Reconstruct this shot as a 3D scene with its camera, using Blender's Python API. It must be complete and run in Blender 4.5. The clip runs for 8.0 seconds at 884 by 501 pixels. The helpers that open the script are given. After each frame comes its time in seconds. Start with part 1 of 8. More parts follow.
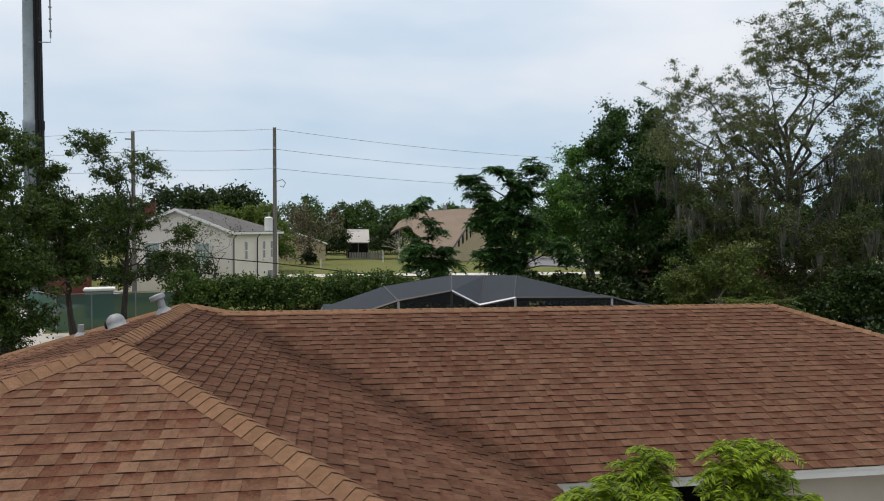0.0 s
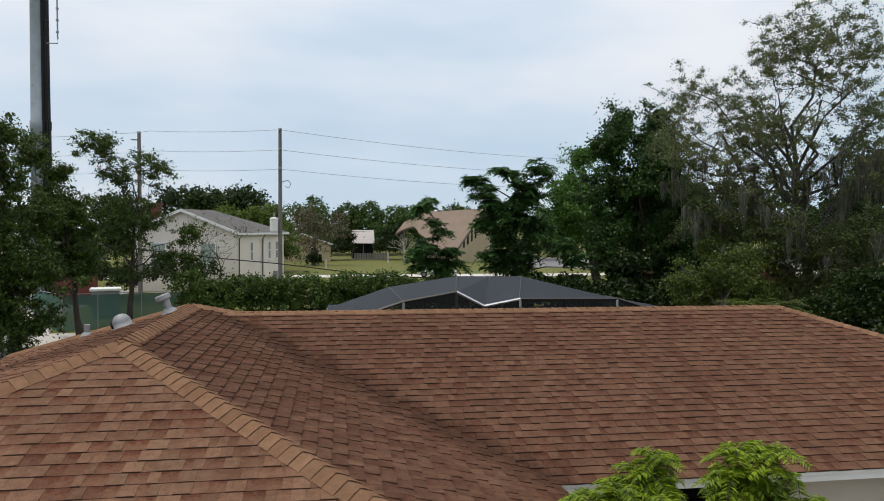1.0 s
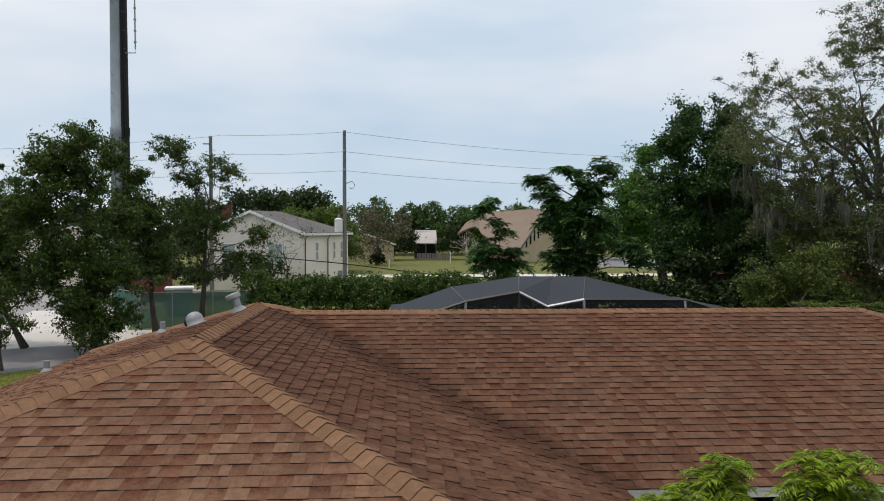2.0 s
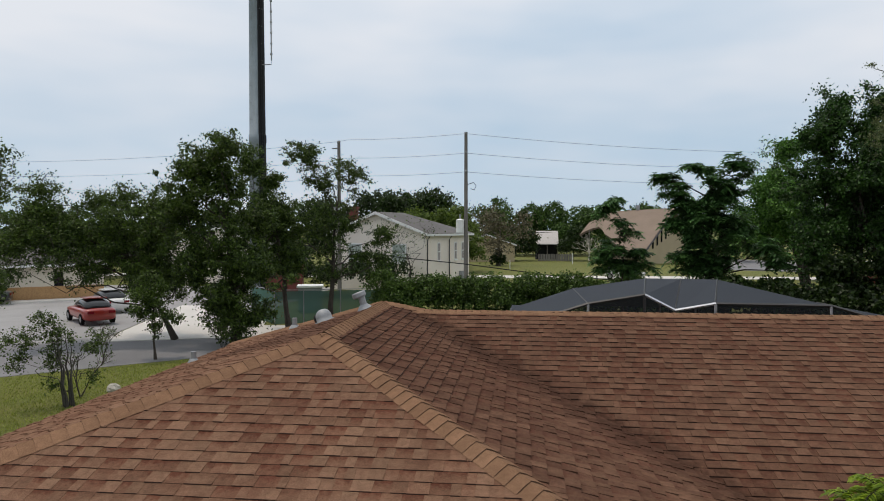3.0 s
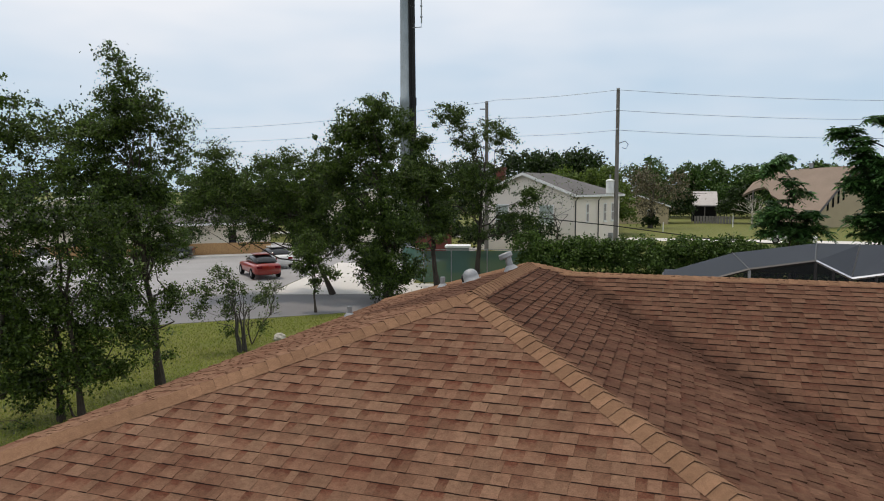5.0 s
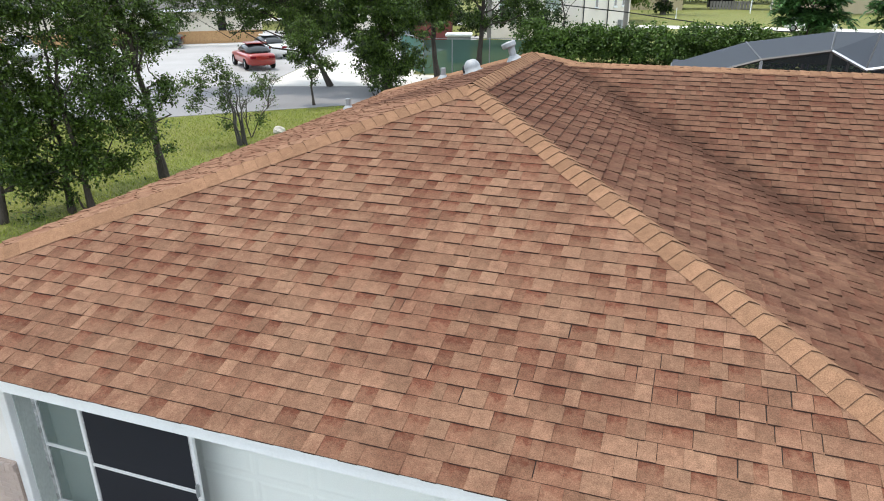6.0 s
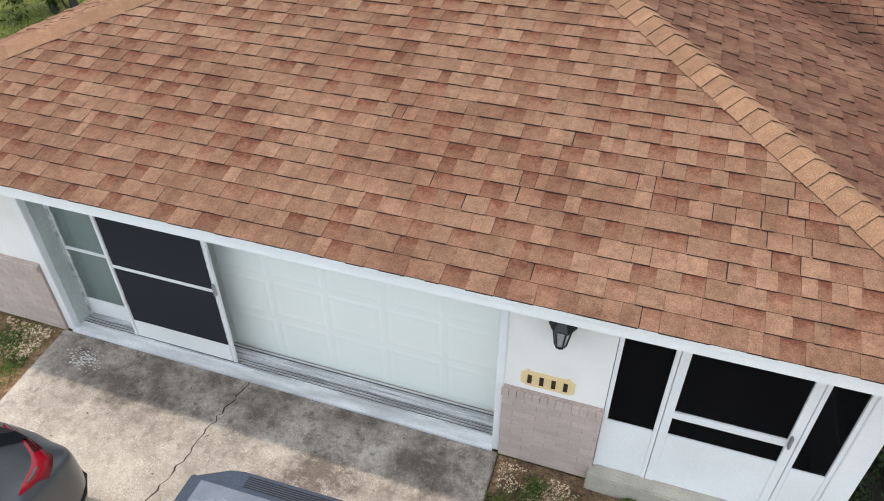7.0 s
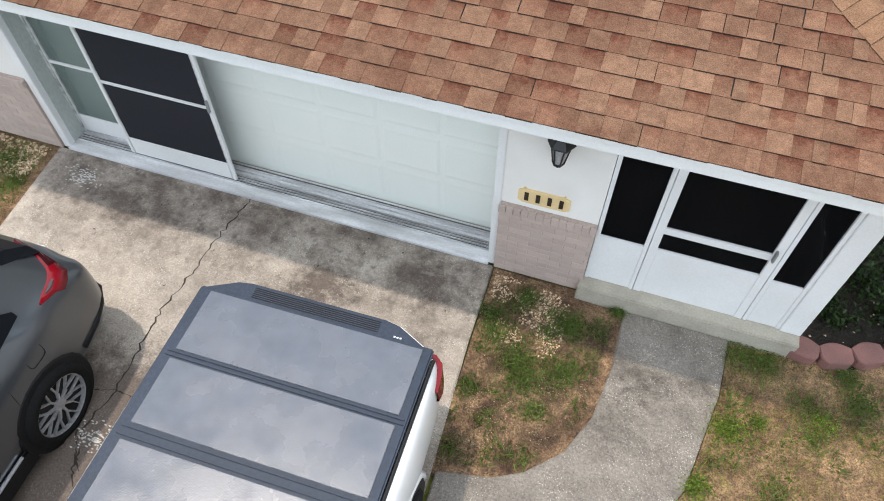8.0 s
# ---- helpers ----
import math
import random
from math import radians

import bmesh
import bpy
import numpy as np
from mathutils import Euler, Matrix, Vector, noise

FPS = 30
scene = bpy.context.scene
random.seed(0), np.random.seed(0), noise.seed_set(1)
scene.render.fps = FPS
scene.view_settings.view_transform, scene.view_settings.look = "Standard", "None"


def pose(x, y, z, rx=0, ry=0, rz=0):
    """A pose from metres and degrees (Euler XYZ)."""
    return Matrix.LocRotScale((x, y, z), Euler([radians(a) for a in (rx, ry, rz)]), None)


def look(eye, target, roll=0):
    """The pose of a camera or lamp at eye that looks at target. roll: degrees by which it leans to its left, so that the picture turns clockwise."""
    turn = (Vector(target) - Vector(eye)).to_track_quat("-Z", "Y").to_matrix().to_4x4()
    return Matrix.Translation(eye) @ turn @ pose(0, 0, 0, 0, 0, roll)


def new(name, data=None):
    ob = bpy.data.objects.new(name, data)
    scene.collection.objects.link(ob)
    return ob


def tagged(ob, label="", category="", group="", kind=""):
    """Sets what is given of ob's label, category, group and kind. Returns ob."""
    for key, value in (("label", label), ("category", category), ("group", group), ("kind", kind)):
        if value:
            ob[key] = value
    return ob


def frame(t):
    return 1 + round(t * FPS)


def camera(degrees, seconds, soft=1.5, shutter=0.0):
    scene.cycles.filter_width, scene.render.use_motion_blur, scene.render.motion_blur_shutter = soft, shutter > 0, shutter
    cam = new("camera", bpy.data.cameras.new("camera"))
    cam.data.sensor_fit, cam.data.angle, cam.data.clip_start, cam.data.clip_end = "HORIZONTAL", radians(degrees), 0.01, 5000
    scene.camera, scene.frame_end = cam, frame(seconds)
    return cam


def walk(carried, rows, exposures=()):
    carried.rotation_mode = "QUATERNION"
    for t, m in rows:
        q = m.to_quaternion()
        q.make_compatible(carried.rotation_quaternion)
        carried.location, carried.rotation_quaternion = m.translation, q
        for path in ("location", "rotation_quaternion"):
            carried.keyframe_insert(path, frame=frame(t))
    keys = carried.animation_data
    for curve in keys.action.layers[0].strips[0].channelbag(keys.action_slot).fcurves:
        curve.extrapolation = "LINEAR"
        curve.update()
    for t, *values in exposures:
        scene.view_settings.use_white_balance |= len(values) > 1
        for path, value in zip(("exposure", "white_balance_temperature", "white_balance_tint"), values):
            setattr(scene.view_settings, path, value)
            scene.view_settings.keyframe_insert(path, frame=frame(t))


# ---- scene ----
# The drone hovers at one spot 5.45 m over the garage slab: it turns to its left, then tilts down.
# World: x runs along the house front, y away from the street, z up, slab at 0.
cam = camera(65.5, 8.0, soft=1.0)
EYE_Z = 5.45
TURN = 9.0


def aim(t, yaw, pitch, roll):
    return t, pose(0, 0, EYE_Z, 90 + pitch, roll, yaw - TURN)


walk(cam, [
    aim(0.0, 0.0, -1.97, -0.23), aim(0.5, 0.32, -1.94, -0.29), aim(1.0, 0.42, -1.90, -0.32),
    aim(1.2, 0.75, -1.89, -0.25), aim(1.6, 2.3, -1.90, -0.18), aim(2.0, 5.6, -1.92, -0.09),
    aim(2.3, 8.57, -1.92, -0.03), aim(2.5, 10.56, -1.92, -0.01), aim(2.7, 12.88, -1.90, 0.0),
    aim(2.9, 15.02, -1.88, 0.02), aim(3.1, 16.06, -1.86, 0.03), aim(3.3, 16.90, -1.84, 0.03),
    aim(3.5, 18.42, -1.83, 0.04), aim(3.7, 20.53, -1.81, 0.12), aim(4.0, 23.77, -1.79, 0.18),
    aim(4.2, 25.85, -1.79, 0.16), aim(4.4, 27.3, -1.85, 0.16), aim(4.7, 27.8, -2.4, 0.17),
    aim(5.0, 27.84, -5.1, 0.17), aim(5.3, 27.84, -9.87, 0.17), aim(5.5, 27.84, -13.35, 0.15),
    aim(6.0, 27.88, -22.19, 0.15), aim(6.5, 27.99, -30.22, 0.2), aim(7.0, 28.12, -38.13, 0.23),
    aim(7.5, 28.08, -46.17, 0.22), aim(7.8, 28.06, -50.87, 0.14), aim(7.9, 28.05, -52.35, 0.11),
    aim(8.0, 28.04, -53.23, 0.09),
], exposures=[
    (0.0, -0.71, 7560, 14.6), (1.2, -0.71, 7560, 14.6), (2.6, -0.80, 7560, 14.6), (4.0, -0.90, 7560, 14.6), (4.8, -0.80, 7600, 14.8), (5.3, -0.54, 7700, 15),
    (5.6, -0.32, 7650, 15), (6.0, 0.40, 7040, 11.5), (6.5, 0.41, 7060, 12.5), (7.0, 0.33, 7080, 13), (8.0, 0.28, 7080, 13)])

# ---- light: high hazy sun, mostly clouded sky ----
SUN_TO = Vector((-0.27, 0.02, 0.96)).normalized()
sun = new("sun", bpy.data.lights.new("sun", "SUN"))
sun.data.energy, sun.data.angle, sun.data.color = 2.35, radians(1.6), (1.0, 0.96, 0.9)
sun.matrix_world = look((0, 0, 60), Vector((0, 0, 60)) - SUN_TO)

world = bpy.data.worlds.new("sky")
scene.world = world
world.use_nodes = True
wn, wl = world.node_tree.nodes, world.node_tree.links
wn.clear()
w_out = wn.new("ShaderNodeOutputWorld")
w_bg = wn.new("ShaderNodeBackground")
w_sky = wn.new("ShaderNodeTexSky")
w_sky.sky_type, w_sky.sun_disc = "NISHITA", False
w_sky.sun_elevation, w_sky.sun_rotation = math.asin(SUN_TO.z), math.atan2(SUN_TO.x, SUN_TO.y)
w_gain = wn.new("ShaderNodeVectorMath")
w_gain.operation = "SCALE"
w_gain.inputs["Scale"].default_value = 0.15
w_co = wn.new("ShaderNodeTexCoord")
w_map = wn.new("ShaderNodeMapping")
w_map.inputs["Scale"].default_value = (1.0, 1.0, 3.6)
w_map.inputs["Location"].default_value = (0.35, 0.1, 0.55)
w_noise = wn.new("ShaderNodeTexNoise")
w_noise.inputs["Scale"].default_value, w_noise.inputs["Detail"].default_value = 1.3, 4.0
w_noise.inputs["Roughness"].default_value = 0.5
w_ramp = wn.new("ShaderNodeValToRGB")
w_ramp.color_ramp.elements[0].position, w_ramp.color_ramp.elements[0].color = 0.45, (0.08, 0.08, 0.08, 1)
w_ramp.color_ramp.elements[1].position, w_ramp.color_ramp.elements[1].color = 0.74, (1.0, 1.0, 1.0, 1)
w_mix = wn.new("ShaderNodeMixRGB")
w_mix.inputs["Color2"].default_value = (1.25, 1.47, 1.76, 1)
wl.new(w_co.outputs["Generated"], w_map.inputs["Vector"])
wl.new(w_map.outputs["Vector"], w_noise.inputs["Vector"])
w_sep = wn.new("ShaderNodeSeparateXYZ")
w_rise = wn.new("ShaderNodeMath")
w_rise.operation = "MULTIPLY_ADD"
w_rise.inputs[1].default_value = 0.75
wl.new(w_co.outputs["Generated"], w_sep.inputs["Vector"])
wl.new(w_sep.outputs["Z"], w_rise.inputs[0])
wl.new(w_noise.outputs["Fac"], w_rise.inputs[2])
# a thin gap in the cloud sheet, low over the yards behind the house
w_gap = wn.new("ShaderNodeVectorMath")
w_gap.operation = "DOT_PRODUCT"
w_gap.inputs[1].default_value = Vector((0.17, 0.97, 0.15)).normalized()
w_near = wn.new("ShaderNodeMapRange")
w_near.interpolation_type = "SMOOTHSTEP"
for key_, val_ in (("From Min", 0.93), ("From Max", 1.0), ("To Min", 0.0), ("To Max", 0.16)):
    w_near.inputs[key_].default_value = val_
w_sub = wn.new("ShaderNodeMath")
w_sub.operation = "SUBTRACT"
wl.new(w_co.outputs["Generated"], w_gap.inputs[0])
wl.new(w_gap.outputs["Value"], w_near.inputs["Value"])
wl.new(w_rise.outputs[0], w_sub.inputs[0])
wl.new(w_near.outputs["Result"], w_sub.inputs[1])
wl.new(w_sub.outputs[0], w_ramp.inputs["Fac"])
wl.new(w_ramp.outputs["Color"], w_mix.inputs["Fac"])
wl.new(w_sky.outputs["Color"], w_gain.inputs[0])
w_haze = wn.new("ShaderNodeMixRGB")
w_haze.inputs["Fac"].default_value = 0.82
w_haze.inputs["Color2"].default_value = (0.70, 1.15, 1.66, 1)
wl.new(w_gain.outputs[0], w_haze.inputs["Color1"])
wl.new(w_haze.outputs["Color"], w_mix.inputs["Color1"])
w_lift = wn.new("ShaderNodeMapRange")
for key_, val_ in (("From Min", 0.15), ("From Max", 0.95), ("To Min", 0.95), ("To Max", 1.16)):
    w_lift.inputs[key_].default_value = val_
w_dome = wn.new("ShaderNodeVectorMath")
w_dome.operation = "SCALE"
wl.new(w_sep.outputs["Z"], w_lift.inputs["Value"])
wl.new(w_mix.outputs["Color"], w_dome.inputs[0])
wl.new(w_lift.outputs["Result"], w_dome.inputs["Scale"])
wl.new(w_dome.outputs[0], w_bg.inputs["Color"])
wl.new(w_bg.outputs["Background"], w_out.inputs["Surface"])


# ---- materials ----
def mat(name, col, col2=None, rough=0.75, metal=0.0, scale=3.0, fine=45.0, bump=0.25, dist=0.01, grain=0.25,
        island=0.0, spec=0.5, stretch=(1, 1, 1), contrast=0.5, mid=0.0, mid_scale=18.0):
    """Surface with broad stains from col to col2, fine grain and relief, and an own tone for each piece."""
    m = bpy.data.materials.new(name)
    m.use_nodes = True
    n, l = m.node_tree.nodes, m.node_tree.links
    b = n["Principled BSDF"]
    col2 = col2 or tuple(c * 0.82 for c in col)
    geo = n.new("ShaderNodeNewGeometry")
    mp = n.new("ShaderNodeMapping")
    mp.inputs["Scale"].default_value = stretch
    l.new(geo.outputs["Position"], mp.inputs["Vector"])
    big, small = n.new("ShaderNodeTexNoise"), n.new("ShaderNodeTexNoise")
    for node, s, d in ((big, scale, 5.0), (small, fine, 3.0)):
        node.inputs["Scale"].default_value, node.inputs["Detail"].default_value = s, d
        l.new(mp.outputs["Vector"], node.inputs["Vector"])
    ramp = n.new("ShaderNodeMapRange")
    ramp.inputs["From Min"].default_value, ramp.inputs["From Max"].default_value = 0.5 - contrast / 2, 0.5 + contrast / 2
    l.new(big.outputs["Fac"], ramp.inputs["Value"])
    mix = n.new("ShaderNodeMixRGB")
    mix.inputs["Color1"].default_value, mix.inputs["Color2"].default_value = (*col, 1), (*col2, 1)
    l.new(ramp.outputs["Result"], mix.inputs["Fac"])
    tone = n.new("ShaderNodeMapRange")
    tone.inputs["From Min"].default_value, tone.inputs["From Max"].default_value = 0.25, 0.75
    tone.inputs["To Min"].default_value, tone.inputs["To Max"].default_value = 1 - grain, 1 + grain
    l.new(small.outputs["Fac"], tone.inputs["Value"])
    value = tone.outputs["Result"]
    if mid:
        blot = n.new("ShaderNodeTexNoise")
        blot.inputs["Scale"].default_value, blot.inputs["Detail"].default_value = mid_scale, 2.0
        l.new(mp.outputs["Vector"], blot.inputs["Vector"])
        bt = n.new("ShaderNodeMapRange")
        bt.inputs["From Min"].default_value, bt.inputs["From Max"].default_value = 0.3, 0.7
        bt.inputs["To Min"].default_value, bt.inputs["To Max"].default_value = 1 - mid, 1 + mid
        l.new(blot.outputs["Fac"], bt.inputs["Value"])
        mm = n.new("ShaderNodeMath")
        mm.operation = "MULTIPLY"
        l.new(value, mm.inputs[0])
        l.new(bt.outputs["Result"], mm.inputs[1])
        value = mm.outputs[0]
    if island:
        info = n.new("ShaderNodeObjectInfo")
        add = n.new("ShaderNodeMath")
        add.operation = "ADD"
        l.new(info.outputs["Random"], add.inputs[0])
        l.new(geo.outputs["Random Per Island"], add.inputs[1])
        fr = n.new("ShaderNodeMath")
        fr.operation = "FRACT"
        l.new(add.outputs[0], fr.inputs[0])
        own = n.new("ShaderNodeMapRange")
        own.inputs["To Min"].default_value, own.inputs["To Max"].default_value = 1 - island, 1 + island
        l.new(fr.outputs[0], own.inputs["Value"])
        mul = n.new("ShaderNodeMath")
        mul.operation = "MULTIPLY"
        l.new(value, mul.inputs[0])
        l.new(own.outputs["Result"], mul.inputs[1])
        value = mul.outputs[0]
    sc = n.new("ShaderNodeVectorMath")
    sc.operation = "SCALE"
    l.new(mix.outputs["Color"], sc.inputs[0])
    l.new(value, sc.inputs["Scale"])
    l.new(sc.outputs[0], b.inputs["Base Color"])
    b.inputs["Roughness"].default_value, b.inputs["Metallic"].default_value = rough, metal
    b.inputs["Specular IOR Level"].default_value = spec
    if bump:
        bp = n.new("ShaderNodeBump")
        bp.inputs["Strength"].default_value, bp.inputs["Distance"].default_value = bump, dist
        l.new(small.outputs["Fac"], bp.inputs["Height"])
        l.new(bp.outputs["Normal"], b.inputs["Normal"])
    return m


def leaf_mat(name, col, col2, through_light=0.4, rough=0.5, spread=0.35):
    """Leaves: each has its own tone between two greens and lets some light through."""
    m = bpy.data.materials.new(name)
    m.use_nodes = True
    n, l = m.node_tree.nodes, m.node_tree.links
    b, out = n["Principled BSDF"], n["Material Output"]
    geo = n.new("ShaderNodeNewGeometry")
    noise_tex = n.new("ShaderNodeTexNoise")
    noise_tex.inputs["Scale"].default_value = 0.9
    l.new(geo.outputs["Position"], noise_tex.inputs["Vector"])
    add = n.new("ShaderNodeMath")
    add.operation = "MULTIPLY_ADD"
    add.inputs[1].default_value, add.inputs[2].default_value = 0.62, -0.06
    l.new(geo.outputs["Random Per Island"], add.inputs[0])
    add2 = n.new("ShaderNodeMath")
    add2.operation = "MULTIPLY_ADD"
    add2.inputs[1].default_value = spread
    l.new(noise_tex.outputs["Fac"], add2.inputs[0])
    l.new(add.outputs[0], add2.inputs[2])
    mix = n.new("ShaderNodeMixRGB")
    mix.inputs["Color1"].default_value = (*(c * 0.55 for c in col), 1)
    mix.inputs["Color2"].default_value = (*(c * 1.15 for c in col2), 1)
    curve = n.new("ShaderNodeMath")
    curve.operation, curve.use_clamp = "POWER", True
    curve.inputs[1].default_value = 1.35
    clip = n.new("ShaderNodeClamp")
    l.new(add2.outputs[0], clip.inputs["Value"])
    l.new(clip.outputs["Result"], curve.inputs[0])
    l.new(curve.outputs[0], mix.inputs["Fac"])
    l.new(mix.outputs["Color"], b.inputs["Base Color"])
    b.inputs["Roughness"].default_value = rough
    b.inputs["Specular IOR Level"].default_value = 0.35
    tr = n.new("ShaderNodeBsdfTranslucent")
    l.new(mix.outputs["Color"], tr.inputs["Color"])
    ms = n.new("ShaderNodeMixShader")
    ms.inputs["Fac"].default_value = through_light
    l.new(b.outputs["BSDF"], ms.inputs[1])
    l.new(tr.outputs["BSDF"], ms.inputs[2])
    l.new(ms.outputs["Shader"], out.inputs["Surface"])
    return m


def mesh_screen(name, col, open_share, rough=0.6, spec=0.06):
    """Fine insect screen: partly open cloth."""
    m = bpy.data.materials.new(name)
    m.use_nodes = True
    n, l = m.node_tree.nodes, m.node_tree.links
    b, out = n["Principled BSDF"], n["Material Output"]
    b.inputs["Base Color"].default_value, b.inputs["Roughness"].default_value = (*col, 1), rough
    b.inputs["Specular IOR Level"].default_value = spec
    tr = n.new("ShaderNodeBsdfTransparent")
    ms = n.new("ShaderNodeMixShader")
    ms.inputs["Fac"].default_value = open_share
    l.new(b.outputs["BSDF"], ms.inputs[1])
    l.new(tr.outputs["BSDF"], ms.inputs[2])
    l.new(ms.outputs["Shader"], out.inputs["Surface"])
    return m


def math_node(n, l, op, a, b=None, clamp=False):
    """One sum: a and b are sockets or numbers."""
    m = n.new("ShaderNodeMath")
    m.operation, m.use_clamp = op, clamp
    for i, v in enumerate((a, b)):
        if v is None:
            continue
        if hasattr(v, "links"):
            l.new(v, m.inputs[i])
        else:
            m.inputs[i].default_value = v
    return m.outputs[0]


def ramp_node(n, l, value, lo, hi, a=0.0, b=1.0):
    """value from lo..hi to a..b, clamped."""
    r = n.new("ShaderNodeMapRange")
    for k, v in (("From Min", lo), ("From Max", hi), ("To Min", a), ("To Max", b)):
        r.inputs[k].default_value = v
    l.new(value, r.inputs["Value"])
    return r.outputs["Result"]


def noise_node(n, l, vec, scale, detail=3.0, rough=0.5):
    t = n.new("ShaderNodeTexNoise")
    t.inputs["Scale"].default_value, t.inputs["Detail"].default_value, t.inputs["Roughness"].default_value = scale, detail, rough
    l.new(vec, t.inputs["Vector"])
    return t.outputs["Fac"]


def mix_node(n, l, fac, a, b):
    m = n.new("ShaderNodeMixRGB")
    l.new(fac, m.inputs["Fac"])
    for k, v in (("Color1", a), ("Color2", b)):
        if hasattr(v, "links"):
            l.new(v, m.inputs[k])
        else:
            m.inputs[k].default_value = (*v, 1)
    return m.outputs["Color"]


def shingle_mat(name, tan, red, stains_and_shade=True):
    """Laminated asphalt shingle: tan granules, a red granule band at the head of the low tabs, shade painted into the
    right wing slope, a dark line along the valley.
    """
    m = bpy.data.materials.new(name)
    m.use_nodes = True
    n, l = m.node_tree.nodes, m.node_tree.links
    b = n["Principled BSDF"]
    geo, uv = n.new("ShaderNodeNewGeometry"), n.new("ShaderNodeUVMap")
    uv.uv_map = "blend"
    pos = geo.outputs["Position"]
    sep = n.new("ShaderNodeSeparateXYZ")
    l.new(uv.outputs["UV"], sep.inputs["Vector"])
    wob = ramp_node(n, l, noise_node(n, l, pos, 22, 3.0, 0.65), 0.3, 0.7, -0.30, 0.30)
    head = ramp_node(n, l, math_node(n, l, "ADD", sep.outputs["Y"], wob), 0.35, 0.85)
    redness = math_node(n, l, "MULTIPLY", sep.outputs["X"], math_node(n, l, "ADD", math_node(n, l, "MULTIPLY", head, 0.60), 0.42))
    info = n.new("ShaderNodeObjectInfo")
    own = math_node(n, l, "FRACT", math_node(n, l, "ADD", info.outputs["Random"], geo.outputs["Random Per Island"]))
    broad = ramp_node(n, l, noise_node(n, l, pos, 0.8, 4.0), 0.3, 0.7, -0.12, 0.12)
    col = mix_node(n, l, math_node(n, l, "ADD", redness, broad, True), tan, red)
    grain_fac = noise_node(n, l, pos, 115, 2.0, 0.7)
    tone = ramp_node(n, l, grain_fac, 0.30, 0.70, 0.70, 1.30)
    blot = ramp_node(n, l, noise_node(n, l, pos, 14, 5.0, 0.7), 0.3, 0.7, 0.80, 1.18)
    tone = math_node(n, l, "MULTIPLY", math_node(n, l, "MULTIPLY", tone, blot), ramp_node(n, l, own, 0, 1, 0.86, 1.13))
    if stains_and_shade:
        xyz = n.new("ShaderNodeSeparateXYZ")
        l.new(pos, xyz.inputs["Vector"])
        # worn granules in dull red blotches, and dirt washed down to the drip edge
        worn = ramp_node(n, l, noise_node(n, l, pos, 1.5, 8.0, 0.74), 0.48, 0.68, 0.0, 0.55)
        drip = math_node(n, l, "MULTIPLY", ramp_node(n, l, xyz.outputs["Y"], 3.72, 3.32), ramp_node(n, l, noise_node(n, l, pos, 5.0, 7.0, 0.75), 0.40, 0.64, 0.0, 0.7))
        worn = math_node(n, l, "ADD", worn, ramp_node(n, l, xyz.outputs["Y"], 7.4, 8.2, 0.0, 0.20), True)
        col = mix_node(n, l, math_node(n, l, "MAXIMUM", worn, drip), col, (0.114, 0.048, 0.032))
        # right wing slope, hip to valley: its shaded side is mixed into the colour
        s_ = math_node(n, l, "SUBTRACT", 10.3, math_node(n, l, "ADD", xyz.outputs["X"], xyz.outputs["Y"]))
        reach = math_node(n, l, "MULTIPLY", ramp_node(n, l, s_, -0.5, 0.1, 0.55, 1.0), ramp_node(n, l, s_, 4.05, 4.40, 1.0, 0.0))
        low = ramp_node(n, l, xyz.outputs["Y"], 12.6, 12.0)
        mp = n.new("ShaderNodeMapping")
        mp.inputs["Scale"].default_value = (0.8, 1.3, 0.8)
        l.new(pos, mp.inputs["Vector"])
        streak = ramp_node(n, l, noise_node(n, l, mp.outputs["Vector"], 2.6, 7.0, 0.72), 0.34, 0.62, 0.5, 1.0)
        side_shade = math_node(n, l, "MULTIPLY", math_node(n, l, "MULTIPLY", reach, low), streak, True)
        col = mix_node(n, l, math_node(n, l, "MULTIPLY", side_shade, 0.80), col, (0.078, 0.038, 0.027))
        ragged = math_node(n, l, "ADD", s_, ramp_node(n, l, noise_node(n, l, pos, 4.5, 5.0, 0.7), 0.3, 0.7, -0.30, 0.30))
        line = math_node(n, l, "MULTIPLY", ramp_node(n, l, ragged, -0.35, -0.05), ramp_node(n, l, ragged, 0.25, 0.95, 1.0, 0.0))
        line = math_node(n, l, "MULTIPLY", math_node(n, l, "MULTIPLY", line, low), 0.48, True)
        col = mix_node(n, l, line, col, (0.034, 0.017, 0.012))
    sc = n.new("ShaderNodeVectorMath")
    sc.operation = "SCALE"
    l.new(col, sc.inputs[0])
    l.new(tone, sc.inputs["Scale"])
    l.new(sc.outputs[0], b.inputs["Base Color"])
    b.inputs["Roughness"].default_value, b.inputs["Specular IOR Level"].default_value = 0.95, 0.02
    b.inputs["Diffuse Roughness"].default_value = 1.0
    bp = n.new("ShaderNodeBump")
    bp.inputs["Strength"].default_value, bp.inputs["Distance"].default_value = 0.8, 0.005
    l.new(grain_fac, bp.inputs["Height"])
    l.new(bp.outputs["Normal"], b.inputs["Normal"])
    return m


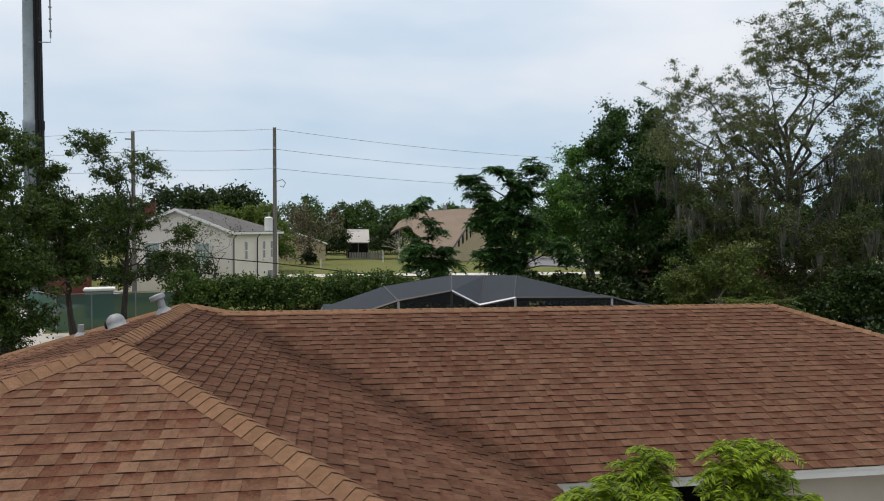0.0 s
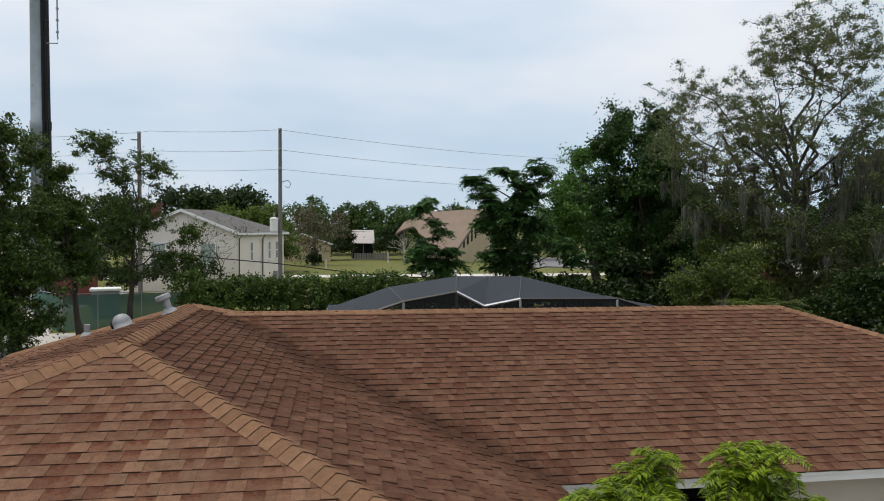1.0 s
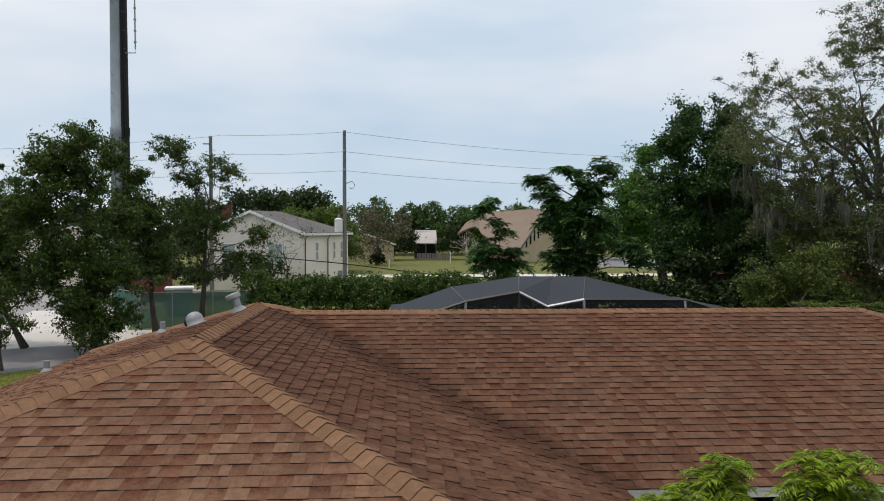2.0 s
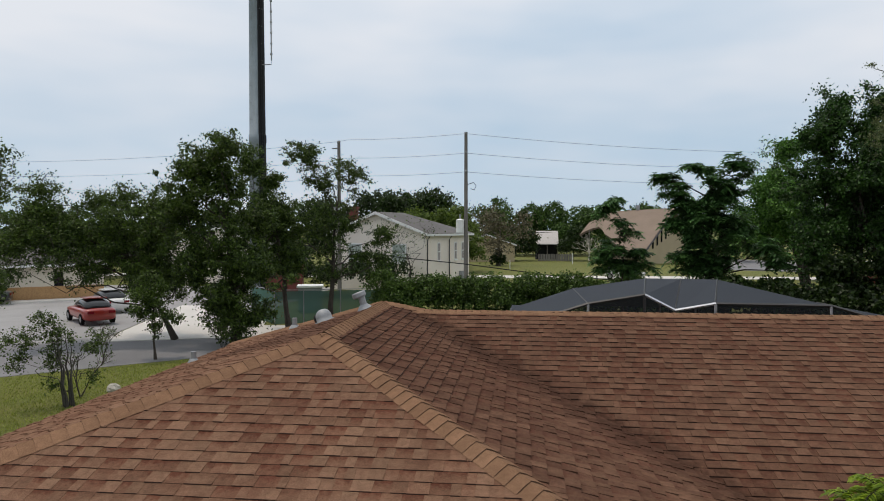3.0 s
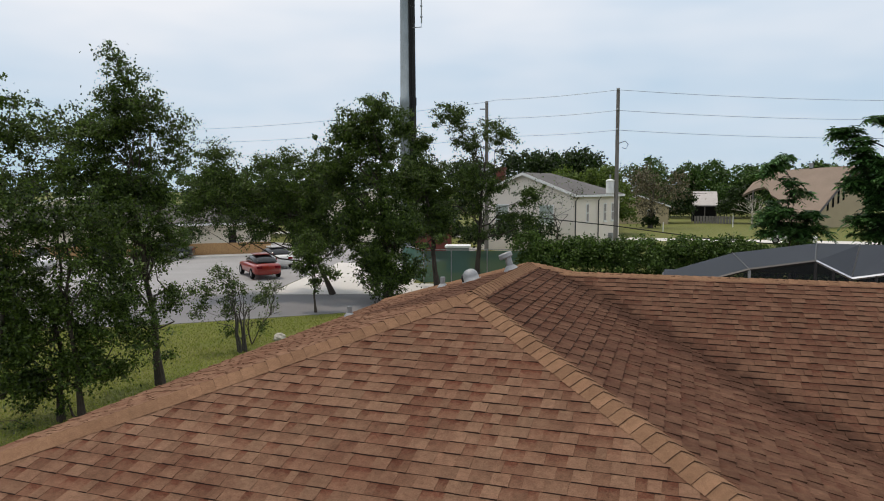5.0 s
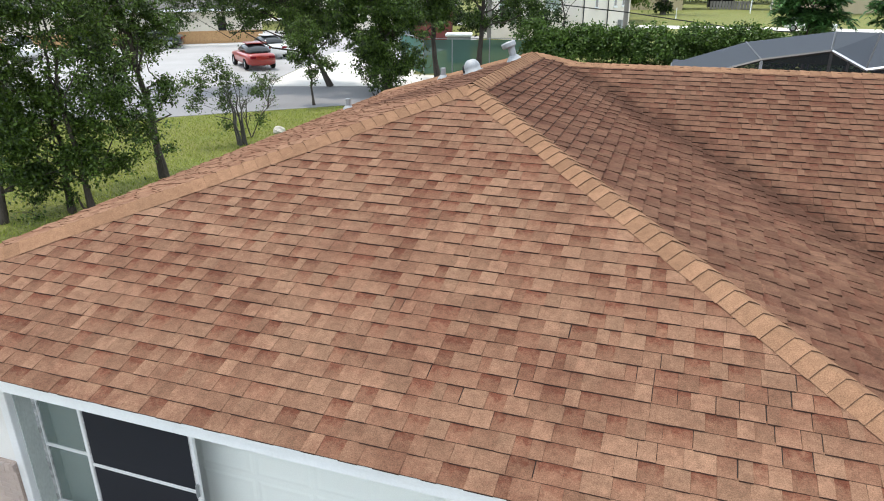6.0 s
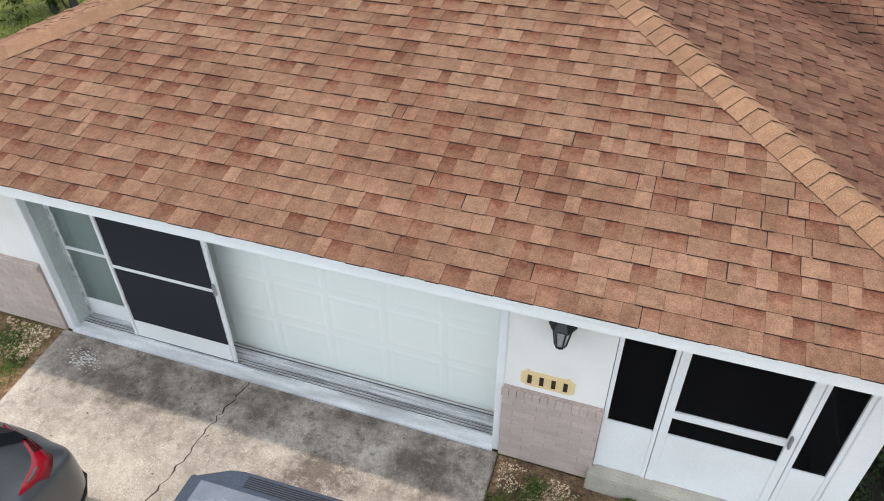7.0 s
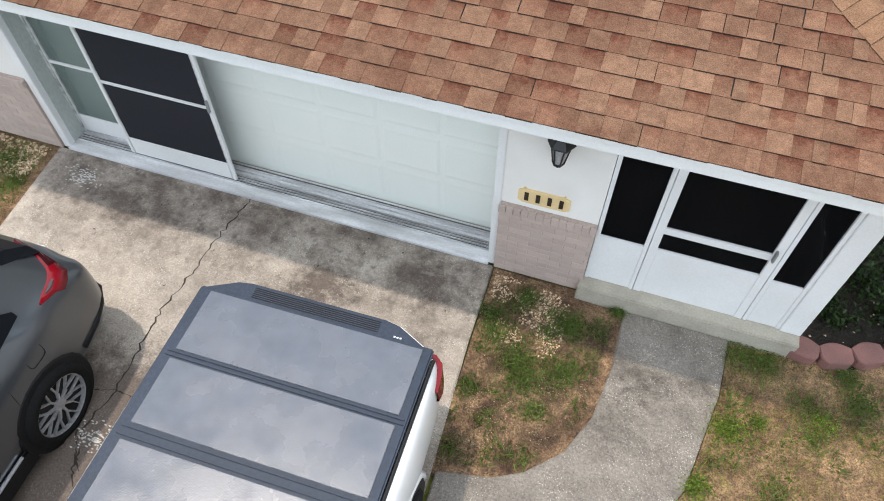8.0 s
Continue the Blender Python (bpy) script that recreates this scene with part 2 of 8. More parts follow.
def concrete_mat(name, light, dark, dots, stain_y=None, big=1.3, grime=None, spots=()):
    """Old broom-worn concrete: mildew mottling, pale exposed aggregate, dark growth towards one edge."""
    m = bpy.data.materials.new(name)
    m.use_nodes = True
    n, l = m.node_tree.nodes, m.node_tree.links
    b = n["Principled BSDF"]
    geo = n.new("ShaderNodeNewGeometry")
    pos = geo.outputs["Position"]
    mott = noise_node(n, l, pos, big, 9.0, 0.72)
    fac = ramp_node(n, l, mott, 0.32, 0.82)
    if stain_y:
        xyz = n.new("ShaderNodeSeparateXYZ")
        l.new(pos, xyz.inputs["Vector"])
        near = ramp_node(n, l, xyz.outputs["Y"], stain_y[0], stain_y[1])
        grow = math_node(n, l, "MULTIPLY", near, ramp_node(n, l, noise_node(n, l, pos, 2.1, 7.0, 0.7), 0.36, 0.6), True)
        fac = math_node(n, l, "ADD", fac, math_node(n, l, "MULTIPLY", grow, 0.60), True)
        mould = math_node(n, l, "MULTIPLY", ramp_node(n, l, xyz.outputs["Y"], stain_y[0] - 0.3, stain_y[1] - 0.3), ramp_node(n, l, noise_node(n, l, pos, 6.5, 10.0, 0.82), 0.50, 0.62), True)
        if grime:
            old = math_node(n, l, "MULTIPLY", ramp_node(n, l, xyz.outputs["Y"], grime[0], grime[1]), ramp_node(n, l, noise_node(n, l, pos, 1.7, 6.0, 0.7), 0.30, 0.62, 0.35, 1.0))
            fac = math_node(n, l, "ADD", fac, math_node(n, l, "MULTIPLY", old, 0.80), True)
    for sx, sy, wide, deep, much in spots:
        mp = n.new("ShaderNodeMapping")
        mp.vector_type = "POINT"
        mp.inputs["Location"].default_value = (-sx / wide, -sy / deep, 0)
        mp.inputs["Scale"].default_value = (1 / wide, 1 / deep, 0)
        l.new(pos, mp.inputs["Vector"])
        ln = n.new("ShaderNodeVectorMath")
        ln.operation = "LENGTH"
        l.new(mp.outputs["Vector"], ln.inputs[0])
        edge = math_node(n, l, "ADD", ln.outputs["Value"], ramp_node(n, l, noise_node(n, l, pos, 9.0, 9.0, 0.82), 0.3, 0.7, -0.9, 0.9))
        fac = math_node(n, l, "ADD", fac, math_node(n, l, "MULTIPLY", ramp_node(n, l, edge, 1.25, -0.25), much), True)
    col = mix_node(n, l, fac, light, dark)
    if stain_y:
        col = mix_node(n, l, math_node(n, l, "MULTIPLY", mould, 0.72), col, tuple(c * 0.42 for c in dark))
    grain_fac = noise_node(n, l, pos, 52, 4.0, 0.78)
    tone = ramp_node(n, l, grain_fac, 0.32, 0.68, 0.66, 1.34)
    cell = n.new("ShaderNodeTexVoronoi")
    cell.inputs["Scale"].default_value = 78.0
    l.new(pos, cell.inputs["Vector"])
    hue = n.new("ShaderNodeSeparateColor")
    l.new(cell.outputs["Color"], hue.inputs["Color"])
    stone = math_node(n, l, "MULTIPLY", ramp_node(n, l, hue.outputs["Red"], 0.66, 0.76), ramp_node(n, l, cell.outputs["Distance"], 0.42, 0.25))
    stone = math_node(n, l, "MULTIPLY", stone, math_node(n, l, "MULTIPLY", ramp_node(n, l, noise_node(n, l, pos, 3.0, 4.0, 0.6), 0.40, 0.58, 0.15, 1.0), math_node(n, l, "MULTIPLY", ramp_node(n, l, fac, 0.35, 0.95, 1.0, 0.25), dots)))
    pit = math_node(n, l, "MULTIPLY", ramp_node(n, l, hue.outputs["Green"], 0.78, 0.84), ramp_node(n, l, cell.outputs["Distance"], 0.40, 0.22))
    sc = n.new("ShaderNodeVectorMath")
    sc.operation = "SCALE"
    l.new(col, sc.inputs[0])
    l.new(math_node(n, l, "MULTIPLY", tone, ramp_node(n, l, pit, 0, 1, 1.0, 0.55)), sc.inputs["Scale"])
    full = mix_node(n, l, stone, sc.outputs[0], (0.62, 0.58, 0.51))
    l.new(full, b.inputs["Base Color"])
    b.inputs["Roughness"].default_value, b.inputs["Specular IOR Level"].default_value = 0.9, 0.3
    bp = n.new("ShaderNodeBump")
    bp.inputs["Strength"].default_value, bp.inputs["Distance"].default_value = 0.7, 0.006
    l.new(grain_fac, bp.inputs["Height"])
    l.new(bp.outputs["Normal"], b.inputs["Normal"])
    return m


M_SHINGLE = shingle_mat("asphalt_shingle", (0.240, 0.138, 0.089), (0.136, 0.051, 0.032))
M_CAP = mat("asphalt_ridge_cap", (0.220, 0.126, 0.077), (0.188, 0.104, 0.063), rough=0.92, scale=1.5, fine=130, bump=0.8,
            dist=0.006, grain=0.38, island=0.12, spec=0.03, mid=0.10, mid_scale=13)
M_BUTT = mat("cut_shingle_edge", (0.056, 0.027, 0.017), rough=0.95)
M_CAPEDGE = mat("cap_cut_edge", (0.110, 0.060, 0.037), rough=0.95)
M_DECK = mat("roof_felt", (0.030, 0.020, 0.016), rough=0.95)
M_WHITE = mat("white_paint", (0.78, 0.79, 0.79), (0.70, 0.71, 0.70), rough=0.45, scale=2.0, fine=60, bump=0.06, grain=0.04)
M_STUCCO = mat("white_stucco", (0.80, 0.79, 0.76), (0.72, 0.70, 0.66), rough=0.85, scale=2.5, fine=120, bump=0.3, dist=0.004, grain=0.06)
M_WALL = mat("beige_stucco", (0.55, 0.51, 0.45), (0.48, 0.44, 0.39), rough=0.88, scale=2.0, fine=110, bump=0.3, dist=0.004, grain=0.06)
M_BRICK = mat("painted_brick", (0.48, 0.39, 0.34), (0.42, 0.34, 0.30), rough=0.8, scale=4, fine=130, bump=0.4, dist=0.004, grain=0.08, island=0.07)
M_MORTAR = mat("brick_joint", (0.45, 0.355, 0.305), rough=0.9)
M_GDOOR = mat("garage_door_paint", (0.84, 0.885, 0.835), (0.80, 0.845, 0.795), rough=0.4, scale=1.2, fine=90, bump=0.05, grain=0.03)
# inner jamb face: grey-green shade painted in as a darker tone
M_JAMB_SHADE = mat("shade_toned_jamb", (0.50, 0.54, 0.51), (0.38, 0.41, 0.39), rough=0.6, scale=3.0, fine=60, grain=0.12, stretch=(1, 1, 0.4))
M_TRACK = mat("aluminium_track", (0.70, 0.71, 0.71), (0.33, 0.33, 0.33), rough=0.5, metal=0.2, scale=5, fine=80, grain=0.4, stretch=(0.35, 3, 3), contrast=0.3)
M_SCREEN_THIN = mesh_screen("thin_screen", (0.19, 0.25, 0.23), 0.60)
M_SCREEN = mesh_screen("dark_screen", (0.028, 0.030, 0.036), 0.10)
M_BLACKSCREEN = mesh_screen("porch_screen", (0.004, 0.004, 0.005), 0.30)
M_IRON = mat("black_iron", (0.012, 0.012, 0.013), rough=0.4, bump=0.1)
M_LAMPGLASS = mat("lamp_glass", (0.34, 0.35, 0.36), rough=0.15, bump=0.0)
M_PLATE = mat("number_plate", (0.76, 0.58, 0.31), (0.70, 0.53, 0.28), rough=0.5, fine=70, bump=0.1, grain=0.06)
M_BAR = mat("dark_bars", (0.03, 0.02, 0.012), rough=0.5)
M_CONCRETE = concrete_mat("driveway_concrete", (0.500, 0.438, 0.372), (0.134, 0.106, 0.088), 0.9, (2.5, 3.6), grime=(2.15, 1.35), spots=((-2.25, 3.10, 0.30, 0.28, 0.75), (-2.5, 2.85, 0.35, 0.16, 0.55), (-1.3, 3.45, 0.35, 0.28, 0.5), (-3.6, 1.35, 0.5, 0.6, 0.75), (-3.5, 0.8, 0.5, 0.5, 0.7), (-1.9, 3.40, 0.18, 0.14, -0.55), (-4.6, 3.35, 0.7, 0.22, 0.35)))
# the last spot paints the sunlit strip at the eave line as paler concrete
M_WALK = concrete_mat("walkway_concrete", (0.250, 0.222, 0.190), (0.078, 0.067, 0.056), 0.6, None, 2.2, spots=((0.72, 3.12, 0.34, 0.26, 0.65), (1.25, 3.22, 0.2, 0.14, 0.45), (0.65, 2.62, 0.22, 0.3, 0.4), (1.0, 3.30, 0.5, 0.10, -0.45)))
M_STEP = mat("step_concrete", (0.47, 0.435, 0.355), (0.30, 0.275, 0.22), rough=0.85, scale=3, fine=60, grain=0.12)
M_SILL = mat("grimy_white_sill", (0.74, 0.75, 0.76), (0.40, 0.40, 0.40), rough=0.5, scale=3.5, fine=70, bump=0.1, grain=0.15, contrast=0.45, stretch=(0.5, 2.5, 1))
M_GRIME = mat("track_dirt", (0.20, 0.195, 0.19), (0.03, 0.03, 0.03), rough=0.95, scale=4, fine=60, grain=0.4)
M_CRACK = mat("crack_dirt", (0.035, 0.028, 0.022), rough=1.0)
M_CHALK = mat("worn_patch", (0.58, 0.56, 0.52), rough=0.95, fine=80, grain=0.3)
M_SOIL = mat("bed_soil", (0.262, 0.163, 0.090), (0.064, 0.033, 0.020), rough=1.0, scale=3.4, fine=75, bump=1.0, dist=0.02, grain=0.7, contrast=0.35, mid=0.4, mid_scale=22)
# near-black soil: the shade beside the porch is put into this colour
M_SOIL_SHADE = mat("shade_toned_soil", (0.028, 0.021, 0.015), (0.013, 0.011, 0.008), rough=1.0, scale=4.0, fine=40, bump=1.0, dist=0.02, grain=0.5)
M_STRAW = mat("dry_turf", (0.295, 0.185, 0.098), (0.110, 0.062, 0.030), rough=1.0, scale=3.0, fine=75, bump=1.0, dist=0.02, grain=0.7, contrast=0.35, mid=0.35, mid_scale=20)
M_PEBBLE = mat("pebbles", (0.66, 0.53, 0.37), (0.40, 0.25, 0.15), rough=0.8, island=0.5, fine=50)
M_PAVER = mat("red_edging_block", (0.29, 0.135, 0.115), (0.15, 0.075, 0.066), rough=0.85, fine=110, bump=0.4, dist=0.005, grain=0.2, island=0.08)
M_GROUND = mat("lawn", (0.096, 0.120, 0.018), (0.138, 0.134, 0.030), rough=1.0, scale=0.55, fine=16, bump=1.0, dist=0.04, grain=0.38)
M_ROAD = mat("road_asphalt", (0.19, 0.19, 0.195), (0.16, 0.16, 0.165), rough=0.9, scale=0.4, fine=40, grain=0.12)
M_PARKING = mat("parking_lot", (0.30, 0.298, 0.295), (0.245, 0.243, 0.24), rough=0.9, scale=0.5, fine=30, grain=0.12)
M_LOT = mat("bright_concrete", (0.60, 0.585, 0.55), (0.54, 0.52, 0.49), rough=0.9, scale=0.4, fine=30, grain=0.06)
M_GRASS = leaf_mat("grass_blades", (0.215, 0.295, 0.028), (0.32, 0.355, 0.054), 0.25)
M_WEED = leaf_mat("weeds", (0.066, 0.135, 0.022), (0.20, 0.285, 0.055), 0.25)
M_WEEDBRIGHT = leaf_mat("fresh_weeds", (0.085, 0.175, 0.018), (0.27, 0.37, 0.05), 0.3)
M_BARK = mat("bark", (0.062, 0.049, 0.038), (0.034, 0.027, 0.021), rough=0.95, scale=6, fine=40, bump=0.9, dist=0.02, grain=0.3, stretch=(1, 1, 0.3))
M_BARK_GREY = mat("grey_bark", (0.085, 0.077, 0.066), (0.045, 0.040, 0.035), rough=0.95, scale=6, fine=40, bump=0.9, dist=0.02, grain=0.3, stretch=(1, 1, 0.3))
M_LEAF = leaf_mat("leaf_green", (0.0112, 0.035, 0.0058), (0.122, 0.203, 0.029), 0.28)
# taken extra dark so the undergrowth's shade under the oak is in the colour
M_LEAF_DARK = leaf_mat("leaf_dark", (0.0056, 0.0214, 0.0041), (0.0477, 0.095, 0.0152), 0.28)
M_LEAF_HEDGE = leaf_mat("hedge_leaf", (0.01, 0.0357, 0.0064), (0.1065, 0.1929, 0.0323), 0.28, spread=0.55)
M_LEAF_BRIGHT = leaf_mat("leaf_bright_green", (0.0296, 0.107, 0.0195), (0.1783, 0.4025, 0.0655), 0.28)
# darker copy of the oak green, with the lower crown's shade in its colour
M_LEAF_OAKDARK = leaf_mat("leaf_oak_shaded", (0.020, 0.038, 0.008), (0.115, 0.160, 0.038), 0.28)
M_LEAF_LUSH = leaf_mat("leaf_lush_green", (0.0075, 0.032, 0.0066), (0.062, 0.165, 0.024), 0.28)
M_LEAF_LIGHT = leaf_mat("leaf_light", (0.07, 0.13, 0.02), (0.16, 0.23, 0.04))
M_LEAF_OAK = leaf_mat("leaf_oak_olive", (0.074, 0.100, 0.036), (0.280, 0.335, 0.145), 0.36)
M_LEAF_OLIVE = leaf_mat("leaf_olive_green", (0.05, 0.0884, 0.0136), (0.1788, 0.245, 0.0507), 0.28)
M_LEAF_GOLD = leaf_mat("leaf_golden_green", (0.12, 0.24, 0.014), (0.37, 0.50, 0.038), 0.35)
M_MOSS = leaf_mat("hanging_moss", (0.10, 0.10, 0.082), (0.19, 0.19, 0.15), 0.15)
# paler copy of the grey bark: light on the lower limbs put into the colour
M_BARK_PALE = mat("pale_lit_bark", (0.22, 0.205, 0.175), (0.12, 0.11, 0.095), rough=0.95, scale=6, fine=40, bump=0.9, dist=0.02, grain=0.3, stretch=(1, 1, 0.3))
M_LEAF_TUFT = leaf_mat("tuft_leaf_green", (0.016, 0.068, 0.020), (0.120, 0.290, 0.075), 0.30)
M_LEAF_FAR = leaf_mat("far_leaf_green", (0.020, 0.060, 0.011), (0.105, 0.205, 0.037), 0.3)
M_TWIG = leaf_mat("dry_twigs", (0.12, 0.105, 0.06), (0.21, 0.18, 0.1), 0.1)
M_GALV = mat("galvanised_steel", (0.31, 0.325, 0.335), (0.24, 0.255, 0.265), rough=0.55, metal=0.3, fine=30, grain=0.1)
M_TOWER = mat("tower_steel", (0.25, 0.30, 0.33), (0.19, 0.23, 0.25), rough=0.55, metal=0.2, scale=1.2, fine=10, grain=0.1)
M_BLACK = mat("black_plastic", (0.011, 0.011, 0.012), rough=0.6, spec=0.22)
M_POLE = mat("weathered_pole_wood", (0.20, 0.185, 0.17), (0.13, 0.12, 0.11), rough=0.95, fine=40, stretch=(1, 1, 0.15), grain=0.2)
M_CAGE = mesh_screen("pool_screen_cloth", (0.048, 0.056, 0.068), 0.12, 0.8)
M_CAGESIDE = mesh_screen("pool_side_screen", (0.02, 0.022, 0.026), 0.3)
M_BRONZE = mat("bronze_aluminium", (0.035, 0.034, 0.034), rough=0.5, bump=0.0)
M_ALU = mat("bare_aluminium", (0.55, 0.57, 0.60), rough=0.4, metal=0.6, bump=0.0)
M_FENCE = mesh_screen("green_fence_cloth", (0.072, 0.165, 0.135), 0.15, 0.8)
M_HOUSEWHITE = mat("far_white_siding", (0.79, 0.72, 0.645), (0.70, 0.635, 0.57), rough=0.85, scale=0.6, fine=20, grain=0.06)
M_GREYROOF = mat("grey_shingles", (0.115, 0.110, 0.106), (0.09, 0.085, 0.082), rough=0.9, scale=0.8, fine=12, grain=0.15)
M_TANROOF = mat("tan_shingles", (0.245, 0.185, 0.142), (0.20, 0.15, 0.115), rough=0.9, scale=0.35, fine=8, grain=0.12)
M_TANWALL = mat("tan_stucco", (0.46, 0.38, 0.24), (0.40, 0.33, 0.21), rough=0.9, scale=0.5, fine=12, grain=0.08)
M_CREAM = mat("cream_wall", (0.62, 0.57, 0.47), (0.56, 0.51, 0.42), rough=0.9, scale=0.5, fine=12, grain=0.06)
M_OCHRE = mat("ochre_panel", (0.44, 0.26, 0.12), (0.37, 0.215, 0.10), rough=0.85, fine=12)
M_PALEROOF = mat("pale_metal_roof", (0.44, 0.415, 0.39), rough=0.6, fine=12)
M_WINDOW = mat("window_glass", (0.010, 0.013, 0.015), rough=0.06, bump=0.0, grain=0.02)
M_AUTOGLASS = mat("tinted_car_glass", (0.008, 0.009, 0.011), rough=0.3, bump=0.0, grain=0.02, spec=0.03)
M_PALEPANE = mat("curtained_window", (0.30, 0.27, 0.26), rough=0.5, bump=0.0)
M_BLIND = mat("window_blind", (0.36, 0.42, 0.38), rough=0.7, bump=0.0)
M_REDPAINT = mat("dull_red_paint", (0.15, 0.030, 0.022), rough=0.6)
M_ROCK = mat("pale_rock", (0.52, 0.49, 0.43), (0.40, 0.37, 0.32), rough=0.95, fine=30)


def car_paint(name, col, rough=0.28, metal=0.35):
    m = mat(name, col, tuple(c * 0.96 for c in col), rough=rough, metal=metal, bump=0.0, grain=0.02)
    m.node_tree.nodes["Principled BSDF"].inputs["Coat Weight"].default_value = 0.6
    m.node_tree.nodes["Principled BSDF"].inputs["Coat Roughness"].default_value = 0.05
    return m


M_CARGREY = car_paint("graphite_car_paint", (0.076, 0.083, 0.091), metal=0.55)
M_CARWHITE = car_paint("white_car_paint", (0.74, 0.74, 0.73), metal=0.0)
M_CARRED = car_paint("red_car_paint", (0.28, 0.019, 0.012), metal=0.0)
M_CARSILVER = car_paint("silver_car_paint", (0.50, 0.52, 0.53))
M_CARDARK = car_paint("dark_car_paint", (0.03, 0.033, 0.035))
M_TYRE = mat("tyre_rubber", (0.011, 0.011, 0.011), rough=0.9, spec=0.12)
M_RIM = mat("alloy_rim", (0.36, 0.36, 0.37), rough=0.35, metal=0.35, bump=0.0)
M_TAIL = car_paint("tail_lamp_red", (0.17, 0.003, 0.008), rough=0.12, metal=0.0)
M_TAIL.node_tree.nodes["Principled BSDF"].inputs["Coat Weight"].default_value = 0.15
M_TAIL.node_tree.nodes["Principled BSDF"].inputs["Specular IOR Level"].default_value = 0.25
M_TAILDARK = car_paint("smoked_tail_lens", (0.035, 0.004, 0.006), rough=0.1, metal=0.0)


def dimpled_mat(name, col, col2):
    """Hard cover skin: pressed dimples in a skewed grid under a dull gloss, with cloudy wear."""
    m = mat(name, col, col2, rough=0.26, scale=2.6, fine=210, bump=0.0, grain=0.16, spec=0.8, mid=0.10, mid_scale=9)
    n, l = m.node_tree.nodes, m.node_tree.links
    b = n["Principled BSDF"]
    geo = n.new("ShaderNodeNewGeometry")
    cell = n.new("ShaderNodeTexVoronoi")
    cell.inputs["Scale"].default_value, cell.inputs["Randomness"].default_value = 70.0, 0.45
    mp = n.new("ShaderNodeMapping")
    mp.inputs["Rotation"].default_value, mp.inputs["Scale"].default_value = (0, 0, radians(24)), (0.8, 1.25, 1)
    l.new(geo.outputs["Position"], mp.inputs["Vector"])
    l.new(mp.outputs["Vector"], cell.inputs["Vector"])
    bp = n.new("ShaderNodeBump")
    bp.inputs["Strength"].default_value, bp.inputs["Distance"].default_value = 0.15, 0.0025
    l.new(cell.outputs["Distance"], bp.inputs["Height"])
    l.new(bp.outputs["Normal"], b.inputs["Normal"])
    l.new(ramp_node(n, l, noise_node(n, l, geo.outputs["Position"], 3.2, 4.0), 0.35, 0.65, 0.20, 0.32), b.inputs["Roughness"])
    return m


M_TONNEAU = dimpled_mat("tonneau_panel", (0.070, 0.080, 0.100), (0.056, 0.065, 0.084))
M_TONFRAME = mat("tonneau_frame", (0.020, 0.031, 0.050), rough=0.5, bump=0.0, spec=0.25)


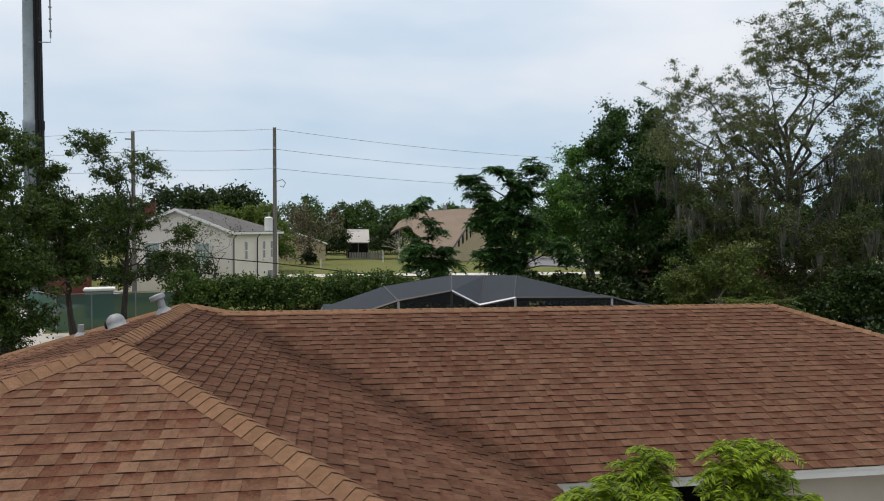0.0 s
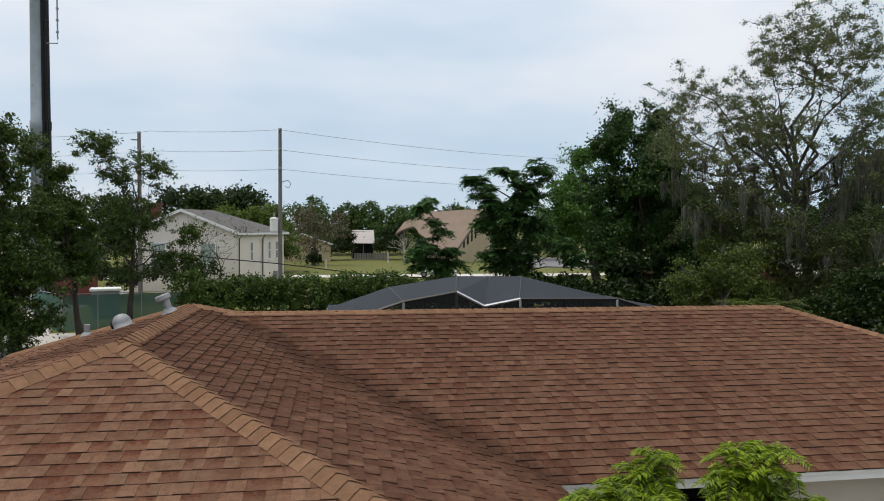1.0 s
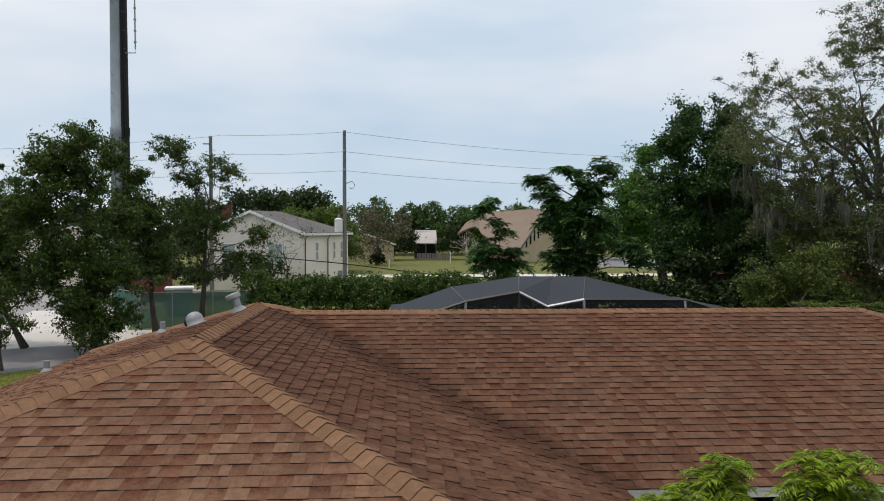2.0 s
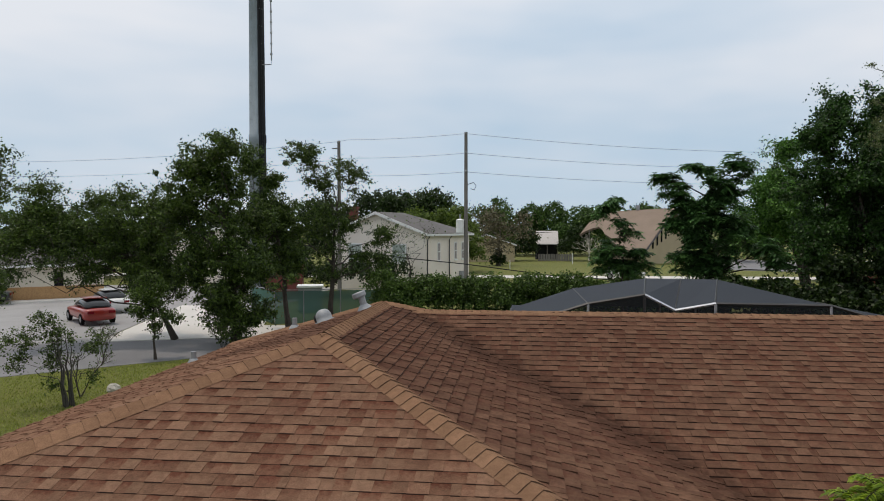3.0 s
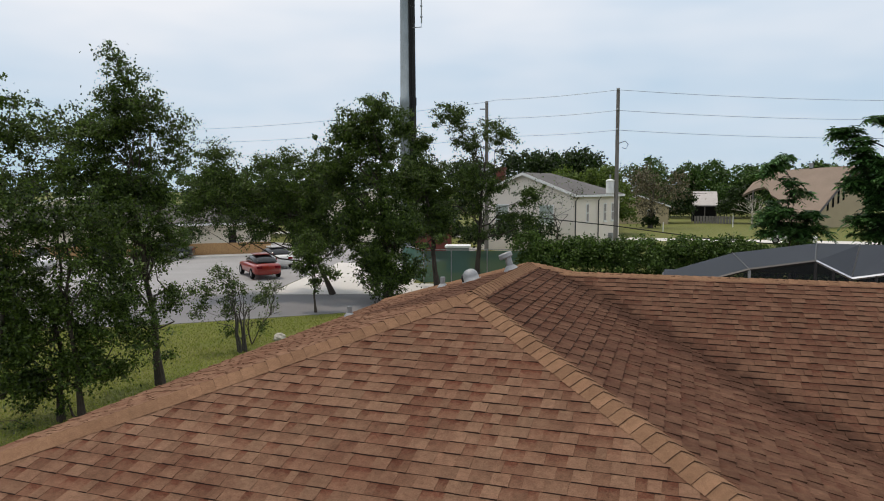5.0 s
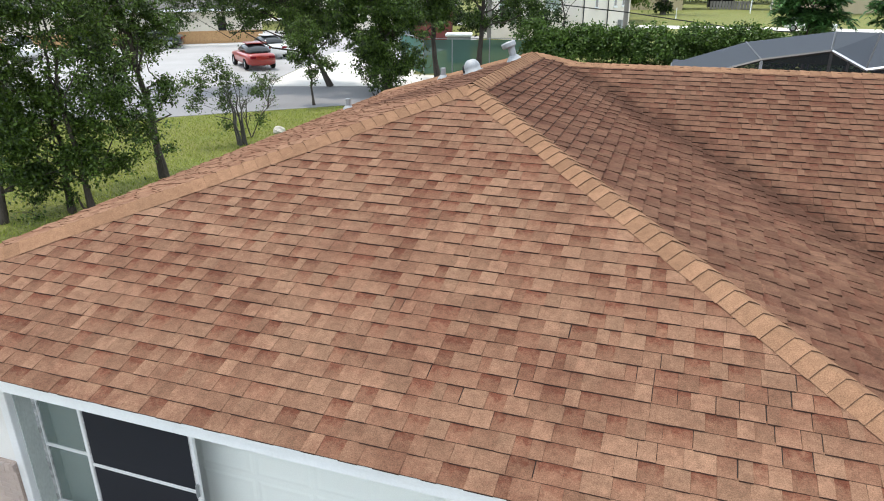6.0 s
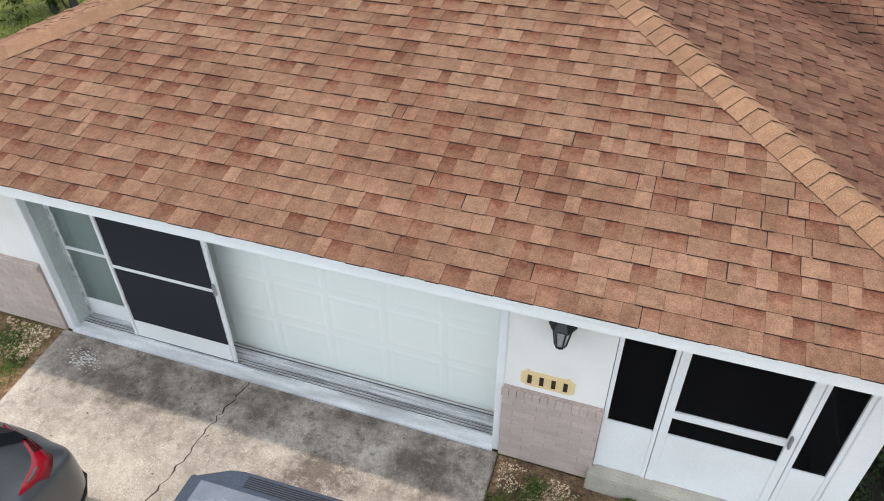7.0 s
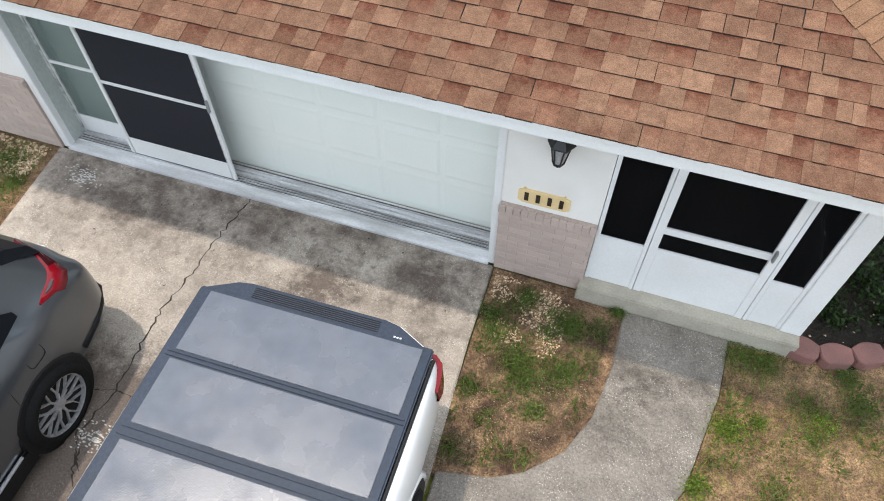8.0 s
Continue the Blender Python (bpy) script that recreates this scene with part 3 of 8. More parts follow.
# ---- building blocks ----
class Geo:
    """Collects the corners and faces of one mesh."""

    def __init__(self):
        self.v, self.f = [], []

    def add(self, verts, faces):
        k = len(self.v)
        self.v += [tuple(p) for p in verts]
        self.f += [tuple(k + i for i in q) for q in faces]
        return self

    def box(self, x0, x1, y0, y1, z0, z1):
        return self.add([(x0, y0, z0), (x1, y0, z0), (x1, y1, z0), (x0, y1, z0), (x0, y0, z1), (x1, y0, z1), (x1, y1, z1), (x0, y1, z1)],
                        [(0, 3, 2, 1), (4, 5, 6, 7), (0, 1, 5, 4), (1, 2, 6, 5), (2, 3, 7, 6), (3, 0, 4, 7)])

    def prism(self, outline, z0, z1):
        """Upright prism over a plan outline, counter-clockwise."""
        n = len(outline)
        return self.add([(x, y, z0) for x, y in outline] + [(x, y, z1) for x, y in outline],
                        [tuple(range(n - 1, -1, -1)), tuple(range(n, 2 * n))] + [(i, (i + 1) % n, n + (i + 1) % n, n + i) for i in range(n)])

    def tube(self, pts, radii, seg=8, caps=True):
        """Round bar along a line of points."""
        pts = [Vector(p) for p in pts]
        if not hasattr(radii, "__len__"):
            radii = [radii] * len(pts)
        rings = []
        for i, p in enumerate(pts):
            d = (pts[min(i + 1, len(pts) - 1)] - pts[max(i - 1, 0)]).normalized()
            a = d.cross(Vector((0, 0, 1)) if abs(d.z) < 0.9 else Vector((1, 0, 0))).normalized()
            b = d.cross(a)
            rings.append([p + (a * math.cos(2 * math.pi * k / seg) + b * math.sin(2 * math.pi * k / seg)) * radii[i] for k in range(seg)])
        v = [q for ring in rings for q in ring]
        f = [(i * seg + k, i * seg + (k + 1) % seg, (i + 1) * seg + (k + 1) % seg, (i + 1) * seg + k)
             for i in range(len(pts) - 1) for k in range(seg)]
        if caps:
            f += [tuple(range(seg - 1, -1, -1)), tuple(range((len(pts) - 1) * seg, len(pts) * seg))]
        return self.add(v, f)

    def turned(self, profile, centre=(0, 0, 0), seg=24):
        """Turned body: profile of (radius, height)."""
        cx, cy, cz = centre
        v = [(cx + r * math.cos(2 * math.pi * k / seg), cy + r * math.sin(2 * math.pi * k / seg), cz + h) for r, h in profile for k in range(seg)]
        f = [(i * seg + k, i * seg + (k + 1) % seg, (i + 1) * seg + (k + 1) % seg, (i + 1) * seg + k)
             for i in range(len(profile) - 1) for k in range(seg)]
        return self.add(v, f)

    def moved(self, m):
        self.v = [tuple(m @ Vector(p)) for p in self.v]
        return self

    def made(self, name, material, parent=None, label="", bevel=0.0, smooth=False, seg=2):
        me = bpy.data.meshes.new(name)
        me.from_pydata(self.v, [], self.f)
        me.materials.append(material)
        if bevel:
            bm = bmesh.new()
            bm.from_mesh(me)
            bmesh.ops.remove_doubles(bm, verts=bm.verts, dist=1e-5)
            bmesh.ops.bevel(bm, geom=[e for e in bm.edges if len(e.link_faces) == 2 and e.calc_face_angle(0) > 0.5],
                            offset=bevel, segments=seg, affect="EDGES", clamp_overlap=True)
            bm.to_mesh(me)
            bm.free()
        if smooth:
            me.polygons.foreach_set("use_smooth", [True] * len(me.polygons))
        me.update()
        ob = new(name, me)
        if parent:
            ob.parent = parent
        if label:
            tagged(ob, label)
        return ob


def thing(name, label, category, at=(0, 0, 0), turn=0.0, group="", kind=""):
    """An Empty at a thing's base, to hold its parts."""
    ob = new(name)
    ob.matrix_world = pose(*at, 0, 0, turn)
    return tagged(ob, label, category, group, kind)


def bulk(name, verts, corners, material, parent=None, label=""):
    """One mesh of many like faces from arrays: verts (n, 3), all faces with the same number of corners."""
    verts = np.asarray(verts, dtype=np.float32).reshape(-1, 3)
    n, k = len(verts), corners
    me = bpy.data.meshes.new(name)
    me.vertices.add(n)
    me.vertices.foreach_set("co", verts.ravel())
    me.loops.add(n)
    me.loops.foreach_set("vertex_index", np.arange(n, dtype=np.int32))
    me.polygons.add(n // k)
    me.polygons.foreach_set("loop_start", np.arange(0, n, k, dtype=np.int32))
    me.update(calc_edges=True)
    me.materials.append(material)
    ob = new(name, me)
    if parent:
        ob.parent = parent
    if label:
        tagged(ob, label)
    return ob


# ---- ground ----
g = Geo()
g.add([(-1500, -1500, -0.05), (1500, -1500, -0.05), (1500, 1500, -0.05), (-1500, 1500, -0.05)], [(0, 1, 2, 3)])
tagged(g.made("ground", M_GROUND), "patchy green and straw lawn ground", "ground", kind="structure")

drive = Geo().prism([(-5.85, 3.84), (-5.62, 2.0), (-5.75, -9.0), (-0.45, -9.0), (-0.70, 1.70), (-0.78, 3.0), (-0.80, 3.84)], -0.15, 0.0)
driveway = tagged(drive.made("driveway", M_CONCRETE, bevel=0.012), "stained grey concrete driveway with cracks", "driveway", kind="structure")

walk_l = [(0.49, 3.74), (0.49, 3.13), (0.42, 2.61), (0.26, 2.24), (0.0, 1.98), (-0.24, 1.85), (-0.67, 1.76)]
walk_r = [(-0.62, 0.55), (0.1, 0.75), (0.75, 1.35), (1.23, 2.24), (1.41, 3.16), (1.44, 3.74)]
walkway = Geo().prism(walk_l + walk_r, -0.15, -0.004).made("pavement", M_WALK, bevel=0.012)
tagged(walkway, "curved grey aggregate concrete path to the porch", "path", kind="structure")

road = Geo().prism([(-120, -22), (-20.5, 22.0), (-14, 27.3), (-4, 32.3), (30, 44), (30, 50), (-4, 37.5), (-15.3, 32.5), (-20.3, 30.8), (-120, 2)], -0.3, -0.035)
tagged(road.made("road", M_ROAD), "worn light grey asphalt street", "road", kind="structure")
lot = Geo().prism([(-20.3, 30.9), (-15.3, 32.6), (-10, 34.9), (-10, 37.6), (-14.5, 37.2), (-17, 46), (-24, 46.2)], -0.3, -0.02)
tagged(lot.made("pavement", M_LOT), "bright bare concrete yard apron", "pavement", kind="structure")
lot2 = Geo().prism([(-20.4, 30.75), (-24.1, 46.3), (-17, 46.1), (-17, 62), (-62, 62), (-62, 18.6)], -0.3, -0.03)
tagged(lot2.made("pavement", M_PARKING), "pale worn parking lot by the low building", "parking lot", kind="structure")
far_lot = Geo().prism([(22, 95), (60, 80), (66, 110), (30, 128)], -0.3, -0.02)
tagged(far_lot.made("pavement", M_ROAD), "distant grey parking lot behind the trees", "parking lot", kind="structure")
far_road = Geo().prism([(-60, 74), (70, 78), (70, 82), (-60, 78)], -0.3, -0.03)
tagged(far_road.made("road", M_LOT), "pale street strip before the field", "road", kind="structure")

# ---- the house ----
HX0, HX1 = -7.50, 2.58      # roof edges of the front wing
HY0, HY1 = 3.30, 17.11
MX1, MY0, MY1 = 13.11, 7.72, 16.94   # roof edges of the main part
EAVE, PITCH = 2.42, 1.0 / 3.0
WX, WZ = -2.46, 2.42 + 5.04 / 3.0    # wing ridge
MZ = 2.42 + 4.61 / 3.0               # main ridge
FRONT = 3.876                        # plane of the garage front

house = thing("house", "single-storey white house with brown shingle hip roof", "house", (0, 0, 0))

deck = Geo()
apex, back = (WX, 8.34, WZ), (WX, 12.07, WZ)
deck.add([(HX0, HY0, EAVE), (HX1, HY0, EAVE), apex, back, (HX0, HY1, EAVE), (HX1, HY1, EAVE), (HX1, MY0, EAVE), (-2.03, 12.33, MZ),
          (MX1, MY0, EAVE), (MX1, MY1, EAVE), (8.5, 12.33, MZ), (HX1, MY1, EAVE)],
         [(0, 1, 2), (4, 0, 2, 3), (5, 4, 3), (1, 6, 7, 3, 2), (6, 8, 10, 7), (8, 9, 10), (9, 11, 7, 10), (11, 5, 3, 7)])
deck.v = [(x, y, z - 0.004) for x, y, z in deck.v]
roof = deck.made("roof", M_DECK, house, "hip roof of mottled brown asphalt shingles")

# walls: 0.2 m thick, butted
for nm, box_ in (("wall", (-7.0, -5.72, FRONT, FRONT + 0.2, 0, 2.28)), ("wall", (-0.82, 0.05, FRONT, FRONT + 0.2, 0, 2.28)),
                 ("wall", (-5.72, -0.82, FRONT, FRONT + 0.2, 2.1, 2.28)),
                 ("wall", (-7.0, -6.8, FRONT + 0.2, 16.6, 0, 2.28)), ("wall", (-6.8, 12.7, 16.4, 16.6, 0, 2.28)),
                 ("wall", (12.5, 12.7, 8.27, 16.4, 0, 2.28)),
                 ("wall", (-0.22, -0.02, FRONT + 0.2, 7.6, 0, 2.28)), ("wall", (-0.02, 2.05, 7.4, 7.6, 0, 2.28)), ("wall", (1.85, 2.05, 7.6, 8.27, 0, 2.28))):
    Geo().box(*box_).made(nm, M_STUCCO, house, "white stucco wall")
for box_ in ((5.70, 12.5, 8.27, 8.47, 0, 2.28), (2.05, 3.0, 8.27, 8.47, 0, 2.28), (3.0, 5.70, 8.27, 8.47, 0, 0.5)):
    Geo().box(*box_).made("wall", M_WALL, house, "beige stucco wall under the eave")
Geo().box(-6.8, -0.22, FRONT + 0.2, 16.4, -0.02, 0.005).made("floor", M_MORTAR, house, "dark floor inside")
Geo().box(-0.22, 1.85, 7.6, 16.4, -0.02, 0.005).made("floor", M_MORTAR, house, "dark floor inside")
Geo().box(1.85, 12.5, 8.47, 16.4, -0.02, 0.005).made("floor", M_MORTAR, house, "dark floor inside")
Geo().box(2.06, 12.49, 8.48, 16.39, 2.2, 2.25).made("ceiling", M_DECK, house)
Geo().box(-6.79, 1.84, 4.1, 7.4, 2.2, 2.25).made("ceiling", M_WHITE, house)
win = Geo().box(3.0, 5.70, 8.36, 8.38, 0.5, 2.2).made("window", M_BLACKSCREEN, house, "dark screened opening")
for x in (3.0, 4.33, 5.64):
    Geo().box(x, x + 0.06, 8.30, 8.36, 0.5, 2.2).made("frame", M_BRONZE, win)

# fascia, drip edge and soffit
def eave_run(p0, p1, inward):
    """White fascia, metal drip edge and soffit along one edge; inward is the unit way to the wall."""
    (xa, ya), (xb, yb) = p0, p1
    ix, iy = inward
    def strip(d0, d1, z0, z1):
        pts = [(xa + ix * d0, ya + iy * d0), (xb + ix * d0, yb + iy * d0), (xb + ix * d1, yb + iy * d1), (xa + ix * d1, ya + iy * d1)]
        area = sum(p[0] * q[1] - q[0] * p[1] for p, q in zip(pts, pts[1:] + pts[:1]))
        return Geo().prism(pts if area > 0 else pts[::-1], z0, z1)
    strip(0.022, 0.045, 2.285, 2.412).made("fascia", M_WHITE, house, "white painted fascia board", bevel=0.004)
    strip(0.006, 0.022, 2.372, 2.414).made("drip_edge", M_WHITE, house, bevel=0.003)
    strip(0.045, 0.61, 2.286, 2.298).made("soffit", M_WHITE, house)


eave_run((HX0, HY0), (HX1, HY0), (0, 1))
eave_run((HX0, HY0), (HX0, HY1), (1, 0))
eave_run((HX1, HY0 + 0.61), (HX1, MY0), (-1, 0))
eave_run((HX1 - 0.04, MY0), (MX1, MY0), (0, 1))
eave_run((MX1, MY0 + 0.61), (MX1, MY1), (-1, 0))
eave_run((HX0 + 0.61, HY1), (HX1, HY1), (0, -1))

# garage door: steel sections with pressed panels
gd = Geo().box(-5.72, -0.86, 4.26, 4.30, 0.02, 2.15).made("garage_door", M_GDOOR, house, "closed pale mint-white panelled garage door")
for row in range(4):
    z0 = 0.08 + row * 0.53
    for colm in range(8):
        x0 = -5.68 + colm * 0.6025
        p = Geo()
        x1, z1 = x0 + 0.57, z0 + 0.47
        v = [(x0, 4.259, z0), (x1, 4.259, z0), (x1, 4.259, z1), (x0, 4.259, z1),
             (x0 + 0.03, 4.2545, z0 + 0.03), (x1 - 0.03, 4.2545, z0 + 0.03), (x1 - 0.03, 4.2545, z1 - 0.03), (x0 + 0.03, 4.2545, z1 - 0.03),
             (x0 + 0.07, 4.257, z0 + 0.07), (x1 - 0.07, 4.257, z0 + 0.07), (x1 - 0.07, 4.257, z1 - 0.07), (x0 + 0.07, 4.257, z1 - 0.07)]
        p.add(v, [(a, (a + 1) % 4, 4 + (a + 1) % 4, 4 + a) for a in range(4)] + [(4 + a, 4 + (a + 1) % 4, 8 + (a + 1) % 4, 8 + a) for a in range(4)] + [(8, 9, 10, 11)])
        p.made("panel", M_GDOOR, gd)
# jambs
for x0, x1 in ((-5.80, -5.70), (-0.87, -0.80)):
    Geo().box(x0, x1, FRONT - 0.02, 4.26, 0, 2.15).made("door_jamb", M_WHITE, house, bevel=0.006)
# thin sheet over the white jamb that carries the recess shade as colour
Geo().box(-5.70, -5.692, FRONT + 0.05, 4.25, 0.04, 2.12).made("jamb_lining", M_JAMB_SHADE, house, "jamb lining with its grey-green shade in the colour")
Geo().box(-5.692, -5.668, 4.09, 4.105, 0.06, 2.10).made("jamb_channel", M_TRACK, house, "aluminium side channel")
Geo().box(-5.692, -5.668, 4.135, 4.15, 0.06, 2.10).made("jamb_channel", M_TRACK, house, "aluminium side channel")
# sliding-screen tracks on the sill
sill = Geo().box(-5.72, -0.86, FRONT - 0.05, 4.24, 0, 0.035).made("threshold", M_SILL, house, "worn white aluminium sill", bevel=0.004)
for y in (3.968, 4.000, 4.032, 4.064, 4.118, 4.170):
    Geo().box(-5.70, -0.88, y, y + 0.007, 0.035, 0.056).made("track", M_TRACK, sill)
for y, w in ((3.978, 0.018), (4.010, 0.018), (4.042, 0.018), (4.196, 0.016)):
    Geo().box(-5.69, -0.89, y, y + w, 0.0355, 0.0385).made("groove", M_GRIME, sill, "dark dirt in the track")


def screen_leaf(x0, x1, y, screen, name, label, rail=1.03):
    """One sliding screen: stiles, rails, kick plate and screen cloth."""
    leaf = Geo().box(x0 + 0.04, x1 - 0.04, y - 0.004, y + 0.004, 0.3, 2.08).made(name, screen, house, label)
    for a in (x0, x1 - 0.038):
        Geo().box(a, a + 0.038, y - 0.016, y + 0.016, 0.066, 2.1).made("stile", M_WHITE, leaf, bevel=0.004)
    for a in (x0 + 0.041, x1 - 0.052):
        Geo().box(a, a + 0.011, y - 0.010, y + 0.010, 0.30, 2.055).made("screen_bead", M_TRACK, leaf)
    for z, h in ((rail, 0.036), (2.055, 0.045)):
        Geo().box(x0 + 0.038, x1 - 0.038, y - 0.014, y + 0.014, z, z + h).made("rail", M_WHITE, leaf, bevel=0.004)
    Geo().box(x0 + 0.05, x1 - 0.05, y - 0.013, y + 0.013, 0.07, 0.30).made("kick_plate", M_WHITE, leaf, bevel=0.004)
    Geo().box(x1 - 0.030, x1 - 0.010, y - 0.05, y - 0.016, 1.02, 1.16).made("handle", M_GALV, leaf, "small metal pull", bevel=0.004)
    return leaf


screen_leaf(-5.70, -4.86, 4.12, M_SCREEN_THIN, "screen_door", "sliding white-framed garage screen with thin grey cloth", 0.99)
screen_leaf(-4.97, -3.68, 3.985, M_SCREEN, "screen_door", "sliding white-framed garage screen with dark cloth")

# brick wainscots
def wainscot(x0, x1, y, z1):
    core = Geo().box(x0 + 0.004, x1 - 0.004, y - 0.045, y - 0.002, 0, z1 - 0.002).made("brick_wainscot", M_MORTAR, house, "low wall of beige painted brick")
    rnd = random.Random(4)
    bw, bh, j = 0.205, 0.0655, 0.008
    rows = int((z1 - 0.075) / bh)
    brick = {}
    def piece(a, b, z, h, d):
        key = (round(b - a, 3), h, d)
        if key not in brick:
            w = b - a
            gg = Geo().box(0, w, 0, d, 0, h)
            brick[key] = gg.made("brick", M_BRICK, core, bevel=0.003, seg=1)
            ob = brick[key]
        else:
            ob = new("brick", brick[key].data)
            ob.parent = core
        ob.location = (a, y - 0.045 - d + 0.002 + rnd.uniform(0, 0.002), z)
    for r_ in range(rows):
        x = x0 - (bw / 2 if r_ % 2 else 0)
        while x < x1 - 0.02:
            a, b = max(x, x0), min(x + bw - j, x1)
            if b - a > 0.03:
                piece(a, b, r_ * bh, bh - 0.0006, 0.007)
            x += bw
    x, top = x0 - 0.005, rows * bh
    while x < x1 - 0.02:
        piece(x, min(x + 0.062, x1 + 0.005), top, 0.075, 0.03)
        x += 0.067
    return core


wainscot(-6.98, -5.80, FRONT, 0.93)
wainscot(-0.80, 0.05, FRONT, 0.93)

# screened porch at the entrance
step = Geo().box(0.02, 1.98, 3.74, 7.4, -0.1, 0.17).made("porch_step", M_STEP, house, "weathered cream concrete porch slab", bevel=0.012)


def porch_panel(x0, x1, name, label, kick, rail, post=0.036):
    p = Geo().box(x0 + 0.02, x1 - 0.02, FRONT + 0.018, FRONT + 0.022, kick, 2.275).made(name, M_BLACKSCREEN, house, label)
    for a in (x0, x1 - post):
        Geo().box(a, a + post, FRONT - 0.005, FRONT + 0.045, 0.17, 2.275).made("stile", M_WHITE, p, bevel=0.004)
    Geo().box(x0 + post, x1 - post, FRONT, FRONT + 0.03, 0.175, kick).made("kick_plate", M_WHITE, p, bevel=0.004)
    if rail:
        Geo().box(x0 + post, x1 - post, FRONT - 0.002, FRONT + 0.03, rail, rail + 0.075).made("rail", M_WHITE, p, bevel=0.004)
    return p


porch_panel(0.055, 0.50, "porch_screen", "narrow porch screen with white kick plate", 0.80, 0)
pd = porch_panel(0.505, 1.475, "porch_door", "white aluminium screen door, closed", 0.81, 1.02, 0.07)
Geo().box(1.41, 1.43, FRONT - 0.05, FRONT - 0.005, 1.05, 1.17).made("handle", M_GALV, pd, "metal door pull", bevel=0.005)
porch_panel(1.48, 1.80, "porch_screen", "narrow porch screen with white kick plate", 0.78, 0)
Geo().box(1.80, 1.98, FRONT - 0.02, FRONT + 0.14, 0.17, 2.27).made("corner_post", M_WHITE, house, "white square porch corner post", bevel=0.006)
side = Geo().box(1.90, 1.904, FRONT + 0.14, 7.4, 0.8, 2.25).made("porch_screen", M_BLACKSCREEN, house, "porch side screen")
Geo().box(1.88, 1.93, FRONT + 0.14, 7.4, 0.17, 0.8).made("kick_plate", M_WHITE, side)
for y in (5.0, 6.2, 7.35):
    Geo().box(1.87, 1.93, y, y + 0.05, 0.17, 2.25).made("stile", M_WHITE, side)

# roof vents
lean_v = pose(-2.78, 12.0, 3.99, 0, -17, 0)
vent = Geo().tube([(0, 0, -0.1), (0, 0, 0.27)], 0.062, 14).moved(lean_v).made("vent_pipe", M_GALV, house, "galvanised flue pipe with rain cap")
Geo().turned([(0.0, 0.0), (0.11, 0.0), (0.125, 0.02), (0.125, 0.08), (0.11, 0.10), (0.0, 0.105)], (0, 0, 0.24), 18).moved(lean_v @ pose(0, 0, 0, 0, -6, 0)).made("rain_cap", M_GALV, vent)
Geo().turned([(0.15, -0.02), (0.14, 0.02), (0.085, 0.09), (0.07, 0.10)], (0, 0, 0), 16).moved(lean_v).made("flashing", M_GALV, vent)
lean_d = pose(-3.70, 12.62, 3.69, 0, -18, 0)
dome = Geo().turned([(0.0, 0.235), (0.05, 0.23), (0.10, 0.205), (0.14, 0.15), (0.152, 0.10), (0.152, 0.02), (0.19, 0.01), (0.19, -0.02)], (0, 0, 0), 20).moved(lean_d)
vd = dome.made("vent_dome", M_GALV, house, "round metal roof ventilator", smooth=True)
Geo().turned([(0.192, 0.0), (0.20, 0.012), (0.192, 0.024)], (0, 0, 0), 20).moved(lean_d).made("collar", M_GALV, vd)
Geo().turned([(0.085, -0.03), (0.095, 0.03), (0.0, 0.031)], seg=16).moved(lean_d @ pose(-0.13, 0.03, 0.075, 0, -90, -14)).made("opening", M_BLACK, vd, "dark hooded opening")
for x, y in ((-4.80, 14.1), (-6.92, 13.8)):
    z = EAVE + (x - HX0) * PITCH
    pipe = Geo().tube([(x, y, z - 0.05), (x, y, z + 0.22)], 0.055, 12).made("plumbing_vent", M_GALV, house, "short grey plumbing vent pipe")
    Geo().turned([(0.13, -0.03), (0.11, 0.02), (0.065, 0.08)], (x, y, z), 14).made("flashing", M_GALV, pipe)

# wall lantern: bracket, tapered glass cage, roof cap
lantern = thing("wall_lamp", "black iron lantern on the white pier", "wall lamp", (-0.365, FRONT, 1.90))
Geo().box(-0.045, 0.045, -0.012, 0.0, -0.12, 0.10).made("back_plate", M_IRON, lantern, bevel=0.004)
Geo().tube([(0, -0.01, 0.06), (0, -0.08, 0.10), (0, -0.13, 0.06), (0, -0.13, 0.0)], 0.010, 8).made("bracket", M_IRON, lantern)
Geo().turned([(0.045, -0.19), (0.075, 0.0)], (0, -0.13, -0.03), 6).made("glass", M_LAMPGLASS, lantern, "clear glass lantern body")
cage = Geo()
for k in range(6):
    a = math.pi / 3 * k
    cage.tube([(0.046 * math.cos(a), -0.13 + 0.046 * math.sin(a), -0.22), (0.079 * math.cos(a), -0.13 + 0.079 * math.sin(a), -0.03)], 0.008, 5)
cage.made("cage", M_IRON, lantern)
Geo().turned([(0.11, 0.0), (0.105, 0.012), (0.06, 0.06), (0.02, 0.085), (0.015, 0.11), (0.0, 0.115)], (0, -0.13, -0.03), 6).made("cap", M_IRON, lantern)
Geo().turned([(0.055, 0.0), (0.05, -0.02), (0.02, -0.035), (0.012, -0.06), (0.0, -0.065)], (0, -0.13, -0.22), 6).made("finial", M_IRON, lantern)

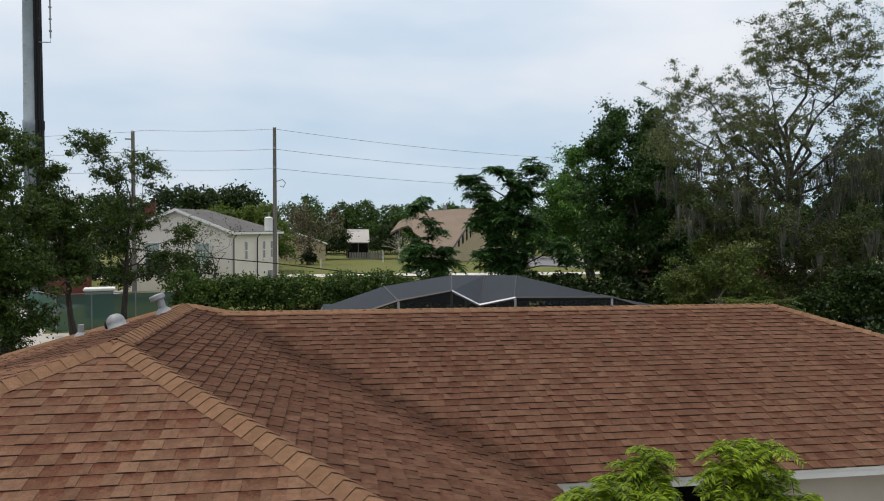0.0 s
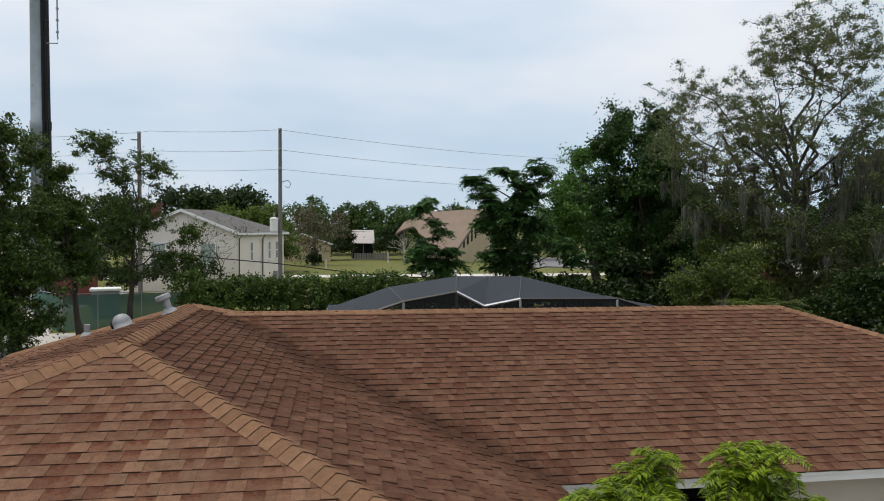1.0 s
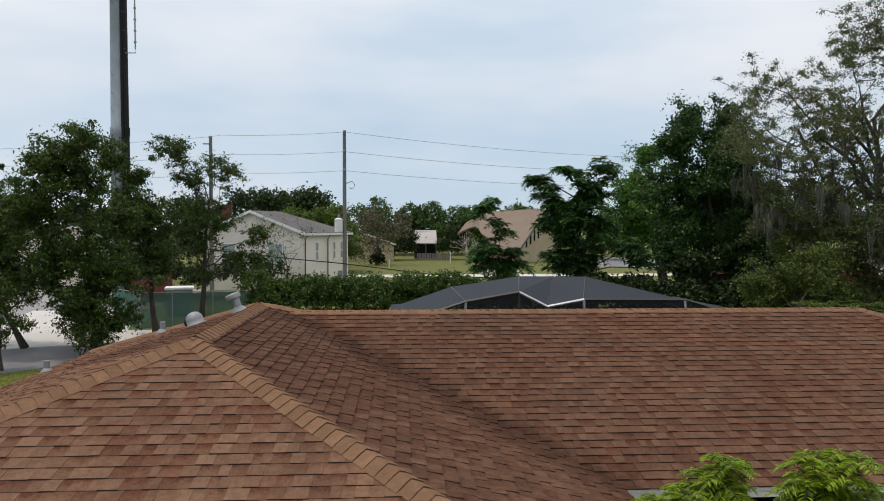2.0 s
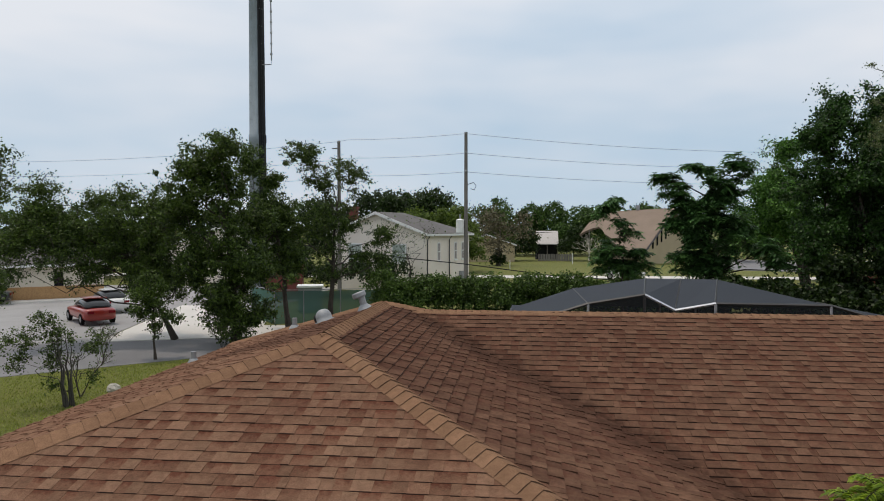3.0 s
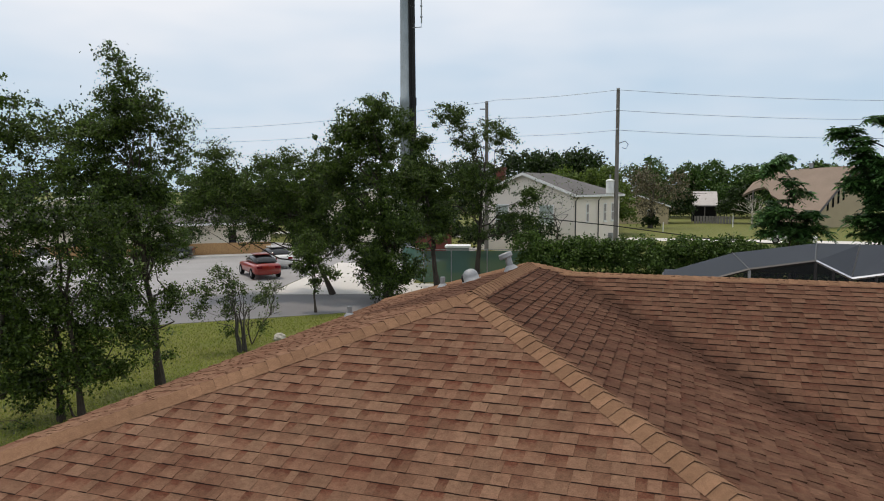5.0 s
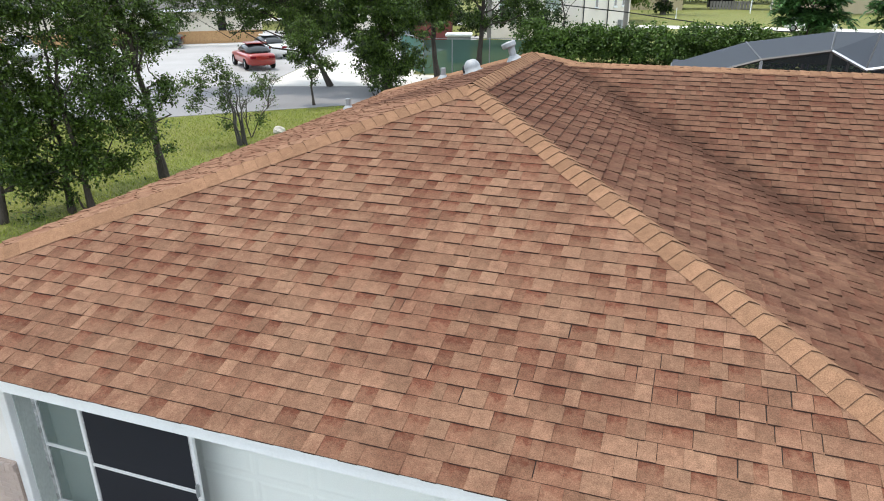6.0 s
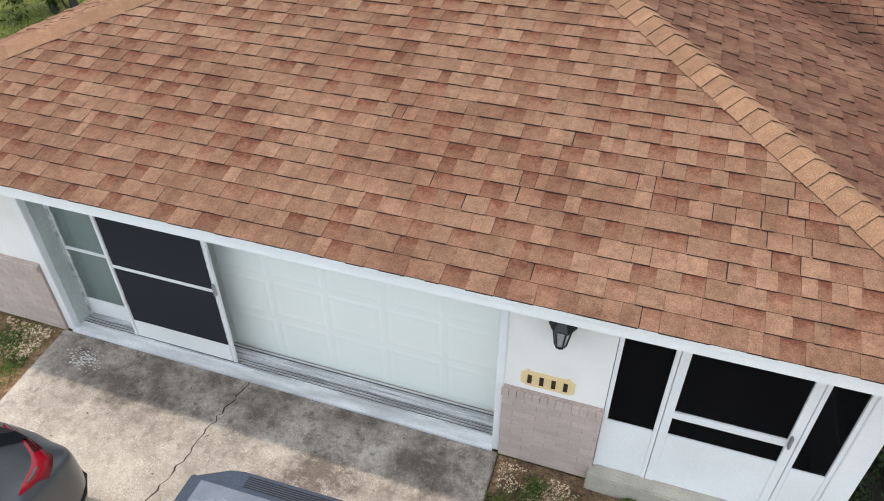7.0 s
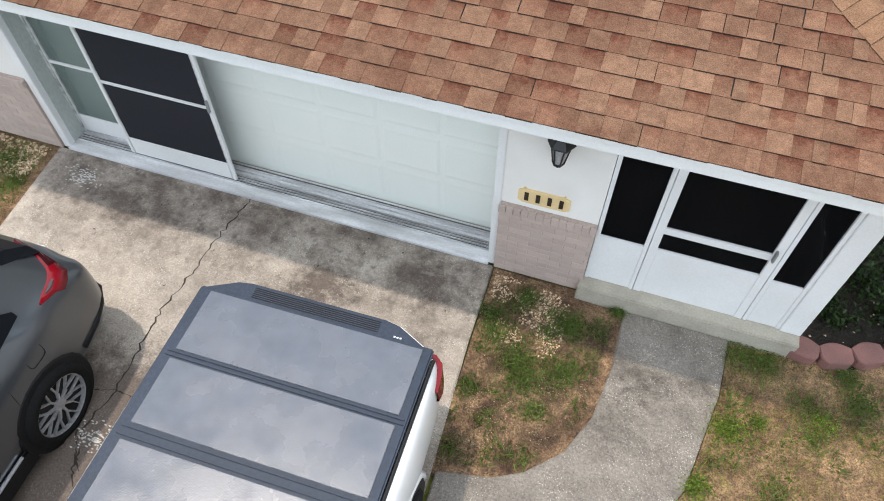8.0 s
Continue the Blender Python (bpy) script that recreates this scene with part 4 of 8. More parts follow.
# number plate with plain bars
plate = thing("number_plate", "tan wooden plaque with dark raised bars", "house sign", (-0.435, FRONT, 1.075))
pl = Geo().prism([(-0.225, -0.06), (-0.18, -0.085), (0.18, -0.085), (0.225, -0.06), (0.225, 0.06), (0.18, 0.085), (-0.18, 0.085), (-0.225, 0.06)], 0, 0.014)
pl.moved(pose(0, 0, 0, 90, 0, 0)).made("board", M_PLATE, plate, bevel=0.003)
for k in range(4):
    x = -0.15 + 0.1 * k
    Geo().box(x - 0.018, x + 0.018, -0.020, -0.014, -0.048, 0.048).made("bar", M_BAR, plate)
for x in (-0.17, 0.17):
    Geo().tube([(x, -0.007, 0.08), (x, -0.007, 0.10)], 0.012, 8).made("hook", M_PLATE, plate)


# ---- vehicles ----
def wheel(parent, x, y, z, rad, width, side, spokes=9):
    """Tyre with rim, spokes and hub; side is +1 where the outer face looks to +x."""
    prof = [(rad * 0.74, -width / 2), (rad * 0.93, -width / 2), (rad, -width * 0.36), (rad, width * 0.36), (rad * 0.93, width / 2), (rad * 0.76, width / 2), (rad * 0.74, width * 0.42)]
    m = pose(x, y, z, 0, 90 * side, 0)
    tyre = Geo().turned(prof, seg=36).moved(m).made("wheel", M_TYRE, parent, "black tyre on an alloy rim", smooth=True)
    Geo().turned([(rad * 0.75, -width * 0.3), (rad * 0.75, width * 0.46), (rad * 0.732, width * 0.47), (rad * 0.715, width * 0.30), (rad * 0.715, 0.0), (0, 0.0)], seg=36).moved(m).made("rim", M_RIM, tyre)
    Geo().turned([(rad * 0.71, 0.0), (0.0, 0.0)], (0, 0, width * 0.06), 24).moved(m).made("brake", M_BLACK, tyre)
    z0, z1 = width * 0.22, width * 0.38
    for k in range(spokes):
        a = 2 * math.pi * k / spokes
        fork = 0.62 * math.pi / spokes
        s = Geo()
        def bar(r0, a0, r1, a1, w0, w1):
            p, q = Vector((r0 * math.cos(a0), r0 * math.sin(a0), 0)) * rad, Vector((r1 * math.cos(a1), r1 * math.sin(a1), 0)) * rad
            e = Vector((-(q - p).y, (q - p).x, 0)).normalized()
            v = [(*(p - e * w0).xy, z1), (*(p + e * w0).xy, z1), (*(q + e * w1).xy, z1 + 0.012), (*(q - e * w1).xy, z1 + 0.012)]
            s.add(v + [(x_, y_, z0) for x_, y_, _ in v], [(0, 3, 2, 1), (0, 1, 5, 4), (1, 2, 6, 5), (2, 3, 7, 6), (3, 0, 4, 7)])
        bar(0.10, a, 0.36, a, 0.009, 0.008)
        bar(0.35, a, 0.715, a + fork, 0.006, 0.0045)
        bar(0.35, a, 0.715, a - fork, 0.006, 0.0045)
        s.moved(m).made("spoke", M_RIM, tyre)
    Geo().turned([(rad * 0.17, width * 0.2), (rad * 0.17, width * 0.36), (rad * 0.10, width * 0.40), (0, width * 0.40)], seg=16).moved(m).made("hub", M_RIM, tyre)
    return tyre


def lofted(stations, name, material, parent, label="", levels=2, ends=True):
    """Smooth hull through cross sections: each (y, [(half width, z), ...] from sill to roof centre)."""
    n = len(stations[0][1])
    v, f = [], []
    for y, half in stations:
        ring = [(x, y, z) for x, z in half] + [(-x, y, z) for x, z in half[::-1] if x > 1e-6]
        v += ring
    k = len(v) // len(stations)
    for i in range(len(stations) - 1):
        for j in range(k - 1):
            f.append((i * k + j, i * k + j + 1, (i + 1) * k + j + 1, (i + 1) * k + j))
        f.append((i * k + k - 1, i * k, (i + 1) * k, (i + 1) * k + k - 1))
    if ends:
        f += [tuple(range(k - 1, -1, -1)), tuple(range((len(stations) - 1) * k, len(stations) * k))]
    g_ = Geo()
    g_.add(v, f)
    ob = g_.made(name, material, parent, label, smooth=True)
    sub = ob.modifiers.new("round", "SUBSURF")
    sub.levels = sub.render_levels = levels
    return ob


def suv(x, y_rear, paint, label, turn=0.0, group=""):
    """Compact crossover with its tail at local y = 0 and its nose at y = -4.55."""
    car = thing("car", label, "car", (x, y_rear, 0), turn, group)
    def sec(y, w, z0, zb, zr, wr):
        return (y, [(w * 0.92, z0), (w * 0.985, z0 + 0.12), (w, (z0 + zb) / 2), (w * 0.985, zb - 0.06), (w * 0.93, zb), (wr + 0.03, zr - 0.10), (wr * 0.9, zr - 0.015), (wr * 0.45, zr), (0, zr + 0.005)])
    lofted([sec(0.0, 0.62, 0.42, 0.80, 0.90, 0.46), sec(-0.06, 0.76, 0.34, 0.92, 1.02, 0.50), sec(-0.22, 0.85, 0.26, 1.03, 1.20, 0.54), sec(-0.50, 0.89, 0.24, 1.10, 1.44, 0.57),
                   sec(-1.0, 0.905, 0.24, 1.03, 1.62, 0.61), sec(-1.9, 0.905, 0.24, 1.00, 1.70, 0.65), sec(-2.7, 0.905, 0.24, 0.98, 1.64, 0.63), sec(-3.15, 0.90, 0.24, 0.98, 1.34, 0.66),
                   sec(-3.5, 0.895, 0.24, 0.97, 1.08, 0.70), sec(-4.1, 0.87, 0.26, 0.86, 0.96, 0.66), sec(-4.45, 0.78, 0.32, 0.70, 0.80, 0.5), sec(-4.55, 0.6, 0.40, 0.6, 0.68, 0.4)],
                  "body", paint, car)
    for s in (1, -1):
        for y in (-1.05, -3.65):
            wheel(car, s * 0.84, y, 0.345, 0.345, 0.225, s)
            arch = Geo()
            pts = [(s * 0.885, y + 0.395 * math.cos(math.pi * k / 12), 0.345 + 0.395 * math.sin(math.pi * k / 12)) for k in range(13)]
            arch.tube(pts, 0.022, 8).made("wheel_arch", M_BLACK, car, "black plastic arch trim", smooth=True)
            well = Geo().turned([(0.40, -0.02), (0.40, 0.0), (0.0, 0.0)], seg=28).moved(pose(s * 0.908, y, 0.345, 0, 90 * s, 0))
            well.made("wheel_well", M_BLACK, car)
        Geo().box(s * 0.865 - 0.035, s * 0.865 + 0.035, -3.24, -1.41, 0.15, 0.33).made("sill_trim", M_BLACK, car, "black plastic sill", bevel=0.015)
        Geo().box(s * 0.899 - 0.012, s * 0.899 + 0.012, -3.15, -1.50, 0.335, 0.36).made("sill_strip", M_ALU, car, "thin bright sill strip", bevel=0.005)
        Geo().tube([(s * 0.56, -0.02, 0.50), (s * 0.69, -0.07, 0.50), (s * 0.78, -0.19, 0.49), (s * 0.84, -0.36, 0.47), (s * 0.87, -0.58, 0.44)], [0.04, 0.048, 0.048, 0.042, 0.03], 10).made("bumper_corner", M_BLACK, car, "black plastic bumper corner", smooth=True)
        # side glass, set on the cabin
        glass = Geo()
        prof = [(-0.76, 1.17, 1.22), (-1.05, 1.12, 1.45), (-1.8, 1.07, 1.55), (-2.6, 1.05, 1.48), (-3.0, 1.04, 1.20)]
        v = []
        for y, z0, z1 in prof:
            v += [(s * (0.845 - (z0 - 1.03) * 0.41), y, z0), (s * (0.845 - (z1 - 1.03) * 0.41), y, z1)]
        glass.add(v, [(2 * i, 2 * i + 1, 2 * i + 3, 2 * i + 2) for i in range(4)])
        glass.made("side_window", M_AUTOGLASS, car, "dark side glass")
        # wrap-round lamp: outer and inner edge, proud of the body
        edge = [((0.229, -0.118, 1.080), (0.272, -0.147, 1.111)), ((0.498, -0.176, 1.097), (0.531, -0.229, 1.136)), ((0.648, -0.200, 1.045), (0.670, -0.304, 1.117)),
                ((0.756, -0.232, 1.021), (0.720, -0.350, 1.115)), ((0.814, -0.311, 1.012), (0.752, -0.405, 1.113)), ((0.842, -0.391, 1.006), (0.772, -0.460, 1.114)),
                ((0.828, -0.463, 1.054), (0.786, -0.520, 1.114)), ((0.817, -0.601, 1.087), (0.812, -0.598, 1.095))]
        def lamp_strip(pairs, f0, f1, proud):
            v, f = [], []
            for p0, p1 in pairs:
                p0, p1 = Vector(p0), Vector(p1)
                for q, out in ((p0.lerp(p1, f0), proud), (p0.lerp(p1, (f0 + f1) / 2), proud + 0.008), (p0.lerp(p1, f1), proud), (p0.lerp(p1, f1), -0.03), (p0.lerp(p1, f0), -0.03)):
                    d = Vector((q.x, (q.y + 1.6) * 0.5, q.z - 0.9)).normalized()
                    q = q + d * out
                    v.append((s * q.x, q.y, q.z))
            for i in range(len(pairs) - 1):
                a = 5 * i
                f += [(a + k, a + (k + 1) % 5, a + 5 + (k + 1) % 5, a + 5 + k) for k in range(5)]
            m_ = len(v)
            f += [(0, 1, 2, 3, 4), (m_ - 1, m_ - 2, m_ - 3, m_ - 4, m_ - 5)]
            return Geo().add(v, f)
        tail = lamp_strip(edge, 0.0, 1.0, 0.012).made("tail_light", M_TAIL, car, "wrap-round red tail light", smooth=True)
        lamp_strip(edge[:3], 0.1, 0.9, 0.017).made("smoked_lens", M_TAILDARK, tail)
        lamp_strip(edge[4:7], 0.74, 0.92, 0.018).made("smoked_lens", M_TAILDARK, tail)
        # fuel flap and door seams
        def skin(z):
            return 0.896 - max(0.0, z - 0.80) ** 1.5 * 0.39
        loop = []
        for k in range(25):
            a = 2 * math.pi * k / 24
            ca, sa = math.cos(a), math.sin(a)
            y_, z_ = -0.915 + 0.085 * math.copysign(abs(ca) ** 0.45, ca), 0.905 + 0.09 * math.copysign(abs(sa) ** 0.45, sa)
            loop.append((s * skin(z_), y_, z_))
        if s > 0:
            Geo().tube(loop, 0.0035, 5, False).made("fuel_flap_seam", M_BLACK, car)
        for y0_ in (-1.20, -2.15):
            Geo().tube([(s * (skin(z_) + (0.006 if y0_ < -2 else 0)), y0_ + (1.05 - z_) * (-0.12 if y0_ > -2 else 0), z_) for z_ in (0.45, 0.6, 0.8, 0.9, 1.0, 1.06)], 0.0035, 5, False).made("door_seam", M_BLACK, car)
        Geo().tube([(s * 0.60, -0.8, 1.585), (s * 0.64, -1.6, 1.70), (s * 0.64, -2.6, 1.68)], 0.016, 8).made("roof_rail", M_ALU, car)
        mirror = Geo().box(s * 0.93 - 0.08, s * 0.93 + 0.08, -2.95, -2.78, 1.05, 1.2)
        mirror.made("mirror", paint, car, bevel=0.03)
    rows_ = ((-0.185, (1.118, 1.168, 1.185)), (-0.33, (1.235, 1.305, 1.325)), (-0.49, (1.345, 1.425, 1.455)))
    rear = Geo().add([(x_, y_, z_[k_]) for y_, z_ in rows_ for x_, k_ in ((-0.55, 0), (-0.45, 1), (0, 2), (0.45, 1), (0.55, 0))],
                     [(5 * i + k, 5 * i + k + 1, 5 * i + k + 6, 5 * i + k + 5) for i in range(2) for k in range(4)])
    rear.made("rear_window", M_AUTOGLASS, car, "dark rear glass")
    shield = Geo().add([(x_, y_, z_ - 0.05 * (abs(x_) > 0.5)) for y_, z_ in ((-2.83, 1.585), (-3.0, 1.475), (-3.2, 1.325), (-3.42, 1.155)) for x_ in (-0.58, -0.35, 0.0, 0.35, 0.58)],
                       [(5 * i + k + 1, 5 * i + k, 5 * i + k + 5, 5 * i + k + 6) for i in range(3) for k in range(4)])
    shield.made("windscreen", M_AUTOGLASS, car, "dark sloping windscreen")
    Geo().box(-0.60, 0.60, -0.05, 0.03, 0.36, 0.56).made("bumper", M_BLACK, car, "black lower bumper", bevel=0.04)
    Geo().box(-0.26, 0.26, 0.036, 0.042, 0.70, 0.81).made("plate", M_WHITE, car)
    return car


def pickup(x, y_rear):
    """White crew-cab pickup with a folding hard cover on its bed; tail at local y = 0, nose at y = -5.3."""
    t = thing("pickup_truck", "white pickup with grey folding hard tonneau cover", "pickup truck", (x, y_rear, 0), 1.6)
    def slab(y, w, z0, z1):
        return (y, [(w * 0.93, z0), (w, z0 + 0.10), (w * 1.005, (z0 + z1) / 2), (w * 0.985, z1 - 0.07), (w * 0.94, z1 - 0.005), (w * 0.90, z1), (0.0, z1)])
    lofted([slab(0.0, 0.91, 0.55, 1.19), slab(-0.03, 0.95, 0.50, 1.21), slab(-0.3, 0.985, 0.48, 1.215), slab(-1.0, 1.0, 0.48, 1.215), slab(-1.86, 0.995, 0.48, 1.215), slab(-1.88, 0.995, 0.48, 1.215)], "bed", M_CARWHITE, t)
    def sec(y, w, zb, zr, wr):
        return (y, [(w * 0.94, 0.48), (w, 0.60), (w * 1.005, 0.85), (w * 0.99, zb - 0.05), (w * 0.93, zb), (wr + 0.03, zr - 0.10), (wr * 0.92, zr - 0.015), (wr * 0.5, zr), (0, zr)])
    lofted([sec(-1.90, 1.0, 1.2, 1.72, 0.66), sec(-1.94, 1.0, 1.2, 1.80, 0.68), sec(-2.5, 1.0, 1.2, 1.84, 0.69), sec(-3.2, 1.0, 1.18, 1.80, 0.67), sec(-3.75, 1.0, 1.15, 1.40, 0.72), sec(-4.0, 0.96, 1.12, 1.20, 0.76),
            sec(-4.8, 0.95, 1.05, 1.12, 0.75), sec(-5.2, 0.90, 0.92, 1.0, 0.7), sec(-5.3, 0.80, 0.75, 0.85, 0.6)], "cab", M_CARWHITE, t)
    for s in (1, -1):
        for y in (-1.05, -4.35):
            wheel(t, s * 0.89, y, 0.38, 0.38, 0.25, s, 6)
            pts = [(s * 0.975, y + 0.46 * math.cos(math.pi * k / 12), 0.38 + 0.46 * math.sin(math.pi * k / 12)) for k in range(13)]
            Geo().tube(pts, 0.03, 8).made("wheel_arch", M_CARWHITE, t, smooth=True)
            Geo().turned([(0.45, -0.01), (0.45, 0.0), (0, 0.0)], seg=28).moved(pose(s * 0.995, y, 0.38, 0, 90 * s, 0)).made("wheel_well", M_BLACK, t)
        # tail lamp wraps the corner
        tl = Geo()
        tv, fa = [], []
        for y, xx, z0, z1 in ((0.02, 0.80, 0.88, 1.14), (0.018, 0.87, 0.86, 1.15), (-0.03, 0.93, 0.85, 1.14), (-0.12, 0.95, 0.87, 1.11), (-0.22, 0.952, 0.94, 1.07)):
            xx += 0.035
            tv += [(s * xx, y, z0), (s * (xx - 0.012), y, z1), (s * (xx - 0.07), y - 0.02, z0), (s * (xx - 0.07), y - 0.02, z1)]
        for i in range(4):
            a = 4 * i
            fa += [(a, a + 1, a + 5, a + 4), (a + 1, a + 3, a + 7, a + 5), (a, a + 4, a + 6, a + 2)]
        tl.add(tv, fa)
        tl.made("tail_light", M_TAIL, t, "red tail light on the corner")
        Geo().box(s * 0.865 - 0.02, s * 0.865 + 0.02, -1.80, -0.12, 1.205, 1.228).made("bed_rail", M_CARWHITE, t, bevel=0.012)
        Geo().box(s * 0.899 - 0.012, s * 0.899 + 0.012, -1.82, -0.06, 1.20, 1.232).made("rail_cap", M_BLACK, t, "black plastic bed rail cap", bevel=0.006)
        glass = Geo()
        v = []
        for y, z0, z1 in ((-2.0, 1.26, 1.66), (-2.6, 1.25, 1.72), (-3.2, 1.23, 1.66), (-3.6, 1.21, 1.38)):
            v += [(s * 0.94, y, z0), (s * 0.765, y, z1)]
        glass.add(v, [(2 * i, 2 * i + 1, 2 * i + 3, 2 * i + 2) for i in range(3)])
        glass.made("side_window", M_WINDOW, t)
    shield = Geo().add([(x_, y_, z_ - 0.05 * (abs(x_) > 0.5)) for y_, z_ in ((-3.33, 1.735), (-3.5, 1.62), (-3.7, 1.46), (-3.92, 1.285)) for x_ in (-0.62, -0.35, 0.0, 0.35, 0.62)],
                       [(5 * i + k + 1, 5 * i + k, 5 * i + k + 5, 5 * i + k + 6) for i in range(3) for k in range(4)])
    shield.made("windscreen", M_AUTOGLASS, t, "dark sloping windscreen")
    back_glass = Geo().add([(-0.55, -1.875, 1.30), (0.55, -1.875, 1.30), (0.52, -1.905, 1.66), (-0.52, -1.905, 1.66)], [(0, 1, 2, 3)])
    back_glass.made("rear_window", M_AUTOGLASS, t, "dark cab rear window")
    # tailgate with the ribbed dark cap that bows outward
    gate = Geo()
    n = 16
    outline = []
    for k in range(n + 1):
        u = -1 + 2 * k / n
        outline.append((u * 0.84 - 0.04, 0.005 + 0.125 * min(1.0, (1 - abs(u)) * 3.4)))
    gate.prism([(0.80, -0.02), *[(a, b) for a, b in outline[::-1]], (-0.88, -0.02)], 1.205, 1.245).made("tailgate_cap", M_TONFRAME, t, "dark ribbed plastic tailgate cap", bevel=0.006)
    for k in range(6):
        y = 0.016 + k * 0.016
        Geo().box(-0.52, 0.46, y, y + 0.006, 1.245, 1.249).made("rib", M_BLACK, t)
    rim_line = [(a, b + 0.012, 1.19) for a, b in outline]
    Geo().tube(rim_line, 0.013, 8).made("tailgate_edge", M_CARWHITE, t, smooth=True)
    Geo().box(-0.80, 0.80, -0.02, 0.03, 0.55, 1.19).made("tailgate", M_CARWHITE, t, bevel=0.03)
    Geo().box(-0.86, 0.86, 0.06, 0.17, 0.45, 0.60).made("bumper", M_ALU, t, "bright step bumper", bevel=0.03)
    for k in range(3):
        Geo().box(0.58 + k * 0.022, 0.594 + k * 0.022, 0.010, 0.022, 1.245, 1.248).made("badge_bar", M_ALU, t)
    # folding cover: framed panels with double seams
    cover = Geo().box(-0.91, 0.885, -1.80, 0.0, 1.222, 1.262).made("tonneau_cover", M_TONFRAME, t, "folding bed cover of grey textured panels", bevel=0.012)
    for a, b in ((-0.03, -0.53), (-0.60, -1.085), (-1.20, -1.70)):
        Geo().box(-0.815, 0.815, b, a, 1.262, 1.268).made("cover_panel", M_TONNEAU, cover, "grey stippled panel", bevel=0.004)
    for y, gap in ((-0.565, 0.016), (-1.142, 0.028), (-1.745, 0.02)):
        for d in (-gap, gap):
            Geo().box(-0.86, 0.86, y + d - 0.007, y + d + 0.007, 1.262, 1.272).made("seam_bar", M_TONFRAME, cover, bevel=0.003)
    return t


suv(-4.60, 2.17, M_CARGREY, "graphite grey crossover parked on the concrete driveway", 3.2)
pickup(-1.685, 2.115)


# ---- plants ----
def leaf_cards(centres, size, rng, droop=0.0, slim=0.5, flat=0.40):
    """Leaves as bent diamonds that mostly lie open to the sky: four corners each, base, side, tip, side."""
    n = len(centres)
    face = rng.normal(size=(n, 3)) * 0.65
    face[:, 2] += flat
    face /= np.linalg.norm(face, axis=1, keepdims=True)
    a = rng.normal(size=(n, 3))
    d = a - face * (a * face).sum(axis=1, keepdims=True)
    d[:, 2] -= droop
    d /= np.linalg.norm(d, axis=1, keepdims=True) + 1e-9
    w = np.cross(d, face)
    w /= np.linalg.norm(w, axis=1, keepdims=True) + 1e-9
    s = size * rng.uniform(0.65, 1.35, (n, 1))
    mid = centres + d * s * 0.5
    up = face * s * 0.10
    return np.stack([centres, mid + w * s * slim * 0.5 + up, centres + d * s, mid - w * s * slim * 0.5 + up], axis=1).reshape(-1, 3)


def bend(p0, p1, rng, k=5, wob=0.08):
    p0, p1 = np.array(p0, float), np.array(p1, float)
    ln = np.linalg.norm(p1 - p0)
    t = np.linspace(0, 1, k)[:, None]
    off = rng.normal(size=(k, 3)) * wob * ln * np.sin(np.pi * t)
    off[:, 2] += np.sin(np.pi * t[:, 0]) * ln * 0.06
    return p0 + (p1 - p0) * t + off


